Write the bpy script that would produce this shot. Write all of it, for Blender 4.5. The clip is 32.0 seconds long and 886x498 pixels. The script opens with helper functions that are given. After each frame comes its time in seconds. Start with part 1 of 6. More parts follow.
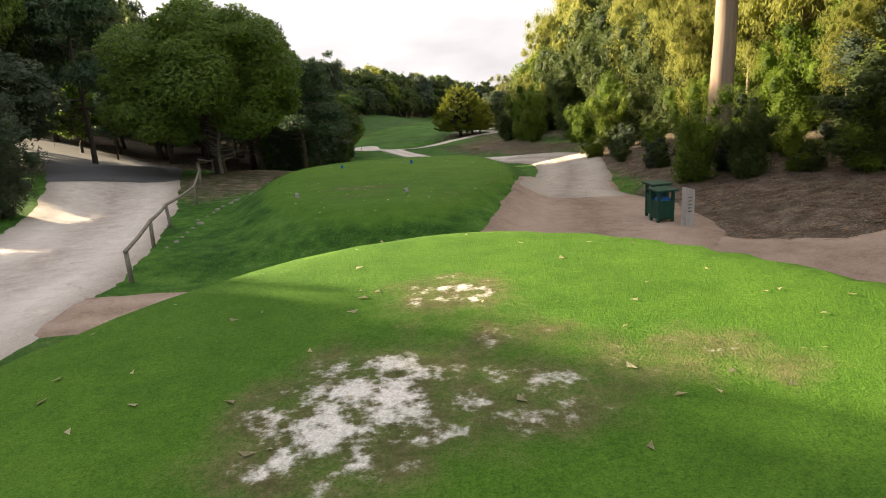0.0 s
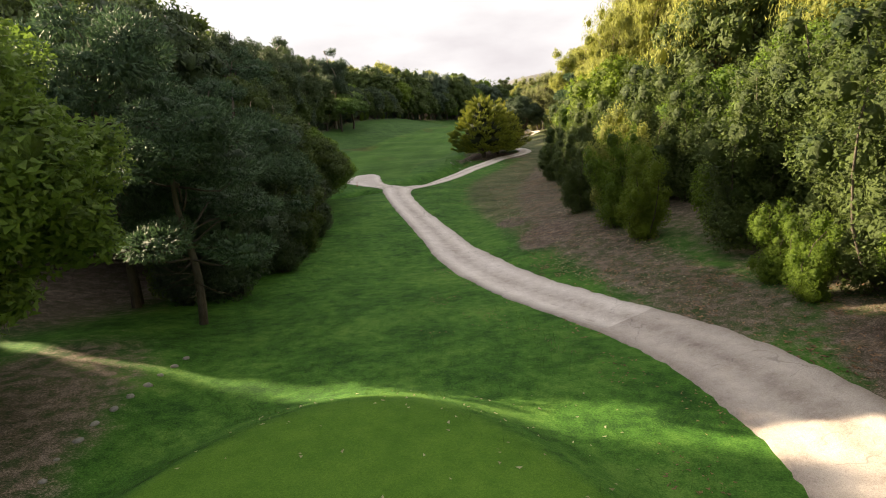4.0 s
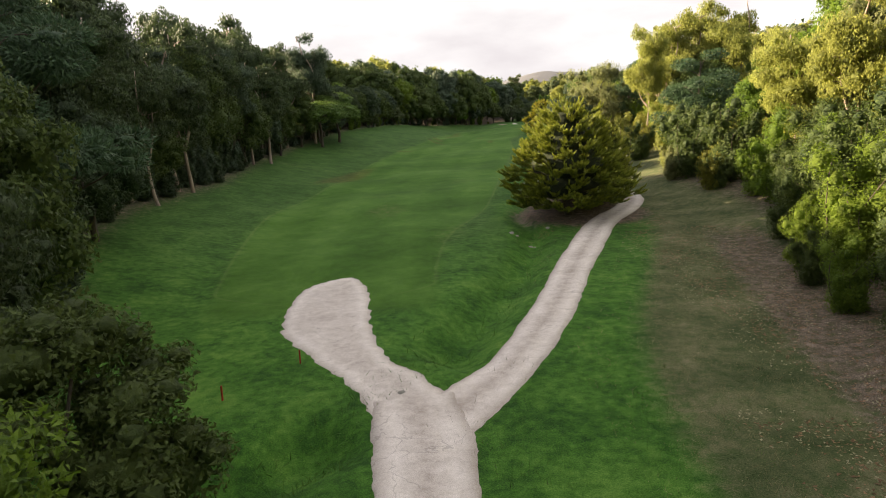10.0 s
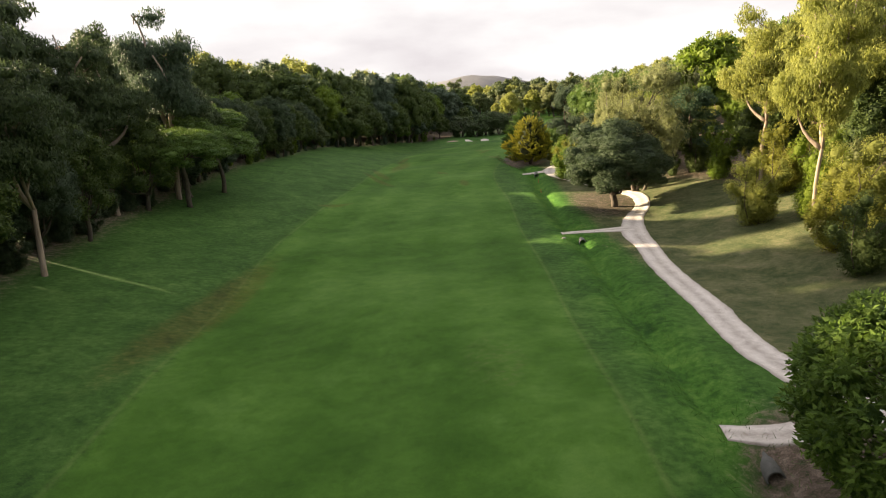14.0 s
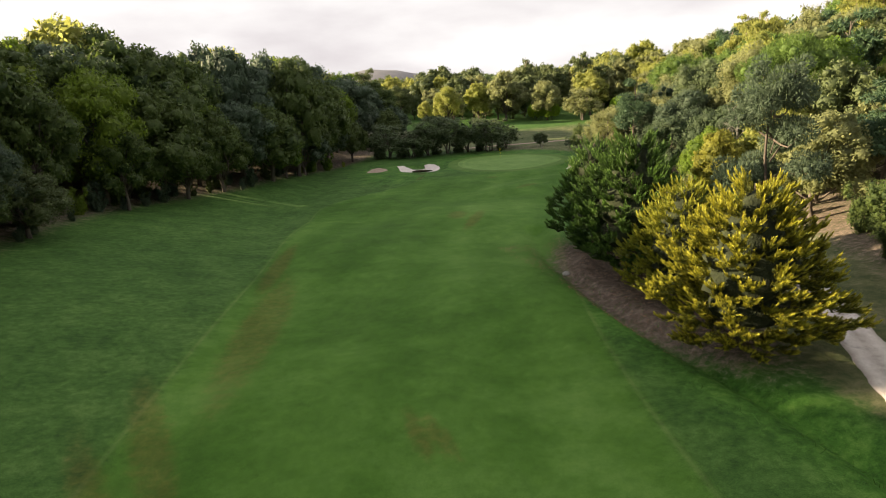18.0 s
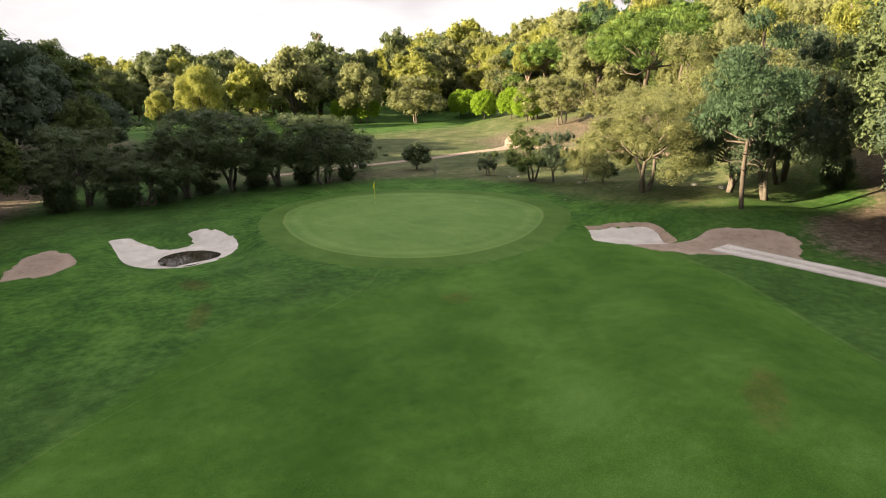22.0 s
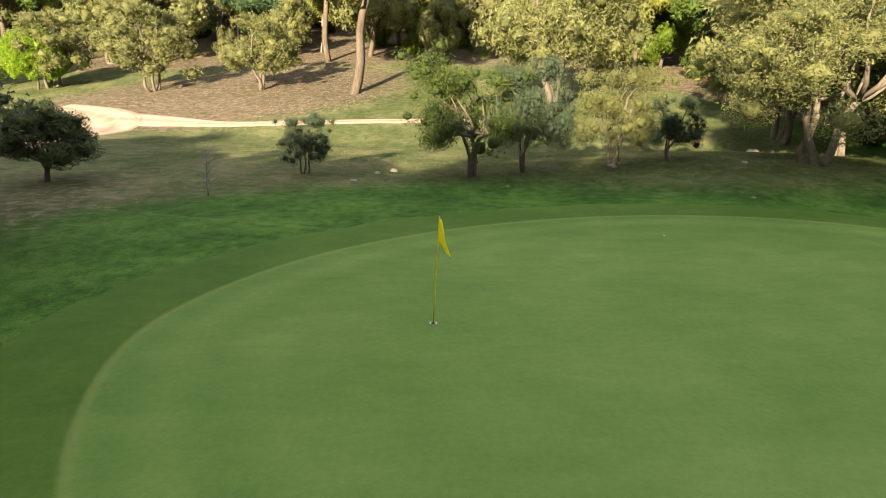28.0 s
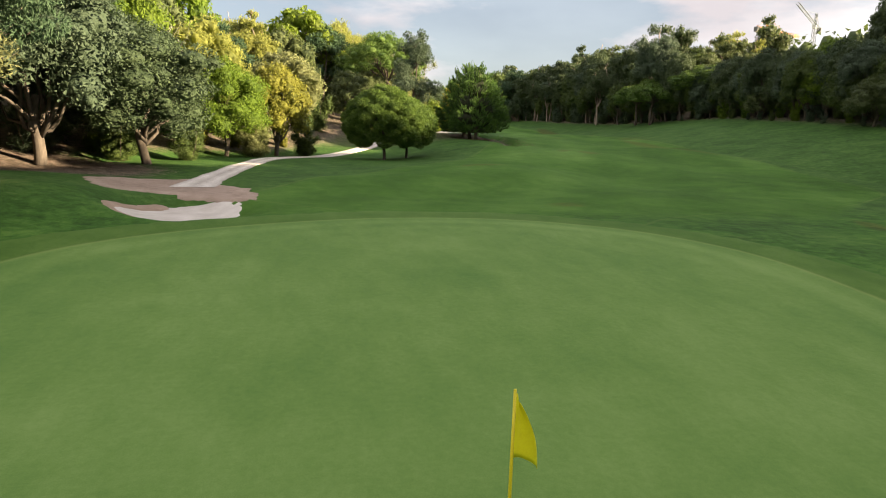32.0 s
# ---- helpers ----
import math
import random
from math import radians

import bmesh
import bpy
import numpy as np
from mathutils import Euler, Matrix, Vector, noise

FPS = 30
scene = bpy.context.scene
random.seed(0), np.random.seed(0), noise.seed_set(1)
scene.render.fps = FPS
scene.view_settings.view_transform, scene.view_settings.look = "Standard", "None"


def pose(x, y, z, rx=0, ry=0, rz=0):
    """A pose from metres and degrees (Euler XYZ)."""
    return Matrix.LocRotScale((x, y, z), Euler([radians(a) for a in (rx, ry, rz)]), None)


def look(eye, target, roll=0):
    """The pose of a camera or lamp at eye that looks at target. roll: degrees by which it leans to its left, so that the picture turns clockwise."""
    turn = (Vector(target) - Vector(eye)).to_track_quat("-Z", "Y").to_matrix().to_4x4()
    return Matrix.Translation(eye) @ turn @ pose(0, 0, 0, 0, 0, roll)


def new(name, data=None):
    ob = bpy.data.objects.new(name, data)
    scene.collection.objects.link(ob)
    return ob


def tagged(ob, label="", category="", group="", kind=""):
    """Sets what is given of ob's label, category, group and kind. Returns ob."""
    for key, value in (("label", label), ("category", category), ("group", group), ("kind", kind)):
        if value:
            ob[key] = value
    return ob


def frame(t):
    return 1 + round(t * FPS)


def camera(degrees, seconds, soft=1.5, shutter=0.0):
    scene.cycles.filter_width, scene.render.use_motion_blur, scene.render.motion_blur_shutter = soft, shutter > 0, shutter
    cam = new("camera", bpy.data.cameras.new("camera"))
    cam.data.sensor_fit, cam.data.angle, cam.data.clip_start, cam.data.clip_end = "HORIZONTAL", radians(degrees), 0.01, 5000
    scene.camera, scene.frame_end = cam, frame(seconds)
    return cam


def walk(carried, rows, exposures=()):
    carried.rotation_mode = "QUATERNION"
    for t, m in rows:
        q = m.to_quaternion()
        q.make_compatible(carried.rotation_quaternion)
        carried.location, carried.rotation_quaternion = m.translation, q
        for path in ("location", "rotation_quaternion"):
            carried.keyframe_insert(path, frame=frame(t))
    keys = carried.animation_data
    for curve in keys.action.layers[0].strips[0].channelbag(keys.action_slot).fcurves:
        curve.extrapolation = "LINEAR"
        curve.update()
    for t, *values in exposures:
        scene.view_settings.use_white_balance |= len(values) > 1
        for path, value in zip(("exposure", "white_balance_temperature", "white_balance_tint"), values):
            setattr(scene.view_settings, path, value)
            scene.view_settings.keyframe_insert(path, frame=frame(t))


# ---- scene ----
cam = camera(70.3, 32.0, soft=1.0)
PATH = [
    (0, (0.0, 0.0, 0.0), (-0.01, 1.929, -0.529), -3.8),
    (0.5, (-0.031, 2.139, 0.163), (-0.049, 4.068, -0.366), -3.8),
    (1, (-0.086, 4.641, 0.362), (-0.107, 6.57, -0.166), -3.7),
    (1.5, (-0.158, 7.477, 0.588), (-0.184, 9.406, 0.059), -3.5),
    (2, (-0.281, 10.572, 0.863), (-0.308, 12.5, 0.331), -3.3),
    (2.5, (-0.402, 14.013, 1.282), (-0.43, 15.94, 0.745), -3.1),
    (3, (-0.489, 17.817, 1.73), (-0.522, 19.742, 1.189), -3.0),
    (3.5, (-0.528, 21.832, 2.242), (-0.569, 23.756, 1.698), -3.2),
    (5.5, (-0.561, 37.407, 1.694), (-0.619, 39.334, 1.161), -3.4),
    (6, (-0.812, 41.561, 1.533), (-0.87, 43.488, 0.999), -3.4),
    (6.5, (-1.195, 45.812, 1.426), (-1.248, 47.737, 0.886), -3.5),
    (7, (-1.488, 50.24, 1.104), (-1.541, 52.165, 0.564), -3.5),
    (7.5, (-1.918, 54.681, 0.805), (-1.968, 56.607, 0.267), -3.6),
    (8, (-2.417, 58.675, 0.874), (-2.465, 60.601, 0.338), -3.7),
    (8.5, (-2.955, 62.569, 0.826), (-3.0, 64.495, 0.288), -3.8),
    (9, (-3.76, 66.849, 0.908), (-3.803, 68.774, 0.368), -4.0),
    (9.5, (-4.737, 71.701, 1.063), (-4.777, 73.626, 0.519), -3.9),
    (10, (-5.507, 77.48, 0.956), (-5.551, 79.404, 0.412), -3.9),
    (10.5, (-6.473, 83.419, 1.044), (-6.512, 85.343, 0.499), -3.9),
    (11, (-7.444, 89.845, 1.037), (-7.468, 91.769, 0.492), -3.9),
    (11.5, (-8.026, 96.937, 0.911), (-8.029, 98.861, 0.366), -3.9),
    (12, (-8.619, 103.936, 0.789), (-8.587, 105.86, 0.244), -3.8),
    (12.5, (-9.06, 111.112, 0.629), (-8.991, 113.037, 0.087), -3.9),
    (13, (-9.334, 118.317, 0.653), (-9.232, 120.24, 0.114), -3.9),
    (13.5, (-9.464, 125.921, 0.892), (-9.328, 127.842, 0.35), -3.8),
    (15.5, (-8.548, 167.03, 2.328), (-8.234, 168.922, 1.761), -3.6),
    (16, (-7.517, 179.111, 1.681), (-7.192, 181.0, 1.112), -3.5),
    (16.5, (-6.283, 192.163, 1.014), (-5.949, 194.051, 0.443), -3.5),
    (17, (-5.106, 206.066, 0.204), (-4.75, 207.948, -0.37), -3.6),
    (17.5, (-3.728, 219.235, -0.981), (-3.336, 221.11, -1.556), -3.5),
    (18, (-2.129, 231.303, -2.16), (-1.651, 233.157, -2.739), -3.3),
    (18.5, (0.018, 243.689, -3.21), (0.632, 245.501, -3.794), -3.0),
    (19, (2.745, 255.998, -4.273), (3.491, 257.758, -4.861), -2.6),
    (19.5, (6.095, 268.266, -5.482), (6.905, 269.997, -6.071), -2.5),
    (20, (9.168, 279.967, -6.569), (9.988, 281.695, -7.155), -2.2),
    (20.5, (11.597, 290.206, -7.602), (12.454, 291.916, -8.185), -1.9),
    (21, (12.725, 297.608, -8.821), (13.678, 299.266, -9.405), -1.5),
    (21.5, (13.193, 304.266, -9.618), (14.262, 305.853, -10.203), -1.0),
    (22, (14.108, 310.444, -10.285), (15.293, 311.945, -10.87), -0.6),
    (22.5, (15.319, 316.344, -10.651), (16.605, 317.755, -11.247), -0.0),
    (23, (17.037, 322.446, -11.342), (18.417, 323.764, -11.942), 0.4),
    (23.5, (18.636, 327.677, -12.13), (20.1, 328.902, -12.729), 0.8),
    (24, (20.389, 332.372, -12.954), (21.926, 333.504, -13.551), 1.0),
    (24.5, (22.183, 336.545, -13.74), (23.782, 337.589, -14.335), 1.3),
    (26.5, (29.125, 350.547, -16.55), (30.941, 351.167, -17.117), 2.2),
    (27, (30.726, 353.982, -17.413), (32.598, 354.414, -17.971), 2.5),
    (27.5, (32.231, 357.729, -18.239), (34.148, 357.9, -18.783), 3.0),
    (28, (33.87, 360.787, -18.909), (35.794, 360.63, -19.434), 3.5),
    (28.5, (35.78, 363.188, -19.58), (37.637, 362.634, -20.078), 4.0),
    (29, (37.808, 364.882, -20.172), (39.511, 363.944, -20.641), 4.2),
    (29.5, (39.758, 366.055, -20.745), (41.183, 364.721, -21.176), 4.4),
    (30, (41.986, 366.444, -21.277), (42.973, 364.75, -21.669), 4.1),
    (30.5, (43.676, 366.634, -21.458), (44.233, 364.748, -21.823), 3.6),
    (31, (45.043, 366.451, -21.501), (45.23, 364.489, -21.844), 3.2),
    (31.5, (46.086, 365.44, -20.983), (45.97, 363.471, -21.315), 2.5),
    (32, (46.432, 363.774, -19.764), (46.023, 361.844, -20.09), 1.9),
]
walk(cam, [(t, look(eye, target, roll)) for t, eye, target, roll in PATH],
     exposures=((0, 1.74), (3.5, 1.70), (8, 1.72), (13, 1.67), (18, 1.60), (21, 1.76), (24, 1.80), (32, 1.80)))

# ---- light ----
SUN_EL, SUN_X, SUN_Y = 16.3, -0.905, 0.425
world = bpy.data.worlds.new("sky")
scene.world = world
world.use_nodes = True
wn, wl = world.node_tree.nodes, world.node_tree.links
wn.clear()
w_out, w_bg, w_sky = wn.new("ShaderNodeOutputWorld"), wn.new("ShaderNodeBackground"), wn.new("ShaderNodeTexSky")
w_sky.sky_type, w_sky.sun_disc = "NISHITA", False
w_sky.sun_elevation, w_sky.sun_rotation = radians(SUN_EL), math.atan2(SUN_X, SUN_Y)
w_sky.air_density, w_sky.dust_density, w_sky.altitude = 1.0, 2.0, 60
w_co, w_map, w_sep = wn.new("ShaderNodeTexCoord"), wn.new("ShaderNodeMapping"), wn.new("ShaderNodeSeparateXYZ")
w_map.inputs["Scale"].default_value = (1.5, 1.5, 4.6)
w_map.inputs["Location"].default_value = (3.3, 1.2, 0.4)
w_no, w_ra = wn.new("ShaderNodeTexNoise"), wn.new("ShaderNodeValToRGB")
w_no.inputs["Scale"].default_value, w_no.inputs["Detail"].default_value, w_no.inputs["Roughness"].default_value = 1.9, 9, 0.55
w_ra.color_ramp.elements[0].position, w_ra.color_ramp.elements[1].position = 0.34, 0.45
w_ra.color_ramp.elements[0].color = (0.3, 0.3, 0.3, 1)
w_no2, w_ra2 = wn.new("ShaderNodeTexNoise"), wn.new("ShaderNodeValToRGB")
w_no2.inputs["Scale"].default_value, w_no2.inputs["Detail"].default_value = 1.5, 7
w_ra2.color_ramp.elements[0].color, w_ra2.color_ramp.elements[1].color = (4.3, 3.95, 4.05, 1), (6.5, 6.25, 6.15, 1)
w_ra2.color_ramp.elements[0].position, w_ra2.color_ramp.elements[1].position = 0.34, 0.56
w_low = wn.new("ShaderNodeMath")
w_low.operation, w_low.inputs[1].default_value = "MULTIPLY_ADD", 1.1
w_abs, w_sub = wn.new("ShaderNodeMath"), wn.new("ShaderNodeMath")
w_abs.operation, w_sub.operation, w_sub.inputs[1].default_value = "ABSOLUTE", "SUBTRACT", 0.20
w_low2 = wn.new("ShaderNodeMath")
w_low2.operation = "ADD"
w_mul, w_add = wn.new("ShaderNodeMath"), wn.new("ShaderNodeMath")
w_mul.operation, w_mul.inputs[1].default_value = "MULTIPLY", 0.15
w_add.operation = "ADD"
w_mix = wn.new("ShaderNodeMix")
w_mix.data_type = "RGBA"
wl.new(w_co.outputs["Generated"], w_map.inputs["Vector"])
wl.new(w_co.outputs["Generated"], w_sep.inputs["Vector"])
wl.new(w_map.outputs["Vector"], w_no.inputs["Vector"])
wl.new(w_map.outputs["Vector"], w_no2.inputs["Vector"])
wl.new(w_sep.outputs["Y"], w_mul.inputs[0])
wl.new(w_no.outputs["Fac"], w_add.inputs[0])
wl.new(w_mul.outputs[0], w_add.inputs[1])
wl.new(w_add.outputs[0], w_ra.inputs["Fac"])
w_low.inputs[2].default_value = -0.16
wl.new(w_sep.outputs["Z"], w_sub.inputs[0])
wl.new(w_sub.outputs[0], w_abs.inputs[0])
wl.new(w_abs.outputs[0], w_low.inputs[0])
wl.new(w_no2.outputs["Fac"], w_low2.inputs[0])
wl.new(w_low.outputs[0], w_low2.inputs[1])
wl.new(w_low2.outputs[0], w_ra2.inputs["Fac"])
wl.new(w_ra.outputs["Color"], w_mix.inputs["Factor"])
wl.new(w_sky.outputs["Color"], w_mix.inputs["A"])
wl.new(w_ra2.outputs["Color"], w_mix.inputs["B"])
wl.new(w_mix.outputs["Result"], w_bg.inputs["Color"])
w_bg.inputs["Strength"].default_value = 0.055
wl.new(w_bg.outputs["Background"], w_out.inputs["Surface"])

sun = new("sun", bpy.data.lights.new("sun", "SUN"))
sun.data.energy, sun.data.angle, sun.data.color = 7.0, radians(0.6), (1.0, 0.80, 0.52)
sun.matrix_world = look((0, 0, 0), (-SUN_X, -SUN_Y, -math.tan(radians(SUN_EL))))


# ---- terrain ----
def smooth(a, b, v):
    t = np.clip((v - a) / (b - a), 0, 1)
    return t * t * (3 - 2 * t)


def curve(v, knots):
    """A smooth curve through (place, value) knots."""
    k = np.array(knots, float)
    xs, ys = k[:, 0], k[:, 1]
    m = np.gradient(ys, xs)
    v = np.clip(v, xs[0], xs[-1])
    i = np.clip(np.searchsorted(xs, v, side="right") - 1, 0, len(xs) - 2)
    h = xs[i + 1] - xs[i]
    t = (v - xs[i]) / h
    return ((2 * t**3 - 3 * t**2 + 1) * ys[i] + (t**3 - 2 * t**2 + t) * h * m[i]
            + (-2 * t**3 + 3 * t**2) * ys[i + 1] + (t**3 - t**2) * h * m[i + 1])


FALL = [(-400, 0), (-20, -3.2), (5, -3.7), (20, -4.35), (30, -4.8), (38, -5.5), (58, -7.6), (72, -8.5), (90, -9.8), (99, -10.6), (125, -11.9), (151, -13.2), (175, -14.9),
        (195, -16.2), (208, -16.5), (230, -16.9), (250, -17.6), (275, -18.8), (299, -20.1), (320, -21.9), (335, -22.5), (345, -22.7), (360, -23.5), (375, -24.1), (450, -25.2), (800, -33), (1500, -62), (4000, -150)]
LINE = [(-60, 0), (0, 0), (40, -3), (99, -9), (130, -11), (190, -9), (230, -3), (270, 7), (300, 18), (330, 33), (345, 41), (360, 46), (400, 60), (550, 110), (4000, 700)]
LEFT = [(-60, 16), (60, 12), (110, 12), (150, 12), (230, 12), (270, 13), (300, 22), (345, 36), (420, 40), (4000, 60)]
RIGHT = [(-60, 12), (20, 8), (42, 8), (58, 5), (75, 9), (90, 14), (110, 22), (150, 27), (230, 30), (300, 36), (345, 32), (365, 30), (420, 40), (4000, 90)]


def mound(x, y, cx, cy, rx, ry, turn=0.0, edge=0.35):
    """1 on a flat-topped mound, falling to 0 round it."""
    c, s = np.cos(turn), np.sin(turn)
    u, v = (x - cx) * c + (y - cy) * s, -(x - cx) * s + (y - cy) * c
    r = np.sqrt((u / rx) ** 2 + (v / ry) ** 2)
    return 1 - smooth(1 - edge, 1 + edge, r)


DITCH = [(-30, 84), (-20, 87.5), (-14, 91.5), (-10.5, 95.5), (-8.6, 98.6), (-6.2, 102.5), (-4.5, 108), (-2.0, 115), (0.0, 122), (0.9, 129), (0.3, 135), (1.6, 143), (3.4, 152), (6.2, 170), (9.4, 188), (10.6, 196), (12.7, 213), (14.2, 224), (17.0, 238.5), (18.2, 247), (18.0, 258), (18.4, 269), (19.8, 280), (23, 290)]


def dist_line(x, y, pts):
    """The distance of places from a line through points."""
    best = np.full(np.shape(x), 1e9)
    for (ax, ay), (bx, by) in zip(pts[:-1], pts[1:]):
        dx, dy = bx - ax, by - ay
        t = np.clip(((x - ax) * dx + (y - ay) * dy) / (dx * dx + dy * dy), 0, 1)
        best = np.minimum(best, np.hypot(x - ax - t * dx, y - ay - t * dy))
    return best


def height(x, y):
    x, y = np.asarray(x, float), np.asarray(y, float)
    z = curve(y, FALL)
    d = x - curve(y, LINE)
    far = 1 - smooth(480, 800, y)
    z = z + 0.21 * far * np.maximum(0, -d - curve(y, LEFT)).clip(0, 90)
    z = z + 0.19 * far * np.maximum(0, d - curve(y, RIGHT)).clip(0, 92)
    z = z + 0.9 * mound(x, y, 63, 339, 6, 12, -0.2, 0.6)
    roll = smooth(112, 135, y) * (1 - smooth(325, 340, y)) * (1 - smooth(12, 22, np.abs(d)))
    z = z + roll * 0.16 * (np.sin(x * 0.31 + y * 0.13) + np.sin(y * 0.24 - x * 0.17 + 1.3))
    z = z + 0.55 * mound(x, y, 33, 320, 7, 4, 0.5, 0.8) + 0.5 * mound(x, y, 41, 326, 5, 3.5, 0.2, 0.8)
    spur = np.maximum.reduce([mound(x, y, 4.6, 155.3, 3.0, 1.5, 0, .3), mound(x, y, 11.5, 197.8, 3.5, 1.6, 0, .3), mound(x, y, 18.0, 243.6, 3.2, 1.6, 0.2, .3), mound(x, y, -8.4, 99.4, 3.4, 4.2, 0.5, .3)])
    wide = 1 - smooth(112, 132, y)
    z = z - (0.75 + 0.35 * wide) * (1 - spur) * np.exp(-(dist_line(x, y, DITCH) / (0.9 + 0.7 * wide)) ** 2)
    z = z - 0.75 * mound(x, y, 26.4, 355.8, 4.4, 6.4, 0.1, 0.3) - 0.6 * mound(x, y, 51.8, 336.5, 2.6, 3.6, 0.5, 0.35)
    z = z + 0.35 * mound(x, y, 55.5, 337.5, 2.5, 3.5, 0.4, 0.6)
    z = z - curve(y, [(262, 0), (270, .7), (280, 1.5), (292.8, 1.75), (299.4, 1.32), (306.5, .74), (311.5, .42), (320, 0), (330, 0)]) * smooth(27, 39, x) * smooth(262, 270, y) * (1 - smooth(312, 320, y)) * (1 - smooth(70, 90, x))
    z = z + .7 * mound(x, y, -15, 39, 6, 9, 0, .6) - .3 * mound(x, y, -3.2, 14.4, 4.4, 1.6, 0, .5)
    one, two = mound(x, y, 0.3, 0.0, 6.3, 9.9, 0, 0.13), mound(x, y, -2.2, 27.6, 5.7, 11.7, 0.06, 0.17)
    z = z * (1 - one) + one * (-2.27 + 0.012 * y - 0.004 * x * x)
    z = z * (1 - two) + two * (-3.50 - 0.042 * (y - 19.5) - 0.3 * smooth(31, 40, y) + .03 * np.sin(x * 1.1) * np.sin(y * .6))
    return z


# ---- materials ----
def nodes(name, rough=0.8, metal=0.0):
    m = bpy.data.materials.new(name)
    m.use_nodes = True
    b = m.node_tree.nodes["Principled BSDF"]
    b.inputs["Roughness"].default_value, b.inputs["Metallic"].default_value = rough, metal
    b.inputs["Specular IOR Level"].default_value = 0.3
    return m, m.node_tree.nodes, m.node_tree.links, b


def noise_of(n, l, scale, detail=4, rough=0.55, stretch=None, coord="Object"):
    co = n.new("ShaderNodeTexCoord")
    no = n.new("ShaderNodeTexNoise")
    no.inputs["Scale"].default_value, no.inputs["Detail"].default_value, no.inputs["Roughness"].default_value = scale, detail, rough
    if stretch:
        mp = n.new("ShaderNodeMapping")
        mp.inputs["Scale"].default_value = stretch
        l.new(co.outputs[coord], mp.inputs["Vector"])
        l.new(mp.outputs["Vector"], no.inputs["Vector"])
    else:
        l.new(co.outputs[coord], no.inputs["Vector"])
    return no.outputs["Fac"]


def ramp(n, l, fac, stops):
    r = n.new("ShaderNodeValToRGB")
    e = r.color_ramp.elements
    e[0].position, e[0].color = stops[0][0], (*stops[0][1], 1)
    e[1].position, e[1].color = stops[-1][0], (*stops[-1][1], 1)
    for p, c in stops[1:-1]:
        e.new(p).color = (*c, 1)
    l.new(fac, r.inputs["Fac"])
    return r.outputs["Color"]


def math_of(n, l, op, a, b=None):
    m = n.new("ShaderNodeMath")
    m.operation = op
    for k, v in enumerate((a, b)):
        if v is None:
            continue
        if isinstance(v, (int, float)):
            m.inputs[k].default_value = v
        else:
            l.new(v, m.inputs[k])
    return m.outputs[0]


def mixed(n, l, fac, a, b, blend="MIX"):
    m = n.new("ShaderNodeMix")
    m.data_type, m.blend_type = "RGBA", blend
    for key, v in (("Factor", fac), ("A", a), ("B", b)):
        if isinstance(v, (int, float)):
            m.inputs[key].default_value = v
        elif isinstance(v, tuple):
            m.inputs[key].default_value = (*v, 1)
        else:
            l.new(v, m.inputs[key])
    return m.outputs["Result"]


def bumped(n, l, b, fac, strength, distance):
    u = n.new("ShaderNodeBump")
    u.inputs["Strength"].default_value, u.inputs["Distance"].default_value = strength, distance
    l.new(fac, u.inputs["Height"])
    l.new(u.outputs["Normal"], b.inputs["Normal"])


def surface(name, dark, light, scale=3.0, fine=40.0, rough=0.85, bump=0.3, depth=0.02, metal=0.0, stretch=None, spread=0.22):
    """A surface with coarse stains and fine grain between two colours."""
    m, n, l, b = nodes(name, rough, metal)
    big, small = noise_of(n, l, scale, 5, 0.6, stretch), noise_of(n, l, fine, 3, 0.6, stretch)
    fac = math_of(n, l, "ADD", math_of(n, l, "MULTIPLY", big, 0.6), math_of(n, l, "MULTIPLY", small, 0.4))
    l.new(ramp(n, l, fac, [(0.5 - spread, dark), (0.5 + spread, light)]), b.inputs["Base Color"])
    bumped(n, l, b, fac, bump, depth)
    return m


def leafy(name, dark, light, tint=None, through_it=0.35, rough=0.55):
    """Leaves: each one its own shade, light shining through them."""
    m, n, l, b = nodes(name, rough)
    geo, info = n.new("ShaderNodeNewGeometry"), n.new("ShaderNodeObjectInfo")
    big = noise_of(n, l, 0.55, 3)
    fac = math_of(n, l, "ADD", math_of(n, l, "MULTIPLY", geo.outputs["Random Per Island"], 0.45), math_of(n, l, "MULTIPLY", big, 0.55))
    # tip puts clump shade into the colour: inner leaves darker, outer ones paler
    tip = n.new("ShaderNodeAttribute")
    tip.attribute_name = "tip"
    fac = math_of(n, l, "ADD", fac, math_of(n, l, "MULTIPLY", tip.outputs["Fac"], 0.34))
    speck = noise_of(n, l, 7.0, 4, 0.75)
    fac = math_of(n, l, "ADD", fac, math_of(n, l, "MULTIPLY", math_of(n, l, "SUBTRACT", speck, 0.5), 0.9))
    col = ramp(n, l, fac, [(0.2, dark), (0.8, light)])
    bumped(n, l, b, speck, 0.8, 0.14)
    if tint:
        col = mixed(n, l, math_of(n, l, "MULTIPLY", info.outputs["Random"], 0.55), col, tint)
    l.new(col, b.inputs["Base Color"])
    tr = n.new("ShaderNodeBsdfTranslucent")
    l.new(mixed(n, l, 0.5, col, light), tr.inputs["Color"])
    mx = n.new("ShaderNodeMixShader")
    mx.inputs["Fac"].default_value = through_it
    l.new(b.outputs["BSDF"], mx.inputs[1])
    l.new(tr.outputs["BSDF"], mx.inputs[2])
    l.new(mx.outputs["Shader"], n["Material Output"].inputs["Surface"])
    return m


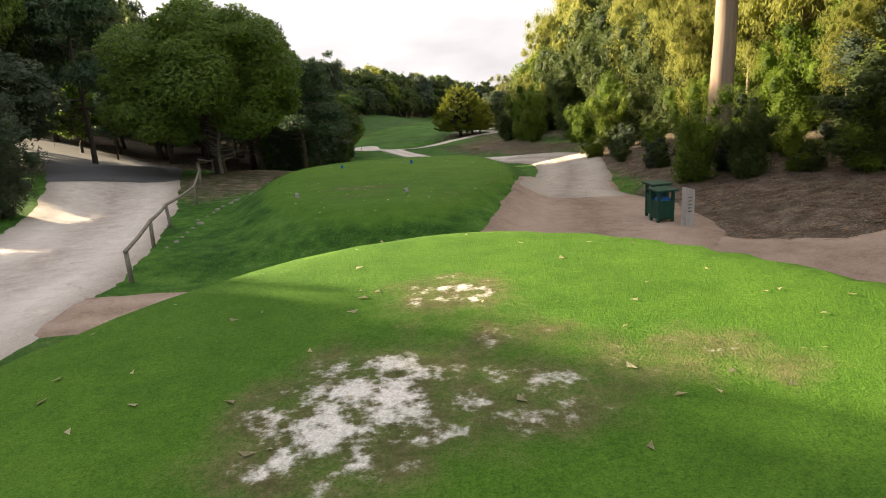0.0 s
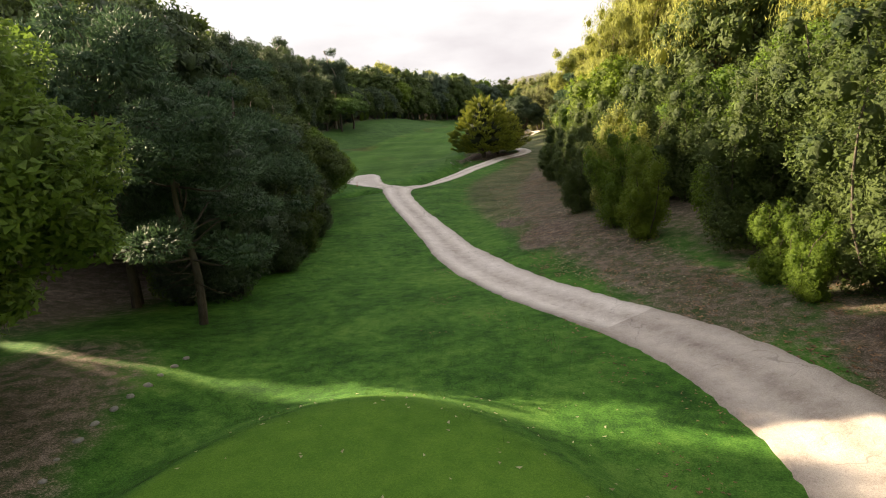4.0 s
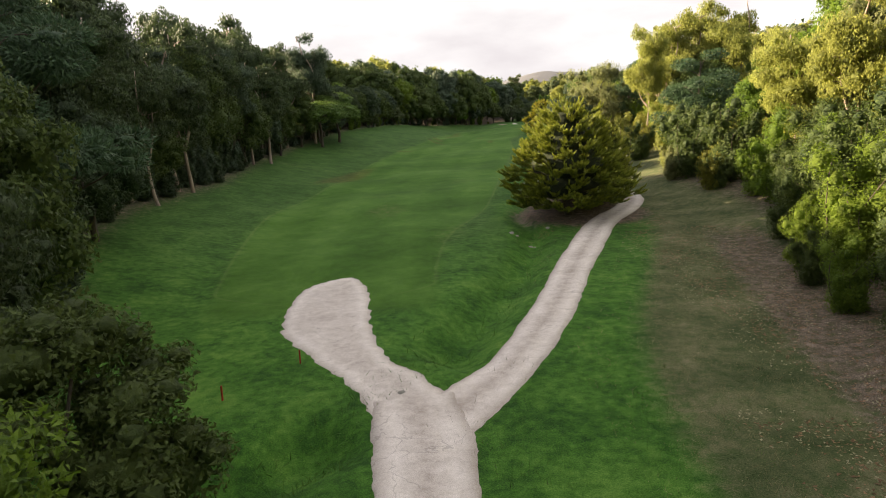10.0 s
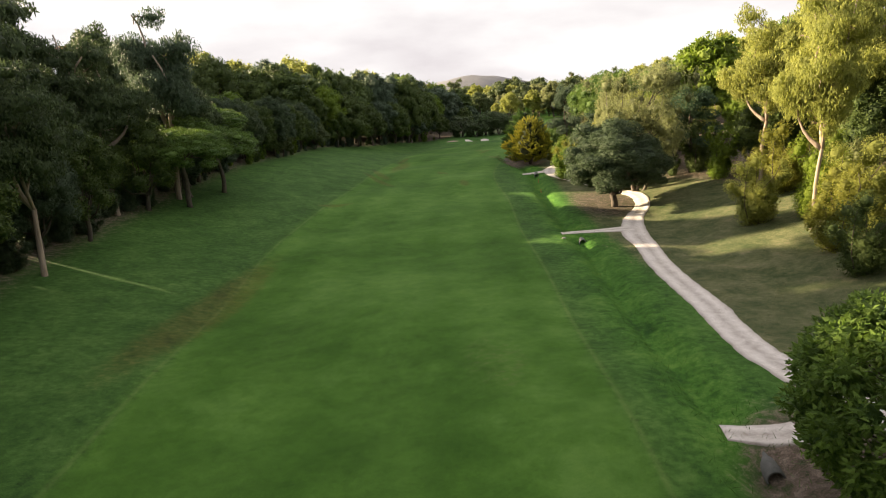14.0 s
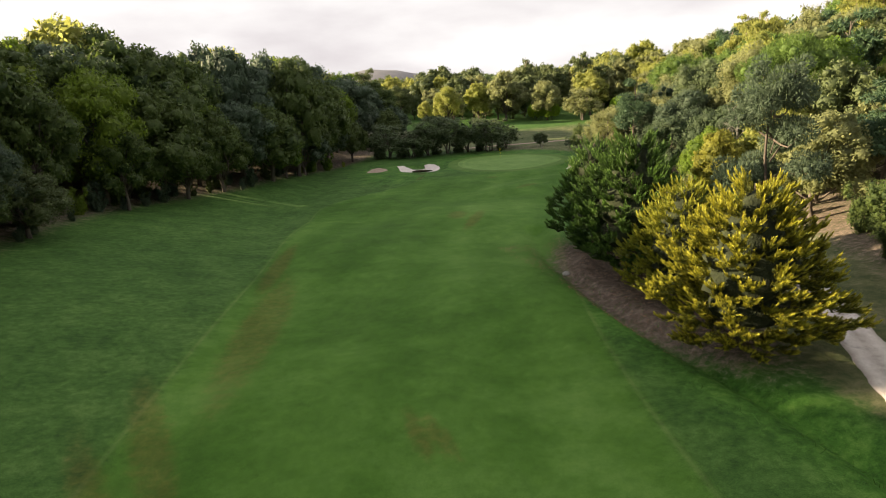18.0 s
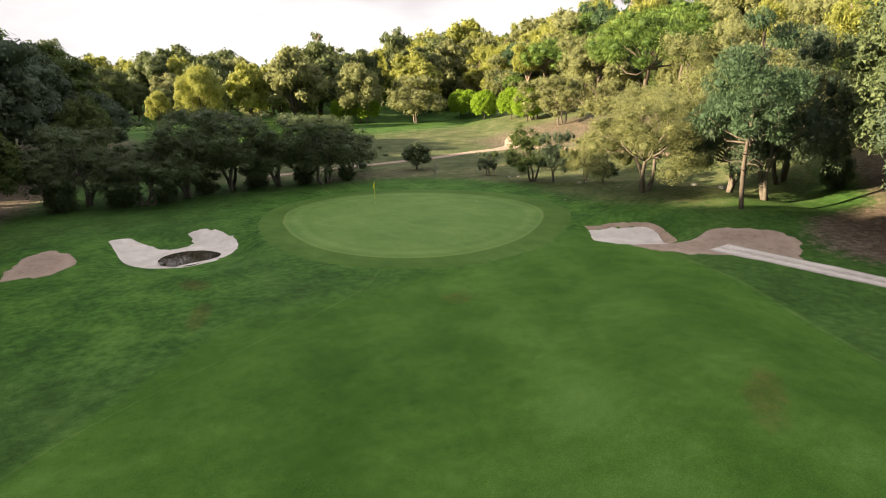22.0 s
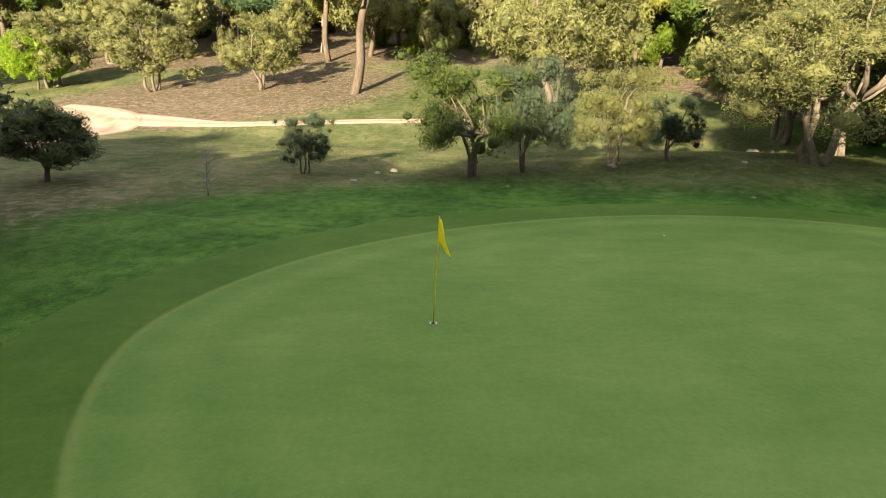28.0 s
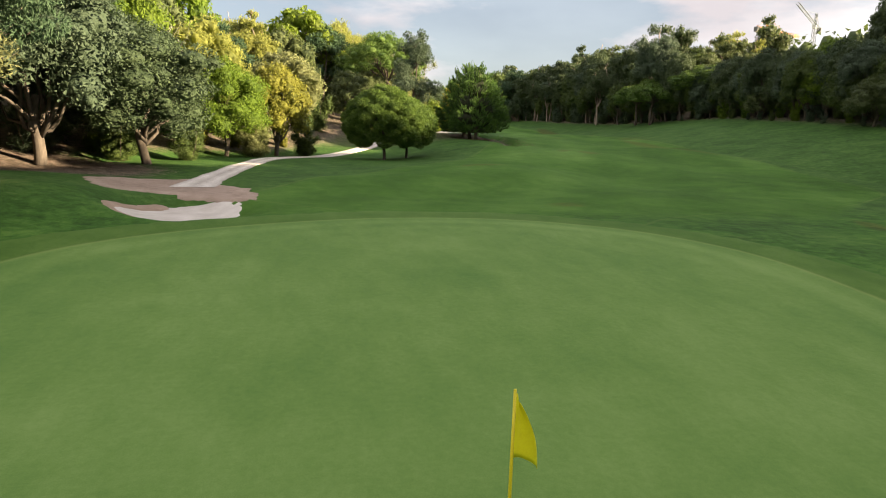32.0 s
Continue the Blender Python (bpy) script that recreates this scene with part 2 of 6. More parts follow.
def ground_material():
    m, n, l, b = nodes("turf", 0.9)
    b.inputs["Specular IOR Level"].default_value = 0.12
    at = n.new("ShaderNodeAttribute")
    at.attribute_name = "zone"
    sp = n.new("ShaderNodeSeparateColor")
    l.new(at.outputs["Color"], sp.inputs["Color"])
    fair, dry, bare, close = sp.outputs[0], sp.outputs[1], sp.outputs[2], at.outputs["Alpha"]
    huge, big, mid, fine = noise_of(n, l, 0.06, 4), noise_of(n, l, 0.35, 5, 0.6), noise_of(n, l, 2.2, 5, 0.65), noise_of(n, l, 22, 3, 0.7)
    hair = noise_of(n, l, 70, 2, 0.6)

    def edge(v, width=0.5, lo=0.35, hi=0.65):
        w = math_of(n, l, "ADD", v, math_of(n, l, "MULTIPLY", math_of(n, l, "SUBTRACT", mid, 0.5), width))
        w = math_of(n, l, "ADD", w, math_of(n, l, "MULTIPLY", math_of(n, l, "SUBTRACT", fine, 0.5), width * 0.6))
        r = n.new("ShaderNodeMapRange")
        r.interpolation_type = "SMOOTHSTEP"
        r.inputs["From Min"].default_value, r.inputs["From Max"].default_value = lo, hi
        l.new(w, r.inputs["Value"])
        return r.outputs["Result"]

    def blend(a, c, wa):
        return math_of(n, l, "ADD", math_of(n, l, "MULTIPLY", a, wa), math_of(n, l, "MULTIPLY", c, 1 - wa))

    rough_col = ramp(n, l, blend(big, blend(mid, fine, 0.62), 0.34), [(0.38, (0.024, 0.056, 0.012)), (0.5, (0.045, 0.104, 0.020)), (0.62, (0.080, 0.146, 0.036))])
    fair_col = ramp(n, l, blend(huge, blend(big, blend(mid, fine, 0.5), 0.5), 0.4), [(0.38, (0.037, 0.092, 0.011)), (0.5, (0.058, 0.134, 0.018)), (0.62, (0.088, 0.176, 0.034))])
    close_col = ramp(n, l, blend(huge, blend(mid, hair, 0.5), 0.4), [(0.38, (0.050, 0.130, 0.012)), (0.62, (0.105, 0.206, 0.024))])
    la = n.new("ShaderNodeAttribute")
    la.attribute_name = "lush"
    rough_col = mixed(n, l, math_of(n, l, "MULTIPLY", la.outputs["Fac"], 0.85), rough_col, ramp(n, l, blend(big, blend(mid, fine, 0.6), 0.36), [(0.40, (0.018, 0.060, 0.009)), (0.5, (0.050, 0.138, 0.017)), (0.60, (0.105, 0.215, 0.034))]))
    dry_col = ramp(n, l, blend(big, blend(mid, fine, 0.4), 0.4), [(0.38, (0.030, 0.046, 0.016)), (0.5, (0.085, 0.098, 0.044)), (0.63, (0.19, 0.17, 0.10))])
    bare_col = ramp(n, l, blend(mid, blend(fine, hair, 0.5), 0.35), [(0.38, (0.034, 0.026, 0.020)), (0.5, (0.105, 0.080, 0.062)), (0.62, (0.29, 0.235, 0.19))])
    col = mixed(n, l, edge(fair, 0.7, 0.15, 0.85), rough_col, fair_col)
    col = mixed(n, l, edge(close, 0.12), col, close_col)
    col = mixed(n, l, edge(dry, 0.9, 0.2, 0.8), col, dry_col)
    col = mixed(n, l, edge(bare, 0.9, 0.3, 0.7), col, bare_col)
    # mowing: broad faint stripes along the fairway and a pale line where the cut ends
    ma, ea = n.new("ShaderNodeAttribute"), n.new("ShaderNodeAttribute")
    ma.attribute_name, ea.attribute_name = "stripe", "cut"
    wave = math_of(n, l, "SINE", math_of(n, l, "MULTIPLY", math_of(n, l, "ADD", ma.outputs["Fac"], math_of(n, l, "MULTIPLY", big, 1.6)), 0.95))
    col = mixed(n, l, math_of(n, l, "MULTIPLY", fair, 1.0), col, mixed(n, l, 1.0, col, ramp(n, l, math_of(n, l, "ADD", 0.5, math_of(n, l, "MULTIPLY", wave, 0.4)), [(0.1, (0.90, 0.93, 0.86)), (0.9, (1.10, 1.07, 1.12))]), "MULTIPLY"))
    cr = n.new("ShaderNodeMapRange")
    cr.interpolation_type = "SMOOTHSTEP"
    cr.inputs["From Min"].default_value, cr.inputs["From Max"].default_value = 0.22, 0.02
    l.new(math_of(n, l, "ABSOLUTE", math_of(n, l, "ADD", ea.outputs["Fac"], math_of(n, l, "MULTIPLY", math_of(n, l, "SUBTRACT", mid, 0.5), 0.25))), cr.inputs["Value"])
    col = mixed(n, l, math_of(n, l, "MULTIPLY", cr.outputs["Result"], math_of(n, l, "MULTIPLY", big, 0.3)), col, (0.20, 0.24, 0.085))
    wa = n.new("ShaderNodeAttribute")
    wa.attribute_name = "wear"
    wear = wa.outputs["Fac"]
    spot, grit = noise_of(n, l, 2.3, 4, 0.6), noise_of(n, l, 6.5, 5, 0.66)
    thin = math_of(n, l, "MULTIPLY", wear, math_of(n, l, "ADD", 0.35, spot))
    col = mixed(n, l, edge(thin, 0.7, 0.35, 0.95), col, ramp(n, l, grit, [(0.3, (0.075, 0.075, 0.03)), (0.7, (0.20, 0.17, 0.09))]))
    white = math_of(n, l, "MULTIPLY", wear, math_of(n, l, "ADD", math_of(n, l, "MULTIPLY", spot, 0.55), math_of(n, l, "MULTIPLY", grit, 0.6)))
    rr = n.new("ShaderNodeMapRange")
    rr.interpolation_type = "SMOOTHSTEP"
    rr.inputs["From Min"].default_value, rr.inputs["From Max"].default_value = 0.50, 0.64
    l.new(white, rr.inputs["Value"])
    col = mixed(n, l, rr.outputs["Result"], col, (0.72, 0.69, 0.66))
    sa = n.new("ShaderNodeAttribute")
    sa.attribute_name = "scar"
    scar = edge(sa.outputs["Fac"], 1.0, 0.25, 1.0)
    col = mixed(n, l, math_of(n, l, "MULTIPLY", scar, 0.34), col, ramp(n, l, mid, [(0.35, (0.060, 0.046, 0.014)), (0.7, (0.145, 0.062, 0.024))]))
    blotch = noise_of(n, l, 0.9, 6, 0.68)
    col = mixed(n, l, 1.0, col, ramp(n, l, blend(blotch, huge, 0.6), [(0.34, (0.80, 0.84, 0.80)), (0.5, (1.0, 1.0, 1.0)), (0.64, (1.20, 1.14, 1.16))]), "MULTIPLY")
    col = mixed(n, l, 1.0, col, ramp(n, l, blend(fine, hair, 0.5), [(0.3, (0.60, 0.62, 0.58)), (0.5, (1.0, 1.0, 1.0)), (0.7, (1.42, 1.36, 1.36))]), "MULTIPLY")
    l.new(col, b.inputs["Base Color"])
    bumped(n, l, b, blend(mid, blend(fine, hair, 0.6), 0.4), 0.7, 0.06)
    return m


M_TURF = ground_material()
def path_material(name, dark, light, edge_col, rim_mix=0.35):
    """Trodden dirt: paler wheel tracks, crumbling brown edges, stains, cracks and pale patches."""
    m, n, l, b = nodes(name, 0.92)
    at = n.new("ShaderNodeAttribute")
    at.attribute_name = "across"
    off = math_of(n, l, "ABSOLUTE", at.outputs["Fac"])
    big, mid, fine, grit = noise_of(n, l, 0.45, 5, 0.6), noise_of(n, l, 2.4, 5, 0.66), noise_of(n, l, 14, 4, 0.7), noise_of(n, l, 55, 2, 0.6)
    fac = math_of(n, l, "ADD", math_of(n, l, "MULTIPLY", big, 0.32), math_of(n, l, "ADD", math_of(n, l, "MULTIPLY", mid, 0.40), math_of(n, l, "MULTIPLY", fine, 0.28)))
    track = math_of(n, l, "SUBTRACT", 0.09, math_of(n, l, "MULTIPLY", math_of(n, l, "ABSOLUTE", math_of(n, l, "SUBTRACT", off, 0.26)), 0.7))
    col = ramp(n, l, math_of(n, l, "ADD", fac, track), [(0.30, dark), (0.5, tuple(.42 * p + .58 * q for p, q in zip(dark, light))), (0.70, light)])
    vo = n.new("ShaderNodeTexVoronoi")
    vo.feature = "DISTANCE_TO_EDGE"
    vo.inputs["Scale"].default_value = 0.42
    co = n.new("ShaderNodeTexCoord")
    mv = n.new("ShaderNodeVectorMath")
    mv.operation = "MULTIPLY_ADD"
    mv.inputs[1].default_value = (.9, .9, .9)
    warp = n.new("ShaderNodeTexNoise")
    warp.inputs["Scale"].default_value = 1.6
    l.new(co.outputs["Object"], warp.inputs["Vector"])
    l.new(warp.outputs["Color"], mv.inputs[0])
    l.new(co.outputs["Object"], mv.inputs[2])
    l.new(mv.outputs[0], vo.inputs["Vector"])
    crack = math_of(n, l, "MULTIPLY", math_of(n, l, "LESS_THAN", vo.outputs["Distance"], 0.007), math_of(n, l, "GREATER_THAN", big, 0.52))
    col = mixed(n, l, math_of(n, l, "MULTIPLY", crack, 0.3), col, tuple(.35 * c for c in dark))
    rim = n.new("ShaderNodeMapRange")
    rim.inputs["From Min"].default_value, rim.inputs["From Max"].default_value = 0.36, 0.52
    l.new(math_of(n, l, "ADD", off, math_of(n, l, "MULTIPLY", math_of(n, l, "SUBTRACT", mid, 0.5), 0.3)), rim.inputs["Value"])
    col = mixed(n, l, math_of(n, l, "MULTIPLY", rim.outputs["Result"], rim_mix), col, edge_col)
    col = mixed(n, l, 1.0, col, ramp(n, l, grit, [(0.3, (0.72, 0.70, 0.68)), (0.5, (1, 1, 1)), (0.7, (1.16, 1.16, 1.16))]), "MULTIPLY")
    l.new(col, b.inputs["Base Color"])
    bumped(n, l, b, math_of(n, l, "ADD", math_of(n, l, "MULTIPLY", mid, 0.6), math_of(n, l, "MULTIPLY", fine, 0.4)), 0.7, 0.06)
    return m


M_PATH = path_material("pale_dirt", (0.34, 0.285, 0.255), (0.76, 0.70, 0.67), (0.16, 0.12, 0.09))
M_TAN = path_material("tan_dirt", (0.19, 0.130, 0.102), (0.46, 0.350, 0.292), (0.13, 0.085, 0.055), 0.1)
M_MID = path_material("grey_tan_dirt", (0.25, 0.205, 0.182), (0.56, 0.50, 0.465), (0.14, 0.10, 0.075), 0.25)
M_REDDIRT = surface("trodden_dirt", (0.22, 0.15, 0.11), (0.44, 0.33, 0.26), 0.7, 11, 0.92, 0.6, 0.03)
M_ASPHALT = surface("worn_asphalt", (0.085, 0.085, 0.095), (0.16, 0.16, 0.175), 0.5, 60, 0.85, 0.4, 0.01)
M_SAND = surface("bunker_sand", (0.42, 0.365, 0.335), (0.74, 0.68, 0.65), 0.9, 18, 0.95, 0.5, 0.03)
def green_material():
    """Putting turf inside the rim line, a thin pale cut line, and the collar's longer turf outside it."""
    m, n, l, b = nodes("putting_turf", 0.85)
    b.inputs["Specular IOR Level"].default_value = 0.15
    at = n.new("ShaderNodeAttribute")
    at.attribute_name = "rim"
    big, mid, fine, hair = noise_of(n, l, 0.22, 4), noise_of(n, l, 1.3, 6, 0.7, (1, .45, 1)), noise_of(n, l, 9, 4, 0.7), noise_of(n, l, 60, 2, 0.6)
    d = math_of(n, l, "ADD", at.outputs["Fac"], math_of(n, l, "MULTIPLY", math_of(n, l, "SUBTRACT", fine, 0.5), 0.12))
    fac = math_of(n, l, "ADD", math_of(n, l, "MULTIPLY", big, 0.35), math_of(n, l, "ADD", math_of(n, l, "MULTIPLY", mid, 0.3), math_of(n, l, "ADD", math_of(n, l, "MULTIPLY", fine, 0.2), math_of(n, l, "MULTIPLY", hair, 0.15))))
    wav = math_of(n, l, "MULTIPLY", math_of(n, l, "SINE", math_of(n, l, "MULTIPLY", d, 4.4)), 0.045)
    near = n.new("ShaderNodeMapRange")
    near.inputs["From Min"].default_value, near.inputs["From Max"].default_value = -3.4, -0.4
    l.new(d, near.inputs["Value"])
    inner = ramp(n, l, math_of(n, l, "ADD", fac, math_of(n, l, "MULTIPLY", wav, near.outputs["Result"])), [(0.37, (0.076, 0.158, 0.034)), (0.5, (0.119, 0.206, 0.048)), (0.62, (0.160, 0.250, 0.070))])
    outer = ramp(n, l, fac, [(0.37, (0.043, 0.100, 0.013)), (0.5, (0.064, 0.130, 0.020)), (0.62, (0.094, 0.168, 0.034))])
    out = n.new("ShaderNodeMapRange")
    out.interpolation_type = "SMOOTHSTEP"
    out.inputs["From Min"].default_value, out.inputs["From Max"].default_value = -0.05, 0.10
    l.new(d, out.inputs["Value"])
    col = mixed(n, l, out.outputs["Result"], inner, outer)
    cut = n.new("ShaderNodeMapRange")
    cut.interpolation_type = "SMOOTHSTEP"
    cut.inputs["From Min"].default_value, cut.inputs["From Max"].default_value = 0.13, 0.02
    l.new(math_of(n, l, "ABSOLUTE", d), cut.inputs["Value"])
    col = mixed(n, l, math_of(n, l, "MULTIPLY", cut.outputs["Result"], 0.5), col, (0.17, 0.22, 0.065))
    l.new(col, b.inputs["Base Color"])
    bumped(n, l, b, math_of(n, l, "ADD", fine, hair), 0.35, 0.02)
    return m


M_GREEN = green_material()
M_BARK = surface("grey_bark", (0.035, 0.028, 0.022), (0.16, 0.13, 0.105), 3, 18, 0.95, 0.9, 0.04, stretch=(1, 1, 0.25))
M_PALEBARK = surface("peeling_bark", (0.13, 0.085, 0.06), (0.46, 0.37, 0.30), 1.1, 9, 0.8, 0.5, 0.02, stretch=(1, 1, 0.15))
M_OLIVEBARK = surface("olive_bark", (0.05, 0.042, 0.034), (0.20, 0.17, 0.14), 3, 22, 0.95, 0.9, 0.04, stretch=(1, 1, 0.3))
M_TWIG = surface("dead_twig", (0.16, 0.15, 0.135), (0.34, 0.32, 0.29), 5, 30, 0.95, 0.4, 0.01)
# crown interior in near-black: the shade between boughs is in the colour
M_INNER = surface("shaded_inner_twigs", (0.008, 0.012, 0.005), (0.034, 0.042, 0.016), 1.6, 9, 0.95, 1.0, 0.25)
L_PINE = leafy("pine_needles", (0.018, 0.046, 0.022), (0.078, 0.135, 0.056), (0.07, 0.12, 0.065), 0.25)
L_STONE = leafy("stone_pine_needles", (0.028, 0.066, 0.012), (0.155, 0.235, 0.042), (0.11, 0.19, 0.04), 0.3)
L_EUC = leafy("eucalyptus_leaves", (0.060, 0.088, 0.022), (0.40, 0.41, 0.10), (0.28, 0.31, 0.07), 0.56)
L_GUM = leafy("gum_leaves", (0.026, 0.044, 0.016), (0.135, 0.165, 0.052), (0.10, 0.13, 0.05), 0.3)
# gum leaves again, darkened for the left woods that lie in shade
L_GUMSHADE = leafy("shaded_gum_leaves", (0.016, 0.032, 0.013), (0.085, 0.118, 0.042), (0.07, 0.10, 0.04), 0.28)
L_OAK = leafy("oak_leaves", (0.018, 0.042, 0.010), (0.106, 0.148, 0.032), (0.09, 0.12, 0.03), 0.32)
L_BUSH = leafy("bright_shrub_leaves", (0.028, 0.075, 0.008), (0.17, 0.27, 0.026), (0.20, 0.23, 0.015), 0.4)
L_GOLD = leafy("yellowing_leaves", (0.07, 0.085, 0.014), (0.31, 0.30, 0.045), (0.22, 0.24, 0.04), 0.45)
L_OLIVE = leafy("olive_leaves", (0.066, 0.082, 0.034), (0.31, 0.325, 0.135), (0.23, 0.25, 0.10), 0.5)
# cypress colours run from shaded foot to sunlit tip, light included
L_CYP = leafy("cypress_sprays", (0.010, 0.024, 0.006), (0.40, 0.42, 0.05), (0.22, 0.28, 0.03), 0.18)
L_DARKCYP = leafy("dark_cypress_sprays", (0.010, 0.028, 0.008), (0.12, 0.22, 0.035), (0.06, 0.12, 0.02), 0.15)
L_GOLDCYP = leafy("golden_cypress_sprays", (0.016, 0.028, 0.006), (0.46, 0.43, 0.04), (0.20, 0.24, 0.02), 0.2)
L_YOUNG = leafy("young_pine_needles", (0.07, 0.16, 0.012), (0.30, 0.44, 0.03), None, 0.4)
L_HOLM = leafy("holm_oak_leaves", (0.018, 0.036, 0.017), (0.078, 0.115, 0.050), (0.055, 0.080, 0.034), 0.25)
L_OLDTREE = leafy("feathery_dark_leaves", (0.028, 0.068, 0.016), (0.17, 0.26, 0.04), (0.15, 0.23, 0.035), 0.4)
L_WATTLE = leafy("grey_green_leaves", (0.026, 0.046, 0.028), (0.105, 0.145, 0.082), (0.075, 0.11, 0.062), 0.3)
L_OLIVEDARK = leafy("dark_olive_leaves", (0.030, 0.048, 0.022), (0.125, 0.165, 0.070), (0.10, 0.135, 0.055), 0.3)
L_BLADE = leafy("grass_blades", (0.03, 0.085, 0.010), (0.10, 0.19, 0.03), None, 0.35)
L_SCRUB = leafy("scrub_blades", (0.022, 0.050, 0.012), (0.085, 0.13, 0.035), None, 0.3)
L_STRAW = leafy("dry_straw", (0.12, 0.10, 0.05), (0.36, 0.30, 0.17), None, 0.3)


# ---- mesh helpers ----
def mesh_from(name, verts, faces, material=None, smooth_it=True):
    me = bpy.data.meshes.new(name)
    me.from_pydata([tuple(v) for v in verts], [], faces)
    if material:
        me.materials.append(material)
    if smooth_it:
        me.shade_smooth()
    return me


ICO = None


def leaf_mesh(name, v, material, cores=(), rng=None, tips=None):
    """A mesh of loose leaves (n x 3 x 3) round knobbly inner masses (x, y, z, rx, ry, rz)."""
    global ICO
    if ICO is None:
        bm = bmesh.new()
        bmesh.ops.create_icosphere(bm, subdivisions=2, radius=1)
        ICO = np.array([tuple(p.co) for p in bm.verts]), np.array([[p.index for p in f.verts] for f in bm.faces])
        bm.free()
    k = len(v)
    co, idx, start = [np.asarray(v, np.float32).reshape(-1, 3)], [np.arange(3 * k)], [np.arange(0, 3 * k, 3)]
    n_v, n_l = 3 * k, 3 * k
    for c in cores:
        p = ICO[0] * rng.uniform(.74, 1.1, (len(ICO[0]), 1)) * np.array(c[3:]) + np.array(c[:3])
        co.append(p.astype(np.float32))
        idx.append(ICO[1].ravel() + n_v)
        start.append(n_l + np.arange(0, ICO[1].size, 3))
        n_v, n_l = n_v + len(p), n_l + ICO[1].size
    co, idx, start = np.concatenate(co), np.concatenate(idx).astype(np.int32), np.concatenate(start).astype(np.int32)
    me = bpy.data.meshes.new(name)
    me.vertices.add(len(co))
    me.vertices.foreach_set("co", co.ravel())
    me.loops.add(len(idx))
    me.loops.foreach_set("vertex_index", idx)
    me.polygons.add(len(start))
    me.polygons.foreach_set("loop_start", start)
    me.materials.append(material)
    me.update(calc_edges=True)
    # inner masses get a low tip value, darkened as shaded
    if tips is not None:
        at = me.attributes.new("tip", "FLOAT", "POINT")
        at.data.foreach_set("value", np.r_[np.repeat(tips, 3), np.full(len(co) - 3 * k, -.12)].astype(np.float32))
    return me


def child(name, me, parent, label=""):
    ob = new(name, me)
    ob.parent = parent
    if label:
        ob["label"] = label
    return ob


def part(name, bm, material, parent, label="", smooth_it=False):
    me = bpy.data.meshes.new(name)
    bm.to_mesh(me)
    bm.free()
    me.materials.append(material)
    if smooth_it:
        me.shade_smooth()
    return child(name, me, parent, label)


def root(name, m, label, category, group="", kind=""):
    ob = new(name)
    ob.empty_display_size = 0.3
    ob.matrix_basis = m
    return tagged(ob, label, category, group, kind)


def tube(paths, sides=7):
    """Tapered tubes along paths of (x, y, z, radius), as verts and faces."""
    vs, fs = [], []
    for p in paths:
        p = np.array(p, float)
        base = len(vs)
        ax = np.gradient(p[:, :3], axis=0)
        for i, (q, a) in enumerate(zip(p, ax)):
            a = a / (np.linalg.norm(a) + 1e-9)
            u = np.cross(a, (0.3, 0.9, 0.1) if abs(a[1]) < 0.9 else (1, 0, 0))
            u /= np.linalg.norm(u)
            w = np.cross(a, u)
            for k in range(sides):
                ang = 2 * math.pi * k / sides
                vs.append(q[:3] + q[3] * (math.cos(ang) * u + math.sin(ang) * w))
        for i in range(len(p) - 1):
            for k in range(sides):
                k2 = (k + 1) % sides
                fs.append((base + i * sides + k, base + i * sides + k2, base + (i + 1) * sides + k2, base + (i + 1) * sides + k))
        fs.append(tuple(base + (len(p) - 1) * sides + k for k in range(sides)))
        fs.append(tuple(base + k for k in reversed(range(sides))))
    return vs, fs


def unit(rng, k):
    v = rng.normal(size=(k, 3))
    return v / np.linalg.norm(v, axis=1, keepdims=True)


def foliage(rng, clumps, total, size, aspect=0.5, droop=0.0, shell=0.62, outward=0.8, up=0.25, along=0.0):
    """Leaves as small blades round clumps of (x, y, z, rx, ry, rz). droop: they hang; along: they point away from the clump's middle."""
    c = np.array(clumps, float)
    w = (c[:, 3] * c[:, 4] + c[:, 4] * c[:, 5] + c[:, 3] * c[:, 5])
    which = rng.choice(len(c), total, p=w / w.sum())
    d = unit(rng, total)
    r = shell + (1.05 - shell) * rng.random(total) ** 0.6
    p = c[which, :3] + d * c[which, 3:] * r[:, None]
    nrm = outward * d + (1 - outward) * 1.4 * unit(rng, total) + np.array([0, 0, up])
    nrm /= np.linalg.norm(nrm, axis=1, keepdims=True) + 1e-9
    ax = unit(rng, total) * (1 - along) + d * along * 1.5 + np.array([0, 0, -droop * 1.6])
    ax /= np.linalg.norm(ax, axis=1, keepdims=True) + 1e-9
    side = np.cross(nrm, ax)
    side /= np.linalg.norm(side, axis=1, keepdims=True) + 1e-9
    s = size * (0.6 + 0.8 * rng.random(total))[:, None]
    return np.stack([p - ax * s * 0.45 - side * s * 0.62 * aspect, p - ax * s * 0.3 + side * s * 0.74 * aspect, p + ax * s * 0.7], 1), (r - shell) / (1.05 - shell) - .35


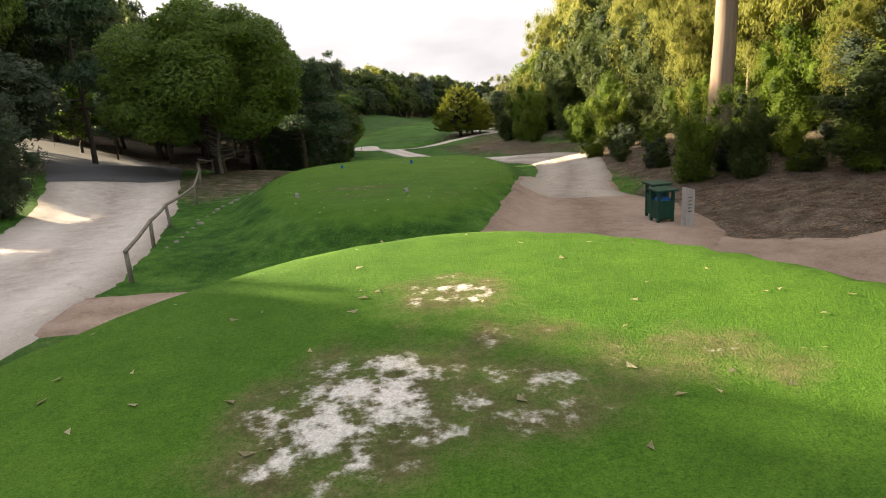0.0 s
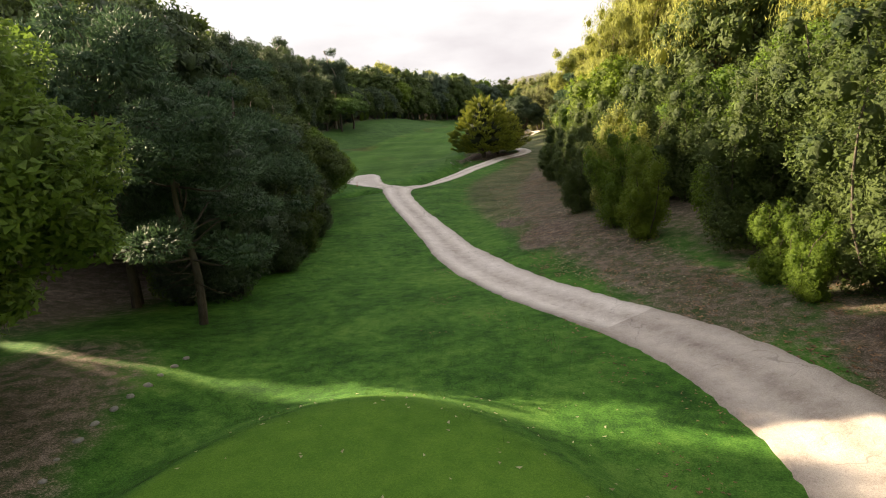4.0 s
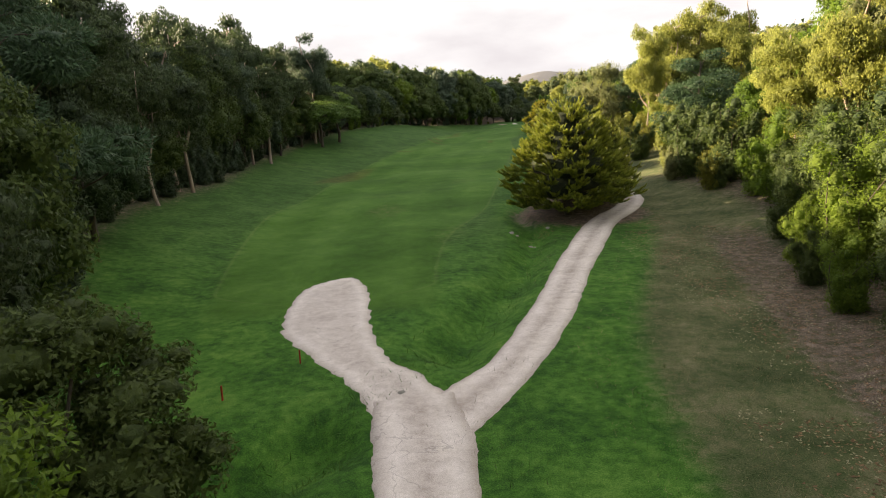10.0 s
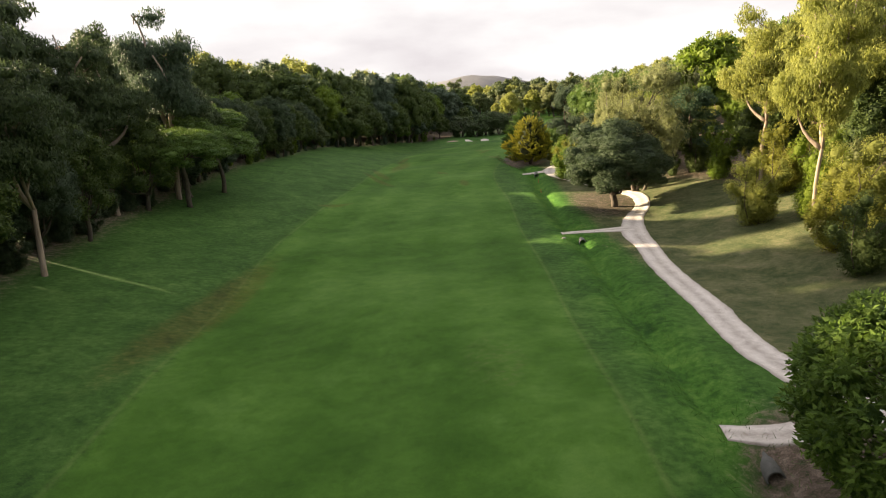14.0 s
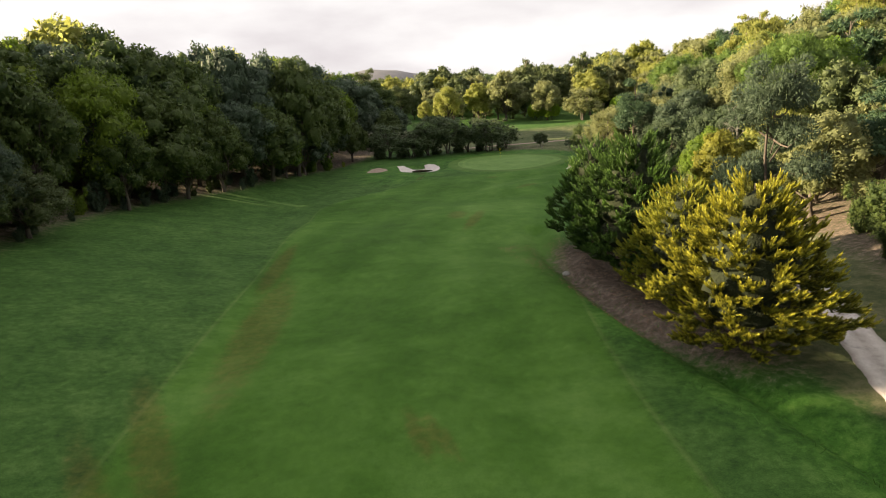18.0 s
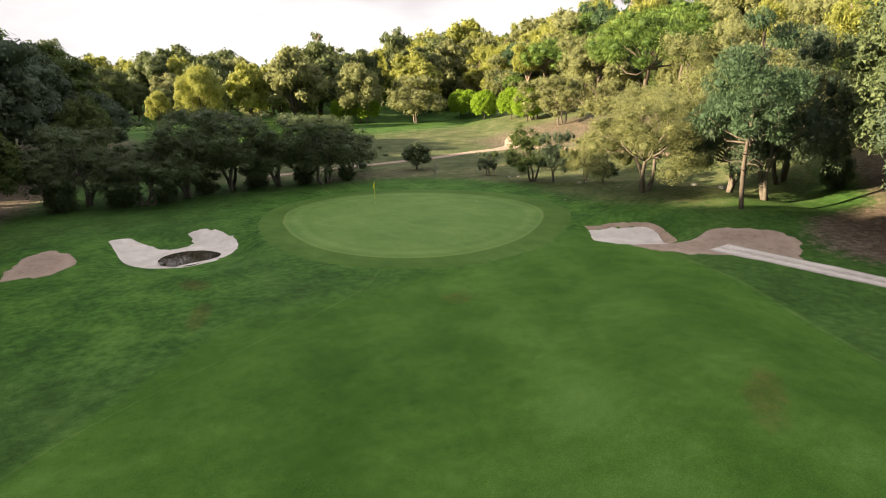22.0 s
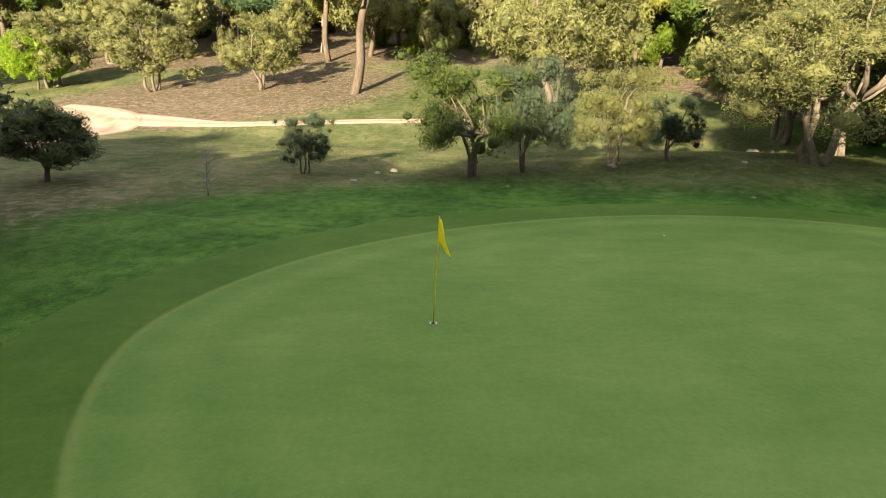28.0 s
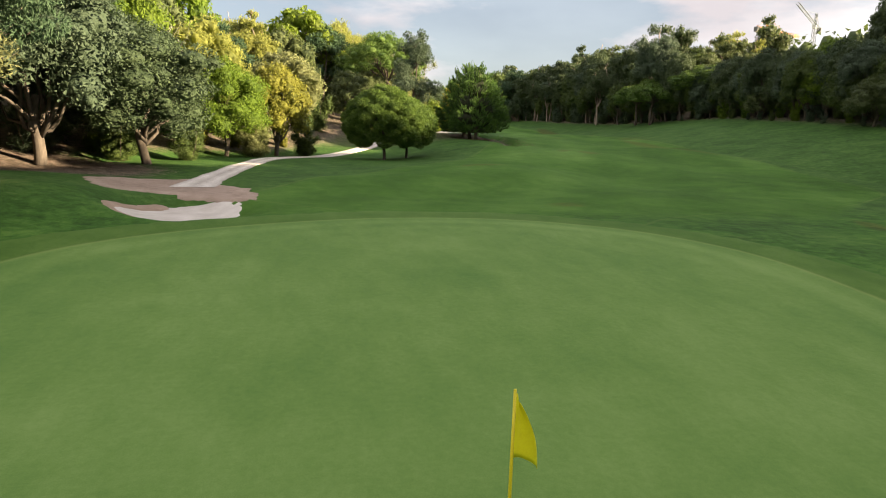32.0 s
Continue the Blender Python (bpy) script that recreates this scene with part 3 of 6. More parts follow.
def plumes(rng, sprays, total, size):
    """Small scale-leaves along upswept sprays of (x, y, z, dx, dy, length, rise, radius): dark at the foot, pale at the
    tip, with shade and sunlight put into the colour.
    """
    c = np.array(sprays, float)
    w = c[:, 5] * c[:, 7]
    i = rng.choice(len(c), total, p=w / w.sum())
    s = rng.random(total) ** .75
    q = c[i]
    ln, rise = q[:, 5], q[:, 6]
    hx, up = ln * s * (1 - .22 * s), ln * rise * s ** 1.5
    base = np.stack([q[:, 0] + q[:, 3] * hx, q[:, 1] + q[:, 4] * hx, q[:, 2] + up], 1)
    tang = np.stack([q[:, 3] * (1 - .44 * s), q[:, 4] * (1 - .44 * s), rise * 1.5 * s ** .5], 1)
    tang /= np.linalg.norm(tang, axis=1, keepdims=True)
    rad = unit(rng, total)
    fat = q[:, 7] * (1.02 - s) ** .8 * rng.random(total) ** .5
    p = base + rad * fat[:, None] * np.array([1, 1, .7])
    ax = tang * .9 + rad * .55 + np.array([0, 0, .25])
    ax /= np.linalg.norm(ax, axis=1, keepdims=True)
    side = np.cross(ax, rad)
    side /= np.linalg.norm(side, axis=1, keepdims=True) + 1e-9
    k = size * (.7 + .7 * rng.random(total))[:, None]
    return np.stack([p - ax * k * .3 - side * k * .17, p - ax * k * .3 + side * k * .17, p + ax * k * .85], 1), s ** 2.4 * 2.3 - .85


def limb(rng, a, b, r0, r1, bend=0.12, k=6):
    a, b = np.array(a, float), np.array(b, float)
    t = np.linspace(0, 1, k)[:, None]
    p = a + (b - a) * t
    off = rng.normal(size=3) * np.linalg.norm(b - a) * bend
    p = p + np.sin(t * math.pi) * off + np.sin(t * 2 * math.pi) * rng.normal(size=3) * np.linalg.norm(b - a) * bend * 0.4
    return [(*q, r0 + (r1 - r0) * float(s)) for q, s in zip(p, t[:, 0])]


# ---- trees ----
def make_tree(kind, seed, leaves, size):
    """The trunk's and the crown's meshes of a tree about 10 m high, its foot at the origin."""
    rng = np.random.default_rng(seed)
    wood, clumps, dead, sprays = [], [], [], []
    bark, leaf, kw, core = M_BARK, L_OAK, {}, 0.6
    if kind == "oak":
        th = rng.uniform(1.6, 2.6)
        wood.append(limb(rng, (0, 0, -0.4), (rng.normal() * .3, rng.normal() * .3, th + 1.5), 0.30, 0.17, .05))
        tilt = rng.uniform(0, 6.28)
        for k in range(26):
            z = 1 - 1.62 * (k + .5) / 26
            a, rr = k * 2.39996 + rng.normal() * .25, math.sqrt(max(0, 1 - z * z)) * rng.uniform(.78, 1.12)
            q = np.array([math.cos(a) * rr * 3.3, math.sin(a) * rr * 3.3, 5.1 + z * 3.5 * rng.uniform(.8, 1.08)])
            q[2] += .5 * math.cos(a - tilt) * rr
            if k % 2:
                wood.append(limb(rng, (0, 0, th * rng.uniform(.6, 1.2)), q * (.9, .9, 1), 0.12, 0.03))
            s = rng.uniform(1.0, 1.75)
            clumps.append((*q, s, s, s * .78))
            for _ in range(3):
                d = unit(rng, 1)[0]
                d[2] = abs(d[2]) if z > -.3 else d[2]
                b = s * rng.uniform(.34, .58)
                clumps.append((*(q + d * s * (.85, .85, .7)), b, b, b * .8))
    elif kind == "gum":
        # a clear pale bole, forking limbs and flattened billows of leaf with sky between them
        leaf, bark = L_GUM, M_PALEBARK
        fork = np.array([rng.normal() * .3, rng.normal() * .3, rng.uniform(2.6, 3.6)])
        wood.append(limb(rng, (0, 0, -0.4), fork, 0.24, 0.16, .04, 7))
        for k in range(5):
            a = k * 1.2566 + rng.normal() * .35
            reach, top = rng.uniform(.8, 2.7), rng.uniform(5.6, 8.4) if k else 8.9
            tip = np.array([math.cos(a) * reach, math.sin(a) * reach, top])
            wood.append(limb(rng, fork, tip, 0.13, 0.05, .09, 7))
            for j in range(7):
                f = rng.uniform(.3, 1)
                b2 = a + rng.normal() * 1.1
                o = fork + (tip - fork) * f
                q = o + np.array([math.cos(b2) * rng.uniform(.5, 1.9), math.sin(b2) * rng.uniform(.5, 1.9), rng.uniform(.0, .9)])
                wood.append(limb(rng, o, q, 0.05, 0.012, .14, 5))
                s = rng.uniform(.72, 1.3)
                clumps.append((*q, s * 1.3, s * 1.3, s * .5))
                for _ in range(4):
                    d = unit(rng, 1)[0]
                    b = s * rng.uniform(.35, .6)
                    clumps.append((*(q + d * s * (1.2, 1.2, .45)), b, b, b * .6))
        kw = dict(aspect=.34, droop=.45, outward=.65, up=.25, shell=.45)
    elif kind == "shrub":
        leaf = L_BUSH
        for k in range(9):
            a = k * 2.4
            q = np.array([math.cos(a) * rng.uniform(.6, 2.6), math.sin(a) * rng.uniform(.6, 2.6), rng.uniform(2.0, 9.2)])
            wood.append(limb(rng, (math.cos(a) * .25, math.sin(a) * .25, -0.3), q, 0.09, 0.02, .08))
            for f in (0.25, 0.45, 0.65, 0.85, 1.0):
                s = rng.uniform(.75, 1.5) * (1.15 - 0.4 * f)
                clumps.append((q[0] * f * 1.25 + rng.normal() * .5, q[1] * f * 1.25 + rng.normal() * .5, max(.5, q[2] * f), s, s, s * 1.2))
        kw = dict(up=.35, along=.35)
    elif kind == "pine":
        leaf = L_PINE
        wood.append(limb(rng, (0, 0, -0.4), (rng.normal() * .5, rng.normal() * .5, 9.2), 0.22, 0.06, .04, 9))
        for k in range(22):
            f = rng.uniform(.38, 1)
            a = k * 2.4 + rng.normal() * .4
            rr = (1.2 - f) * 4.0 + .7
            q = np.array([math.cos(a) * rr, math.sin(a) * rr, 9.2 * f + rng.uniform(-.1, .9)])
            wood.append(limb(rng, (0, 0, 9.0 * f - .4), q, 0.06, 0.015, .1))
            s = rng.uniform(.7, 1.25)
            clumps.append((*q, s * 1.2, s * 1.2, s * .55))
            clumps.append((*(q * (.65, .65, 1) + rng.normal(size=3) * .3), s, s, s * .5))
        for k in range(12):
            a, z = rng.uniform(0, 6.28), rng.uniform(1.5, 5.0)
            dead.append(limb(rng, (0, 0, z), (math.cos(a) * rng.uniform(1, 2.4), math.sin(a) * rng.uniform(1, 2.4), z + rng.normal() * .5), .03, .008, .12))
        kw = dict(aspect=.3, along=.5, up=.5)
    elif kind == "stone_pine":
        leaf = L_STONE
        hub = np.array([rng.normal() * .4, rng.normal() * .4, 5.2])
        wood.append(limb(rng, (0, 0, -0.4), hub, 0.30, 0.2, .05, 7))
        for k in range(34):
            a, e = k * 2.39996, math.sqrt((k + .5) / 34)
            q = np.array([math.cos(a) * 4.6 * e, math.sin(a) * 4.6 * e, 9.3 - 2.6 * e**2 + rng.normal() * .25])
            if k % 2:
                wood.append(limb(rng, hub, q, 0.09, 0.02, .08))
            s = rng.uniform(.8, 1.25)
            clumps.append((*q, s, s, s * .72))
        for k in range(10):
            a = k * .63
            clumps.append((math.cos(a) * 3.9, math.sin(a) * 3.9, rng.uniform(5.6, 6.6), .9, .9, .6))
        kw = dict(aspect=.25, along=.6, up=.5)
    elif kind == "round_pine":
        leaf = L_STONE
        wood.append(limb(rng, (0, 0, -0.4), (.2, .1, 2.6), 0.24, 0.17, .03, 5))
        for k in range(84):
            z = 1 - 2 * (k + .5) / 84
            a, rr = k * 2.39996, math.sqrt(1 - z * z)
            if z < -.72:
                continue
            q = np.array([math.cos(a) * rr * 4.3, math.sin(a) * rr * 4.3, 5.4 + z * 4.0 + rng.normal() * .15])
            if k % 3 == 0:
                wood.append(limb(rng, (.2, .1, 3.0), q, 0.07, 0.015, .06))
            s = rng.uniform(.75, 1.1)
            clumps.append((*q, s, s, s * .9))
        kw = dict(aspect=.5, along=.5, up=.4, shell=.5)
        size *= 1.25
    elif kind in ("cypress", "gold_cypress"):
        leaf = L_CYP if kind == "cypress" else L_GOLDCYP
        wood.append(limb(rng, (0, 0, -0.4), (rng.normal() * .2, 0, 8.6), 0.30, 0.05, .02, 8))
        shape = [(.8, 2.6), (1.6, 4.0), (2.8, 4.9), (4.0, 4.75), (5.4, 4.0), (6.8, 3.2), (7.8, 2.5), (8.6, 1.7), (9.4, .7)]
        many = 300 if leaves > 20000 else 220 if leaves > 6000 else 110
        ph = rng.uniform(0, 6.28, 3)
        for k in range(many):
            f = (k + .5) / many
            a = k * 2.39996 + rng.normal() * .15
            zt = 1.35 + 7.4 * (1 - (1 - f) ** .66)
            rr = float(curve(np.array(zt), shape)) * (1 + .12 * math.sin(3 * a + ph[0] + zt) + .08 * math.sin(5 * a + ph[1] - 2 * zt)) * (rng.uniform(.88, 1.1) if k % 3 else rng.uniform(.62, .84))
            steep = .02 + .62 * (zt / 10) ** 2.0
            r0 = max(0, rr - 1.5)
            foot = np.array([math.cos(a) * r0, math.sin(a) * r0, zt - .45])
            # one bough: a leading plume with side plumes fanning from it
            for j in range(8):
                off = (j - 3.5) * .22 + rng.normal() * .1 if j else 0.0
                t = 0.0 if j == 0 else rng.uniform(.1, .75)
                ln = rng.uniform(1.35, 1.75) if j == 0 else rng.uniform(.6, 1.05)
                rise = steep + rng.uniform(.0, .42)
                sprays.append((foot[0] + math.cos(a) * t * 1.0, foot[1] + math.sin(a) * t * 1.0, foot[2] + t * steep * .9 + rng.normal() * .06, math.cos(a + off), math.sin(a + off), ln, rise, rng.uniform(.15, .25)))
            if k % 3 == 0:
                wood.append(limb(rng, (0, 0, max(1.0, zt * .72)), foot, 0.05, 0.015, .05, 4))
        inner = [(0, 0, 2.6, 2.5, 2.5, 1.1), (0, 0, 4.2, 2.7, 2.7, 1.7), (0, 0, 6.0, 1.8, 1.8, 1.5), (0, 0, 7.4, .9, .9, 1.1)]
    elif kind == "eucalyptus":
        leaf, bark = L_EUC, M_PALEBARK
        top = np.array([rng.normal() * .2, rng.normal() * .2, 8.6])
        wood.append(limb(rng, (0, 0, -0.3), top, 0.23 if seed == 1000 + 5 * 37 + 10 else 0.17, 0.05, .02, 9))
        for k in range(30):
            f = rng.uniform(.36, 1) ** .8
            a = k * 2.4
            q = top * f + np.array([math.cos(a) * rng.uniform(.5, 2.3), math.sin(a) * rng.uniform(.5, 2.3), rng.uniform(.3, 1.2)])
            wood.append(limb(rng, top * f * .92, q, 0.04, 0.012, .14))
            s = rng.uniform(.75, 1.2)
            for j in range(3):
                clumps.append((*(q + rng.normal(size=3) * (.5, .5, .4) - (0, 0, .3 * j)), s * .8, s * .8, s * .75))
        kw, core = dict(aspect=.24, droop=.8, outward=.5, up=0.1, shell=.35), 0.62
    elif kind == "olive":
        leaf, bark = L_OLIVE, M_OLIVEBARK
        for k in range(3):
            a = k * 2.1 + rng.normal() * .3
            f = np.array([math.cos(a) * 1.0, math.sin(a) * 1.0, 3.2])
            wood.append(limb(rng, (math.cos(a) * .15, math.sin(a) * .15, -0.3), f, 0.21, 0.13, .08, 6))
            for j in range(7):
                b2 = a + rng.normal() * .9
                q = np.array([math.cos(b2) * rng.uniform(1.2, 4.4), math.sin(b2) * rng.uniform(1.2, 4.4), rng.uniform(4.0, 8.9)])
                q[2] -= .12 * (q[0] ** 2 + q[1] ** 2) ** .5
                wood.append(limb(rng, f, q, 0.12, 0.02, .12))
                s = rng.uniform(.9, 1.5)
                clumps.append((*q, s * 1.1, s * 1.1, s * .85))
                for _ in range(3):
                    clumps.append((*(q + rng.normal(size=3) * (1, 1, .7)), s * .65, s * .65, s * .55))
        for k in range(14):
            a = k * 2.4 + rng.normal() * .3
            rr = rng.uniform(2.6, 4.3)
            q = np.array([math.cos(a) * rr, math.sin(a) * rr, rng.uniform(2.3, 5.0)])
            clumps.append((*q, 1.15, 1.15, 1.0))
        kw = dict(aspect=.3, outward=.6, up=.2, shell=.45)
    elif kind == "bare":
        bark = M_TWIG
        wood.append(limb(rng, (0, 0, -.3), (.3, .2, 8), .2, .04, .05, 8))
        for k in range(46):
            f = rng.uniform(.2, 1)
            a = rng.uniform(0, 6.28)
            q = np.array([math.cos(a) * rng.uniform(1, 3.4) * (1.2 - f * .6), math.sin(a) * rng.uniform(1, 3.4) * (1.2 - f * .6), 8 * f + rng.uniform(.2, 1.6)])
            wood.append(limb(rng, (.3 * f, .2 * f, 8 * f - .2), q, .04, .008, .12))
            for _ in range(3):
                wood.append(limb(rng, q * (.7, .7, 1), q + rng.normal(size=3) * .8, .012, .004, .1, 4))
    v, f = tube(wood + dead, 6 if leaves > 5000 else 4)
    trunk = mesh_from("trunk", v, f, bark)
    crown = None
    if clumps:
        f = {"oak": .70, "gum": .58, "shrub": .56, "pine": .42, "eucalyptus": .42, "olive": .52}.get(kind, .62) * (.85 if leaves > 20000 else 1)
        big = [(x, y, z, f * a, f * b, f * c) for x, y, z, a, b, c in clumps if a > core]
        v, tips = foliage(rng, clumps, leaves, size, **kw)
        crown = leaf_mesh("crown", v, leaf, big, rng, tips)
    elif sprays:
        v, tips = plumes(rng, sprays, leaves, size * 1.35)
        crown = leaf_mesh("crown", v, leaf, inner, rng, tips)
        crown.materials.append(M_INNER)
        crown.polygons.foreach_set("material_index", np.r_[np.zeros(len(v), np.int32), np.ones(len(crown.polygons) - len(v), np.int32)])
    return trunk, crown


TREE_NAMES = dict(oak="oak_tree", shrub="shrub", pine="pine_tree", stone_pine="stone_pine", round_pine="stone_pine", cypress="cypress_tree", gold_cypress="cypress_tree",
                  eucalyptus="eucalyptus_tree", gum="gum_tree", olive="olive_tree", bare="bare_tree")
TREE_LABELS = dict(
    oak="dark green broadleaf tree with a dense rounded crown",
    shrub="bright green leafy shrub growing up from the ground",
    pine="dark needled pine with bare dead lower branches",
    stone_pine="umbrella-shaped stone pine with a bright green flat crown",
    round_pine="young stone pine with a rounded dense green crown",
    cypress="broad dark green cypress with upswept feathery sprays",
    gold_cypress="broad cypress with golden yellow tips coloured as sunlit on green sprays",
    eucalyptus="tall eucalyptus with pale peeling bark and hanging leaves",
    gum="tall gum tree with forking limbs and an open billowing crown",
    olive="grey-green olive tree with a twisted forked trunk",
    bare="leafless tree with pale grey dead twigs")
# the same round-headed shape grows several kinds of leaf: (name, label)
LEAF_KINDS = {"grey_green_leaves": ("holm_oak", "dusky grey-green evergreen oak with a dense crown"), "eucalyptus_leaves": ("gum_tree", "olive-green gum tree with a billowing sunlit crown"),
              "olive_leaves": ("wild_olive", "pale grey-green wild olive with a soft rounded crown"), "yellowing_leaves": ("yellowing_tree", "broadleaf tree with yellowing leaves"),
              "bright_shrub_leaves": ("leafy_tree", "fresh green broadleaf tree with a rounded crown")}
SHRUB_KINDS = {"oak_leaves": ("evergreen_bush", "dark evergreen bush growing up from the ground"), "grey_green_leaves": ("wattle_bush", "dusky grey-green bush with soft foliage"),
               "holm_oak_leaves": ("holm_oak_bush", "dense dusky oak bush at the wood's edge"), "olive_leaves": ("wild_olive_bush", "pale grey-green wild olive bush"),
               "yellowing_leaves": ("yellowing_bush", "sunlit bush with yellowing leaves"), "eucalyptus_leaves": ("young_eucalyptus", "bushy young eucalyptus with olive-gold leaves"), "gum_leaves": ("gum_sapling", "bushy gum sapling with olive-green leaves")}
protos = {}


def tree(kind, x, y, h, w=None, variant=0, near=False, leaf=None, label=None, group=None, turn=None):
    """Stands a tree of that height and crown width at a place. Trees of one kind and variant share their meshes."""
    key = (kind, variant, int(near))
    w = w or h
    if key not in protos:
        leaves, size = {2: (72000, 0.13), 1: (25000, 0.18), 0: (9500, 0.28), -1: (5200, 0.38)}[int(near)]
        if kind == "shrub":
            leaves = int(leaves * .62)
        if kind == "oak" and near == 2:
            leaves, size = 90000, .145
        if kind in ("pine", "stone_pine", "round_pine", "cypress", "gold_cypress"):
            leaves, size = int(leaves * (1.5 if near == 2 else 1.15)), size * 1.05
        if kind == "eucalyptus":
            leaves, size = int(leaves * .8), size * .9
        protos[key] = make_tree(kind, 1000 + variant * 37 + len(kind), leaves, size)
    z = float(height(x, y)) - 0.05
    turn = (x * 37.0 + y * 53.0) % 360 if turn is None else turn
    m = pose(x, y, z, 0, 0, turn) @ Matrix.Diagonal((w / 10, w / 10, h / 10, 1))
    nm, lab = LEAF_KINDS.get(leaf.name if leaf else "", (TREE_NAMES[kind], TREE_LABELS[kind])) if kind == "oak" else (TREE_NAMES[kind], TREE_LABELS[kind])
    if kind == "shrub" and leaf:
        nm, lab = SHRUB_KINDS.get(leaf.name, (nm, lab))
    ob = root(nm, m, label or lab, {"shrub": "shrub"}.get(kind, "tree"), group or "")
    for nm, me in zip(("trunk", "crown"), protos[key]):
        if me:
            bit = child(nm, me, ob)
            if leaf and nm == "crown":
                bit.material_slots[0].link, bit.material_slots[0].material = "OBJECT", leaf
    return ob


# ---- ground ----
def steps(*bands):
    """Grid lines: (from, to, step) bands."""
    out = []
    for a, b, s in bands:
        out.extend(np.arange(a, b, s))
    return np.array(out + [bands[-1][1]])


LEFT_EDGE = [(-40, -22), (20, -24), (40, -17), (52, -12.5), (66, -12), (75, -13.5), (85, -15.6), (98, -21), (108, -24.5), (118, -30), (132, -33.5), (155, -33.5), (190, -37), (215, -35.5), (250, -31.5), (268, -27), (287, -24.5), (302, -22), (318, -17.5), (335, -7), (358, 5), (378, 18), (400, 30), (600, 60)]
RIGHT_EDGE = [(-40, 13), (10, 12), (24, 10), (45, 9), (57, 8.5), (70, 7.5), (92, 8.5), (110, 12), (128, 17.5), (150, 18), (175, 28), (200, 34), (225, 28), (245, 26), (262, 36), (290, 50), (310, 60), (325, 66), (340, 92), (380, 108), (450, 125), (600, 200)]


def build_ground():
    xs = steps((-2600, -600, 200), (-600, -130, 30), (-130, -45, 4), (-45, -25, 1.5), (-25, -8, 0.5), (-8, 8, 0.4), (8, 30, 0.5), (30, 70, 0.6), (70, 120, 1.5), (120, 260, 5), (260, 600, 40), (600, 2600, 200))
    ys = steps((-2600, -300, 200), (-300, -40, 20), (-40, -6, 2), (-6, 45, 0.4), (45, 150, 0.55), (150, 385, 0.8), (385, 440, 2), (440, 700, 10), (700, 1200, 50), (1200, 4000, 200))
    gx, gy = np.meshgrid(xs, ys)
    gz = height(gx, gy)
    nx, ny = len(xs), len(ys)
    co = np.stack([gx, gy, gz], -1).reshape(-1, 3).astype(np.float32)
    i = np.arange(nx * ny).reshape(ny, nx)
    q = np.stack([i[:-1, :-1], i[:-1, 1:], i[1:, 1:], i[1:, :-1]], -1).reshape(-1, 4)
    me = bpy.data.meshes.new("ground")
    me.vertices.add(len(co))
    me.vertices.foreach_set("co", co.ravel())
    me.loops.add(q.size)
    me.loops.foreach_set("vertex_index", q.ravel().astype(np.int32))
    me.polygons.add(len(q))
    me.polygons.foreach_set("loop_start", np.arange(0, q.size, 4, dtype=np.int32))
    me.update(calc_edges=True)
    me.shade_smooth()
    x, y = gx.ravel(), gy.ravel()
    d = x - curve(y, LINE)
    le, re = curve(y, LEFT_EDGE), curve(y, RIGHT_EDGE)
    cut_r = d - curve(y, [(90, 3), (127, 5), (136, 7.7), (150, 10.4), (164, 12), (179, 13.2), (200, 13.5), (219, 13.2), (240, 11.1), (265, 10.5), (290, 11.5), (307, 12.4), (320, 15), (345, 15)])
    cut_l = d + curve(y, [(90, 8), (110, 10), (140, 13.4), (160, 12.4), (203, 13.6), (250, 13.5), (285, 17), (310, 22), (327, 24), (333, 19), (345, 13)])
    fair = smooth(107, 111, y) * (1 - smooth(334, 344, y)) * smooth(-1.6, 1.6, cut_l) * (1 - smooth(-1.2, 1.2, cut_r))
    cut = np.where(d > 0, cut_r, -cut_l) + 9 * (1 - smooth(108, 114, y)) + 9 * smooth(332, 340, y)
    fair = np.maximum(fair, smooth(400, 412, y) * (1 - smooth(520, 540, y)) * (1 - smooth(10, 14, np.abs(d + 8))))
    close = .8 * np.maximum(mound(x, y, 0.3, 0.0, 6.0, 9.6, 0, .12), mound(x, y, -2.2, 27.4, 5.2, 11.6, .06, .2))
    woods = np.maximum(1 - smooth(-5, 3, x - le), smooth(-3, 4, x - re)) * smooth(-46, -30, x - le) * (1 - smooth(36, 60, x - re)) * (1 - smooth(430, 470, y))
    dry = woods * .8
    dry = np.maximum(dry, .75 * smooth(-1, 2, x - curve(y, [(40, 6), (60, 2.5), (80, 0), (100, 1), (125, 9), (150, 14), (400, 60)])) * smooth(45, 60, y) * (1 - smooth(150, 165, y)))
    dry = np.maximum(dry, .8 * smooth(-1, 2, x - curve(y, [(140, 7), (170, 10), (196, 13), (213, 15), (240, 19), (255, 21), (270, 24)])) * smooth(140, 150, y) * (1 - smooth(268, 290, y)))
    dry = np.maximum(dry, .66 * smooth(0, 5, x - curve(y, [(330, 60), (345, 61), (358, 59), (368, 55), (376, 48), (390, 30), (400, 30)])) * smooth(325, 340, y) * (1 - smooth(10, 30, y - 400)))
    dry = np.maximum(dry, .6 * mound(x, y, 62, 345, 5, 12, -.1, .5))
    bare = woods * .62
    bare = np.maximum(bare, .60 * (1 - smooth(1.0, 3.6, np.abs(x - curve(y, [(38, 9), (50, 7), (60, 6), (75, 6.2), (90, 8), (125, 15)])))) * smooth(36, 44, y) * (1 - smooth(118, 130, y)))
    bare = np.maximum(bare, .8 * mound(x, y, 6, 135, 6, 8, .3, .35))
    bare = np.maximum(bare, .75 * mound(x, y, 21.5, 268, 4, 15, -.08, .35))
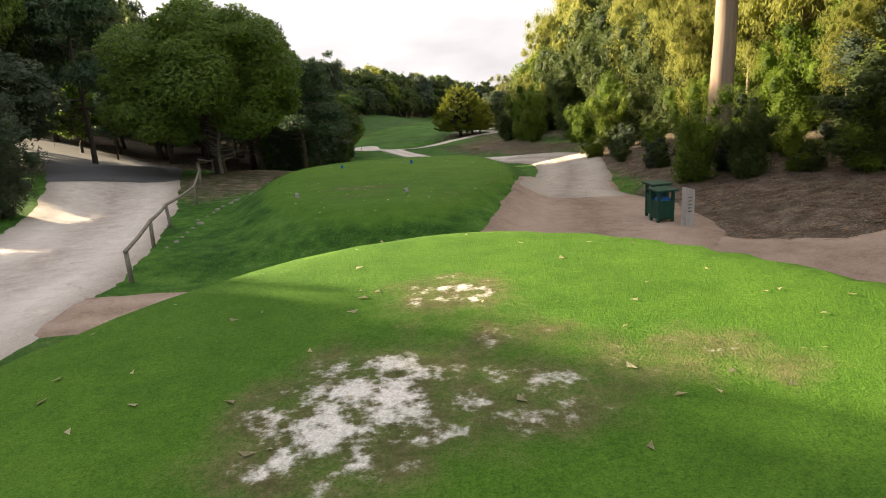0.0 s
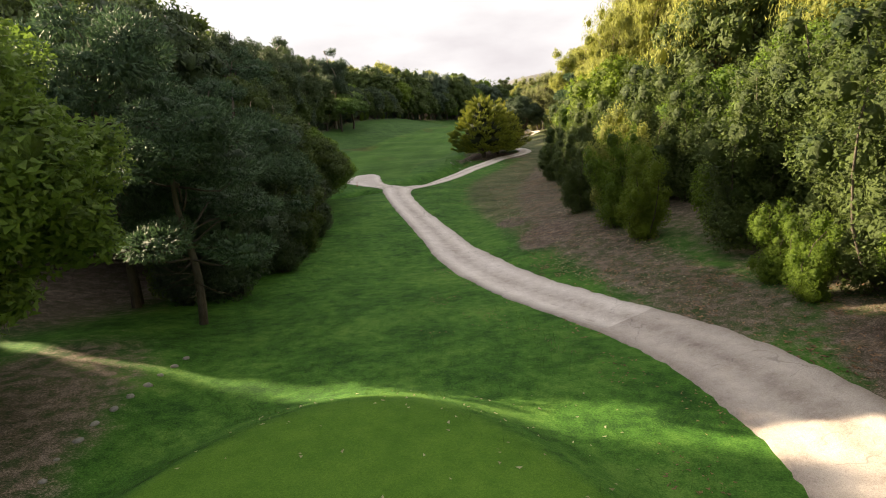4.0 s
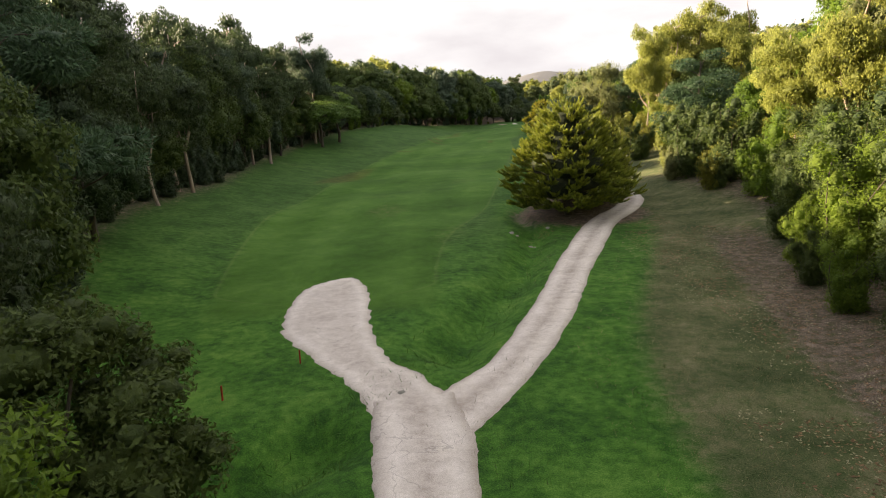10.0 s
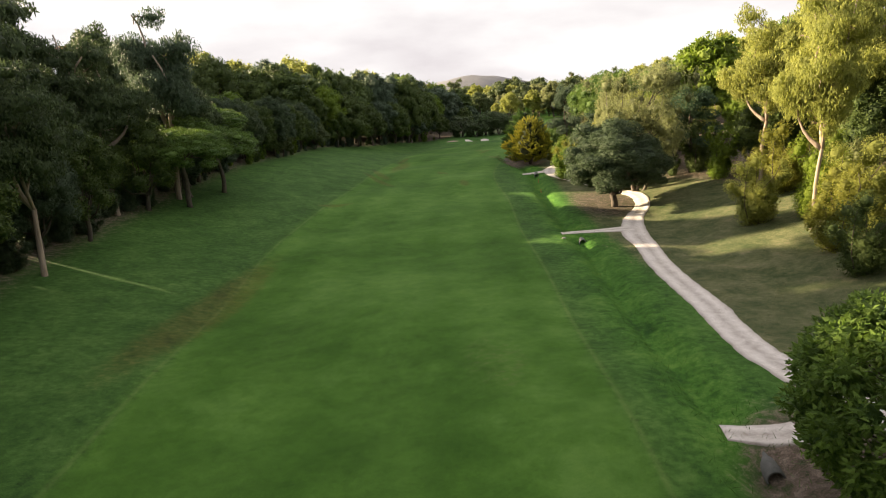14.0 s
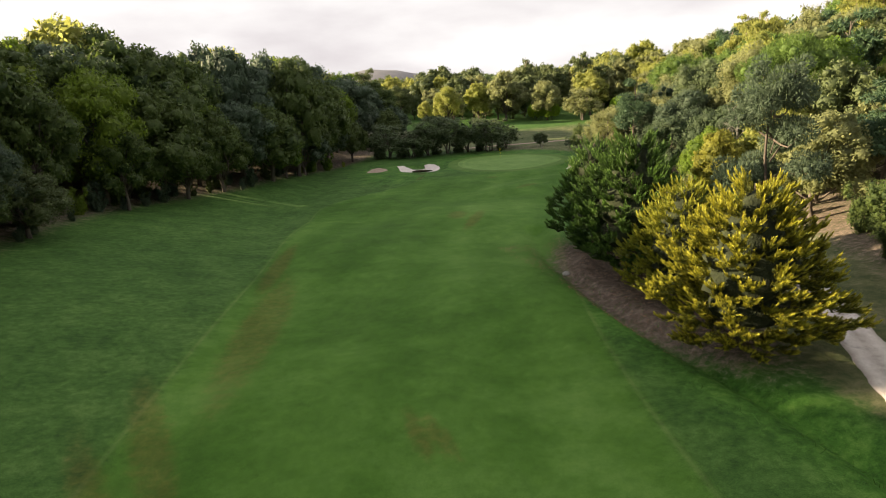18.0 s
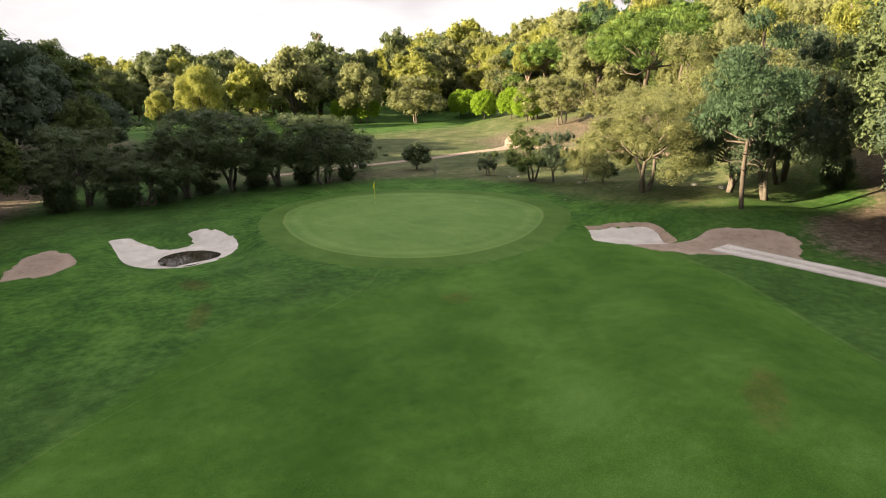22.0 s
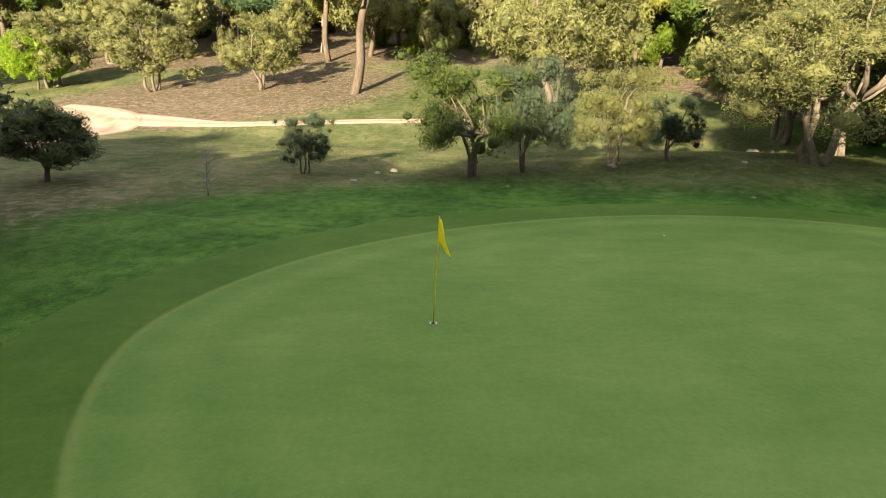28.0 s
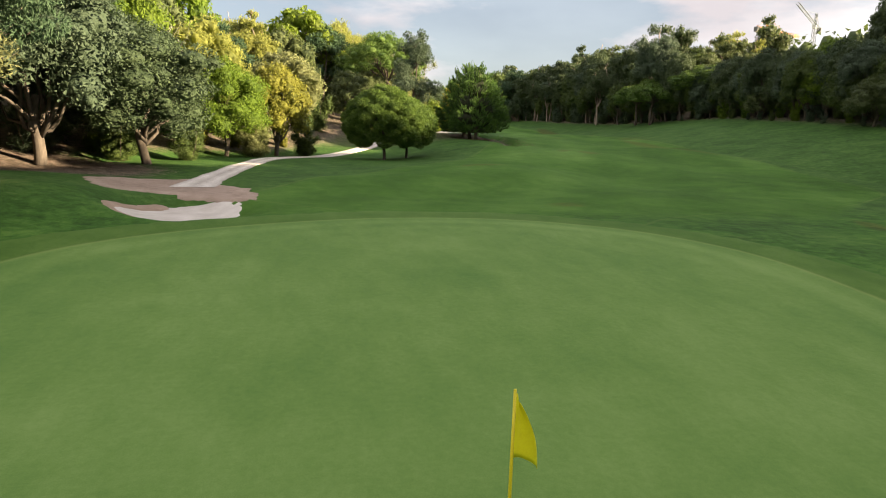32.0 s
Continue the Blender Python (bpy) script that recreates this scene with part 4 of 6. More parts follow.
    bare = np.maximum(bare, .7 * mound(x, y, 6, 149, 4.5, 9, -.15, .35))
    bare = np.maximum(bare, .8 * mound(x, y, 9.6, 31, 2.4, 13, -.05, .4))
    bare = np.maximum(bare, .85 * mound(x, y, 10.5, 17, 6.0, 6.5, 0, .25))
    bare = np.maximum(bare, .75 * mound(x, y, 64, 322, 9, 7, 0, .35))
    bare = np.maximum(bare, np.maximum(.95 * mound(x, y, 4.6, 60.4, 1.6, 3.4, -.3, .5), .9 * mound(x, y, 3.2, 66.6, 1.1, 2.0, 0, .6)))
    bare = np.maximum(bare, .6 * mound(x, y, -11.5, 36, 3.4, 10, .1, .4))
    bare = np.maximum(bare, .22 * mound(x, y, -2.0, 15.2, 6, 1.8, .0, .5))
    bare = np.maximum(bare, .62 * mound(x, y, 96, 378, 14, 22, .2, .4))
    bare = np.maximum(bare, .45 * mound(x, y, 55, 375, 10, 5, -.2, .6))
    bare = np.maximum(bare, .6 * mound(x, y, 19.5, 212, 5, 10, -.1, .5))
    away = np.maximum.reduce([smooth(560, 760, y), smooth(220, 320, x), 1 - smooth(-220, -120, x), 1 - smooth(-160, -80, y)])
    dry = np.maximum(dry, .95 * away)
    zone = np.stack([fair, dry, bare, close], -1).astype(np.float32)
    at = me.attributes.new("zone", "FLOAT_COLOR", "POINT")
    at.data.foreach_set("color", zone.ravel())
    wear = np.maximum.reduce([mound(x, y, -.75, 4.0, 1.0, 1.5, -.4, .6), .85 * mound(x, y, .3, 4.0, 1.6, .8, .2, .6), .9 * mound(x, y, 0, 6.3, .9, .8, 0, .6), .8 * mound(x, y, .6, 5.2, .7, .6, 0, .6),
                              .84 * mound(x, y, -2.8, 22.0, 1.9, .7, .1, .6), .72 * mound(x, y, -2.6, 20.0, 1.6, .5, .1, .6), .8 * mound(x, y, 2.0, 4.6, 1.2, .7, -.3, .6), .5 * mound(x, y, -5.8, 127, 2.2, 5, -.2, .6), .45 * mound(x, y, -14.5, 152, 3, 4, 0, .6), .5 * mound(x, y, 32, 344.4, 2.0, 1.4, .4, .6), .55 * mound(x, y, -12.5, 141, 3, 5, 0, .6), .5 * mound(x, y, -4, 166, 2.5, 6, 0, .6)])
    scar = np.maximum.reduce([mound(x, y, *s, .6) for s in ((-9.6, 251, .8, 9, .3), (-4.5, 272, 1.6, 12, -.18), (2.4, 255, .5, 2.4, 0), (3.3, 254.5, .4, 2.2, .1), (4.5, 237, .8, 3, 0), (-23, 182, 1.8, 15, -.16),
                               (-9.0, 258, .9, 7, .2), (34, 318.4, 2.6, .7, .5), (18, 301.5, 1.2, 2.4, -.3), (24, 346, .8, 1.5, .2), (22.6, 341, .6, 2.0, -.5), (34, 334.4, 1.3, .6, 0), (-16, 225.5, 2.6, 1.0, .3), (-3.0, 288, .9, 9, -.2), (19, 298, .8, 5, -.5))])
    scar = np.maximum(scar, away)
    at = me.attributes.new("scar", "FLOAT", "POINT")
    at.data.foreach_set("value", scar.astype(np.float32))
    lush = (1 - smooth(104, 140, y)) * smooth(-6, 0, x - le) * smooth(9, 14, y)
    lush = np.maximum(lush, np.exp(-(dist_line(x, y, DITCH) / 2.6) ** 2))
    lush = np.maximum(lush, np.maximum(.8 * mound(x, y, 20, 352, 8, 14, 0, .4), .65 * mound(x, y, 45, 353, 17, 19, 0, .3)))
    for nm, val in (("stripe", d), ("cut", cut), ("lush", lush)):
        at = me.attributes.new(nm, "FLOAT", "POINT")
        at.data.foreach_set("value", val.astype(np.float32))
    at = me.attributes.new("wear", "FLOAT", "POINT")
    at.data.foreach_set("value", wear.astype(np.float32))
    me.materials.append(M_TURF)
    return tagged(new("ground", me), "mown and rough grass with dry leaf litter under trees", "ground", kind="structure")


GREEN_EDGE = [(35.2, 358.7), (38, 363), (41.6, 364.9), (45, 365.3), (48.4, 363.9), (52.4, 359.6), (54.3, 352.4), (52.5, 345.8), (48.2, 342.1), (43.1, 340.1), (38.5, 340.5), (35.5, 342.5), (33.4, 346.5), (33.5, 352.5)]
build_ground()


# ---- paths, sand, green ----
def spline(pts, step):
    p = np.array(pts, float)
    d = np.r_[0, np.cumsum(np.linalg.norm(np.diff(p[:, :2], axis=0), axis=1))]
    s = np.linspace(0, d[-1], max(4, int(d[-1] / step)))
    return np.stack([curve(s, list(zip(d, p[:, k]))) for k in range(p.shape[1])], 1)


def strip(name, pts, material, label, lift=0.05, step=0.22, ragged=0.22):
    """A path through (x, y, width) laid on the ground with uneven edges."""
    p = spline(pts, step)
    t = np.gradient(p[:, :2], axis=0)
    t /= np.linalg.norm(t, axis=1, keepdims=True)
    nrm = np.stack([t[:, 1], -t[:, 0]], 1)
    cols = np.array([-.5, -.455, -.36, -.2, 0, .2, .36, .455, .5])
    vs, k = [], len(cols)
    for i, (q, u) in enumerate(zip(p, nrm)):
        for c in cols:
            j = ragged * (.5 * noise.noise(Vector((q[0] * .13, q[1] * .13, c * 9.3))) + .45 * noise.noise(Vector((q[0] * .77, q[1] * .71, c * 3.3))) + .4 * noise.noise(Vector((q[0] * 2.9, q[1] * 3.1, c * 5.7)))) if abs(c) > .4 else 0
            x, y = q[0] + u[0] * (c * q[2] + j), q[1] + u[1] * (c * q[2] + j)
            vs.append((x, y, lift if abs(c) < .48 else -0.03))
    fs = [(i * k + c, i * k + c + 1, (i + 1) * k + c + 1, (i + 1) * k + c) for i in range(len(p) - 1) for c in range(k - 1)]
    vs = np.array(vs)
    vs[:, 2] += height(vs[:, 0], vs[:, 1])
    me = mesh_from(name, vs, fs, material)
    at = me.attributes.new("across", "FLOAT", "POINT")
    at.data.foreach_set("value", np.tile(cols, len(p)).astype(np.float32))
    return tagged(new(name, me), label, "path", kind="structure")


def patch(name, outline, material, label, category, lift=0.05, grid=0.6, ragged=0.1, rounds=True, kind="structure", sink=None, rim=None):
    """A flat-lying area with that outline, draped on the ground."""
    from mathutils import geometry
    o = spline(list(outline) + [outline[0]], 0.35)[:-1] if rounds else np.array(outline, float)
    o = np.array([(x + ragged * noise.noise(Vector((x * 1.3, y * 1.3, 3))), y + ragged * noise.noise(Vector((x * 1.3, y * 1.3, 8)))) for x, y in o[:, :2]])
    lo, hi = o.min(0), o.max(0)
    k = len(o)
    inner = [(x, y) for x in np.arange(lo[0], hi[0], grid) for y in np.arange(lo[1], hi[1], grid)]
    closed = [tuple(v) for v in o] + [tuple(o[0])]
    far = dist_line(np.array([v[0] for v in inner]), np.array([v[1] for v in inner]), closed)
    inner = [v for v, f in zip(inner, far) if f > grid * .4]
    res = geometry.delaunay_2d_cdt([Vector(v) for v in o] + [Vector(v) for v in inner], [(i, (i + 1) % k) for i in range(k)], [], 1, 1e-4)
    xy = np.array([tuple(v) for v in res[0]])
    z = height(xy[:, 0], xy[:, 1]) + lift
    edge = dist_line(xy[:, 0], xy[:, 1], closed)
    if sink:
        z = z - sink(edge)
    else:
        z = z - (lift + .03) * (edge < 0.02)
    fs = [tuple(f) for f in res[2]]
    me = mesh_from(name, np.column_stack([xy, z]), fs, material)
    at = me.attributes.new("across", "FLOAT", "POINT")
    at.data.foreach_set("value", np.clip(.5 - edge / 2.4, .12, .5).astype(np.float32))
    if rim is not None:
        line = spline(list(rim) + [rim[0]], .35)
        inside = np.array([(xy[:, 0] - c[0]) ** 2 + (xy[:, 1] - c[1]) ** 2 for c in line[:-1]])
        near = inside.argmin(0)
        mid = line[:-1].mean(0)
        gap = dist_line(xy[:, 0], xy[:, 1], [tuple(c) for c in line])
        sign = np.where(np.hypot(xy[:, 0] - mid[0], xy[:, 1] - mid[1]) > np.hypot(line[near, 0] - mid[0], line[near, 1] - mid[1]), 1, -1)
        at = me.attributes.new("rim", "FLOAT", "POINT")
        at.data.foreach_set("value", (gap * sign).astype(np.float32))
    return tagged(new(name, me), label, category, kind=kind)


strip("cart_path", [(-2.5, 11.6, 3.0), (1.2, 12.6, 4.6), (3.6, 15.0, 6.0), (4.5, 19, 5.4), (4.6, 22.5, 3.8), (5.2, 25.2, 3.4)], M_TAN, "reddish trodden dirt path with leaf debris", lift=.06)
strip("cart_path", [(4.5, 21.4, 4.0), (4.6, 22.5, 3.7), (5.6, 27, 3.3), (6.7, 33, 3.2), (6.8, 38, 2.8), (5.8, 43, 2.5), (4.0, 47.2, 2.4), (3.2, 49, 2.4)], M_MID, "greyish trodden dirt path with cracks and leaf debris", lift=.067)
strip("cart_path", [(5.0, 45.2, 2.2), (4.0, 47.2, 2.4), (1.5, 52.6, 2.7), (-0.3, 58.5, 2.7), (-1.7, 65, 2.5), (-3.2, 72, 2.4), (-5.2, 82, 2.5), (-6.6, 91, 2.9), (-7.0, 95.6, 3.4), (-7.4, 98.2, 3.2)], M_PATH, "pale trodden dirt cart path with uneven edges", lift=.075)
strip("cart_path", [(-7.2, 94.6, 2.6), (-5.9, 97.0, 2.8), (-4.2, 99.8, 2.5), (-1.5, 105.9, 2.5), (3.1, 119.3, 2.6), (7.4, 130, 2.6), (10.2, 134.5, 2.5), (12.3, 140, 2.6), (12.6, 146, 2.4), (10.5, 154, 2.3), (9.6, 162, 2.2), (11.4, 172, 2.2), (13.2, 182, 2.2), (15.2, 190, 2.4), (16.6, 196, 2.8), (19.5, 203, 2.2), (22.6, 208, 1.9), (24.5, 214, 1.9), (23.5, 221, 1.9), (21.6, 230, 1.9), (20.4, 239, 2.2), (21.2, 245, 2.6), (23.5, 250, 2.2), (27.3, 256, 2.2), (31.5, 263, 2.1), (36, 272, 2.0), (42, 285, 2.0), (47, 297, 2.0), (50.5, 308, 1.8), (51.4, 318, 1.8), (52.2, 325, 2.0), (52.4, 330, 2.4)], M_PATH, "pale trodden dirt cart path with uneven edges")
strip("cart_path", [(6.5, 155.2, 1.8), (5.0, 155.2, 1.7), (3.3, 155.6, 1.4)], M_PATH, "short pale spur of path crossing the ditch")
strip("cart_path", [(17, 197.6, 2.6), (13.5, 197.8, 1.5), (9.4, 198.2, 1.0)], M_PATH, "short pale spur of path crossing the ditch")
strip("cart_path", [(21, 245, 2.2), (18.6, 243.6, 1.8), (15.8, 243.2, 1.0)], M_PATH, "short pale spur of path crossing the ditch")
patch("cart_path", [(-8.6, 96.4), (-10.0, 99.4), (-12.3, 102.9), (-14.4, 106.2), (-15.2, 111), (-14.6, 115), (-12.6, 116.4), (-11, 113.5), (-10.2, 108.3), (-8.8, 102.8), (-6.6, 99.4), (-5.8, 97.2)], M_PATH, "widened end of a pale dirt path on the fairway", "path", ragged=.3, lift=.06, grid=.4)
patch("dirt_area", [(0.5, 11.6), (2.6, 10.6), (4.6, 7.5), (5.2, 2), (9, -4), (16, -2), (17, 8), (12, 12.5), (8.4, 13.2), (6.4, 15.2), (5.0, 18), (3.0, 15.5)], M_TAN, "trodden reddish dirt beside the tee", "path", ragged=.4, lift=.03)
strip("sandy_lane", [(-12, -6, 6), (-9.6, 4, 5.5), (-9.6, 10, 5), (-11.0, 17, 5.4), (-13.6, 25, 5.6), (-16.5, 32, 6.0)], M_PATH, "wide pale sandy lane with tyre marks", ragged=.3)
strip("sandy_lane", [(-9.5, 11.2, 2.6), (-5.6, 11.4, 2.4), (-2.6, 11.6, 2.9), (0.5, 12.3, 4.0)], M_TAN, "pale sandy crossing between two tees", lift=.042)
strip("road", [(-16.4, 31.6, 6.0), (-19.5, 38, 7.5), (-24, 46, 8.5), (-32, 54, 9), (-46, 62, 9)], M_ASPHALT, "grey worn asphalt road", lift=.06, ragged=.15)
strip("far_path", [(44, 385, 1.4), (55, 384.5, 1.5), (63, 383.4, 1.5), (71, 382.8, 1.7), (77, 383.2, 1.9), (83, 382.8, 2.8), (88, 384, 4.6), (92, 388, 4.6), (95.5, 392, 2.4)], M_TAN, "pale path across sunlit dry ground")
strip("far_path", [(89, 384, 3.6), (87, 379.5, 2.8), (84.8, 374.5, 1.4), (83.9, 369.7, 1.2), (83.4, 365, 1.1), (82.7, 359, 1.0), (81.8, 350, .9)], M_TAN, "pale path across sunlit dry ground")
_mid = np.mean(np.array(GREEN_EDGE), 0)
COLLAR_EDGE = [tuple(_mid + (np.array(p) - _mid) * (1 + 2.4 / np.linalg.norm(np.array(p) - _mid))) for p in GREEN_EDGE]
patch("putting_green", COLLAR_EDGE, M_GREEN, "closely mown light green putting green with a collar", "putting green", lift=.04, ragged=.05, grid=.5, rim=GREEN_EDGE)
patch("bunker_sand", [(22.7, 363.4), (24.1, 363.2), (25.3, 361.6), (26.7, 359.6), (28.0, 360.2), (28.3, 362.2), (29.6, 361.9), (30.7, 359.6), (30.8, 357.0), (30.0, 355.3), (28.3, 353.8), (25.8, 353.2), (23.8, 354.6), (22.6, 356.6), (22.4, 360)], M_SAND, "pale grey sand in a hook-shaped bunker", "bunker", lift=.06)
patch("bunker_lip", [(51.3, 340.3), (53.0, 339.3), (54.7, 336.2), (52.9, 333.4), (52.5, 333.7), (54.0, 336.2), (52.6, 338.7), (51.2, 339.8)], M_REDDIRT, "brown eroded earth lip of a bunker", "bunker", lift=.075, ragged=.06, grid=.35)
patch("bunker_sand", [(51.2, 340), (52.8, 339), (54.4, 336.2), (52.4, 333.4), (50, 333.8), (49.2, 337)], M_SAND, "pale sand in a small bunker with a brown lip", "bunker", lift=.06)
patch("sand_apron", [(48.6, 334.4), (50.6, 334), (53.2, 332.6), (55.2, 332.8), (57.2, 331), (57.6, 327.6), (55.2, 325.8), (52.6, 325), (51.2, 328), (49.0, 331)], M_TAN, "worn sandy apron where paths meet", "path", ragged=.4, lift=.03)
patch("bare_patch", [(14.8, 356), (16.5, 361), (18.5, 363.5), (20.2, 359), (18, 355.2)], M_TAN, "worn sandy patch in the grass", "ground", ragged=.5, lift=.04)





# ---- key trees ----
rng = np.random.default_rng(5)
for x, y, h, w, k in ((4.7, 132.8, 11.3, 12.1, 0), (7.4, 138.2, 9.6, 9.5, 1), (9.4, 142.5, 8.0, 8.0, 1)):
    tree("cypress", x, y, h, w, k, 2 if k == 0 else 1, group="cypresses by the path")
tree("round_pine", 6.6, 149.6, 7.6, 8.4, 0, True, L_OLDTREE)
tree("oak", 19.6, 209.4, 11.0, 15.0, 0, 2, L_HOLM, label="large dark evergreen oak with a broad dense crown")
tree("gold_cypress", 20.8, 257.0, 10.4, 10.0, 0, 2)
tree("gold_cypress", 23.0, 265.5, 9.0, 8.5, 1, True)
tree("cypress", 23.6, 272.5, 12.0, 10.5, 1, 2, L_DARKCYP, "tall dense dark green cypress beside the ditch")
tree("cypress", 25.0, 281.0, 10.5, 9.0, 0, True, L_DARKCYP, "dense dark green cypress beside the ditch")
tree("round_pine", 39.3, 299.4, 7.2, 8.2, 0, 2)
tree("round_pine", 36.4, 295.4, 6.2, 6.6, 0, True)
# olives and small trees round the green
for x, y, h, w in ((31, 377, 4.4, 6), (35.5, 378.4, 3.6, 5.5), (41, 378.6, 3.8, 6), (46, 376.4, 3.4, 5), (27, 377.5, 5.0, 6.5), (50.5, 374.6, 3.0, 4), (22, 379.5, 6, 7)):
    tree("shrub", x, y, h, w, int(x) % 2, 1, L_OLIVEDARK, "low dark grey-green olive growth behind the green")
for x, y, h, w, v in ((48, 374.8, 8.2, 10.5, 0), (43.5, 377.5, 8.4, 11.5, 1), (38.5, 379, 9.0, 12.5, 0), (33.5, 378.2, 9.6, 12, 1), (29.0, 377, 7.0, 9.5, 0), (24.5, 381, 8.6, 11, 1), (53.5, 379, 6.0, 7.5, 1)):
    tree("olive", x, y, h, w, v, True, leaf=L_OLIVEDARK, group="olives behind the green", label="dark grey-green olive with low spreading limbs")
tree("olive", 63.5, 357.2, 6.2, 6.0, 2, True, L_OAK, "small green tree with a pale trunk by the green")
tree("olive", 64.0, 354.6, 5.8, 4.2, 1, True, L_WATTLE, "small dark olive with a split trunk")
tree("olive", 63.9, 350.4, 4.9, 4.2, 0, True, None, "small pale airy olive")
tree("olive", 63.4, 347.8, 3.3, 2.8, 1, True, L_WATTLE, "small olive with a whitish trunk")
tree("olive", 61.2, 341.8, 9.2, 11.0, 0, 2, None, "spreading old olive with a pale double trunk")
tree("pine", 60.8, 332.9, 14.0, 9.0, 0, True, None, "tall pine with bare broken lower branches")
tree("olive", 66.5, 337.0, 9.0, 9.5, 1, True, L_WATTLE)
tree("oak", 61.2, 375.4, 3.6, 4.4, 1, True, L_OLIVEDARK, "round dark bush on dry grass")
tree("olive", 64.2, 365.2, 3.0, 2.6, 0, True, L_WATTLE, "small sparse tree on dry grass")
tree("bare", 58.5, 368.0, 2.4, 2.4, 0, True)
tree("stone_pine", 93.0, 365.0, 16.5, 16.0, 0, True, None, "tall umbrella pine with several pinkish trunks")
tree("olive", 83.0, 349.0, 15.0, 13.0, 1, True, None, "tall pale sunlit olive with a wide crown")
for x, y, h, w in ((101, 430, 11.5, 14), (86, 457, 7.4, 10.5), (106, 398, 8.5, 9), (100, 385, 8.8, 9), (97, 374, 7.5, 8), (76, 462, 6, 8)):
    tree("olive", x, y, h, w, int(x) % 2, False)
for x, y in ((115.5, 431.6), (113.5, 425.7), (110.4, 417), (108.6, 406.6), (105.4, 399), (94, 440), (90, 444)):
    tree("round_pine", x, y, 6.4, 6.2, 0, 1, leaf=L_YOUNG, group="bright young pines in a row", label="small bright green round-headed pine")
# shade on the front rows is put in with darker leaf materials
for x, y, h, w, k, lf in ((57.5, 317.0, 9.5, 11.5, "oak", L_HOLM), (63, 320, 13, 13, "oak", L_WATTLE), (69, 324.5, 17, 14, "oak", L_OLIVEDARK), (66, 333.5, 14, 10, "olive", L_WATTLE), (60.5, 309, 11, 12, "oak", L_HOLM), (54, 303, 9, 8.5, "oak", L_BUSH),
                          (74, 336, 14, 12, "olive", None), (70, 315, 18, 14, "oak", L_OLIVE), (62, 301, 14, 9, "oak", L_BUSH), (68, 305, 18, 14, "stone_pine", None), (77, 322, 19, 15, "oak", L_EUC), (50, 296, 9.5, 8, "oak", L_GOLD), (57, 295, 13, 11, "oak", L_EUC)):
    tree(k, x, y, h, w, int(y) % 2, True if y > 302 and x < 71 else 0, lf)
tree("bare", 58.0, 303.0, 12.0, 9.0, 0, True, None, "dead leafless conifer with pale grey branches")
for x, y, h, w, lf in ((60, 314, 4.5, 5.5, L_OAK), (64.5, 317, 5, 6, L_WATTLE), (68, 320.5, 5, 6, L_OAK), (72.5, 331, 4.5, 5, L_WATTLE), (56, 310.5, 4, 5, L_OAK), (51.5, 303, 3.5, 5, L_OLIVE), (57.5, 300, 5, 6, L_OAK), (47, 293, 3.5, 5, L_OAK), (62, 306, 6, 7, L_OAK)):
    tree("shrub", x, y, h, w, int(x) % 2, 1, lf, "dense dark undergrowth at the foot of trees")
for x, y, h, w, lf in ((-12.6, 57.5, 6.5, 6, L_WATTLE), (-13.0, 62.5, 7.5, 7, L_OAK), (-13.2, 67.5, 8.0, 7.5, L_HOLM), (-14.2, 72.5, 8.5, 8, L_WATTLE), (-15.4, 77.5, 8.5, 7.5, L_HOLM), (-16.6, 83, 9, 8.5, L_BUSH), (-17.4, 88.5, 7, 7, L_OAK), (-12.4, 52, 6, 6, L_WATTLE), (-11.4, 60, 5.5, 6, L_HOLM), (-11.2, 65, 5.5, 6.5, L_HOLM), (-11.8, 70, 6, 6.5, L_OAK), (-12.8, 75.5, 6, 6.5, L_HOLM), (-9.8, 57.5, 4.2, 5, L_HOLM), (-10.0, 62.5, 4.4, 5, L_OAK), (-10.2, 67.5, 4.2, 5, L_HOLM)):
    tree("shrub", x, y, h, w, int(x) % 2, 1, lf, "dusky evergreen bush at the wood's edge")
# old tree by the road and the eucalyptus behind the bin
tree("oak", -13.4, 38.4, 10.5, 12.5, 1, 2, L_OLDTREE, "old dark tree with bare grey twigs below its crown")
tree("bare", -12.9, 37.2, 4.6, 6.0, 0, True, None, "dead leafless tree with tangled pale twigs")
tree("eucalyptus", 10.3, 23.7, 27.0, 22.0, 5, True)
tree("eucalyptus", 15.5, 33.0, 24.0, 18.0, 1, True)


def woods(count, y0, y1, edge, depth, side, kinds, lo, hi, near_band=0, seed=0, gap=4.0, power=1.3, slim=(.75, 1.0)):
    """Trees strewn over a belt behind an edge line."""
    r = np.random.default_rng(seed)
    placed = []
    tries = 0
    while len(placed) < count and tries < count * 40:
        tries += 1
        y, u = r.uniform(y0, y1), r.random() ** power
        x = float(curve(np.array(y), edge)) + side * (0.8 + u * depth)
        if any((x - a) ** 2 + (y - b) ** 2 < gap * gap for a, b in placed):
            continue
        placed.append((x, y))
        kind = kinds[r.integers(len(kinds))]
        kind, leaf = kind if isinstance(kind, tuple) else (kind, None)
        h = (lo * .76 + (hi * 1.14 - lo * .76) * r.random() ** 1.15) * (0.8 + .35 * min(1, u * 2))
        h *= 1.22 if kind == "gum" else 1
        w = h * r.uniform(*slim)
        w *= .78 if kind == "gum" else 1
        if kind == "shrub":
            h, w = h * .6, h * .62
        tree(kind, x, y, h, w * .8 if kind == "eucalyptus" else w, int(r.integers(3 if kind in ("oak", "gum") else 2)), -1 if u * depth > 15 else u * depth < near_band, leaf)


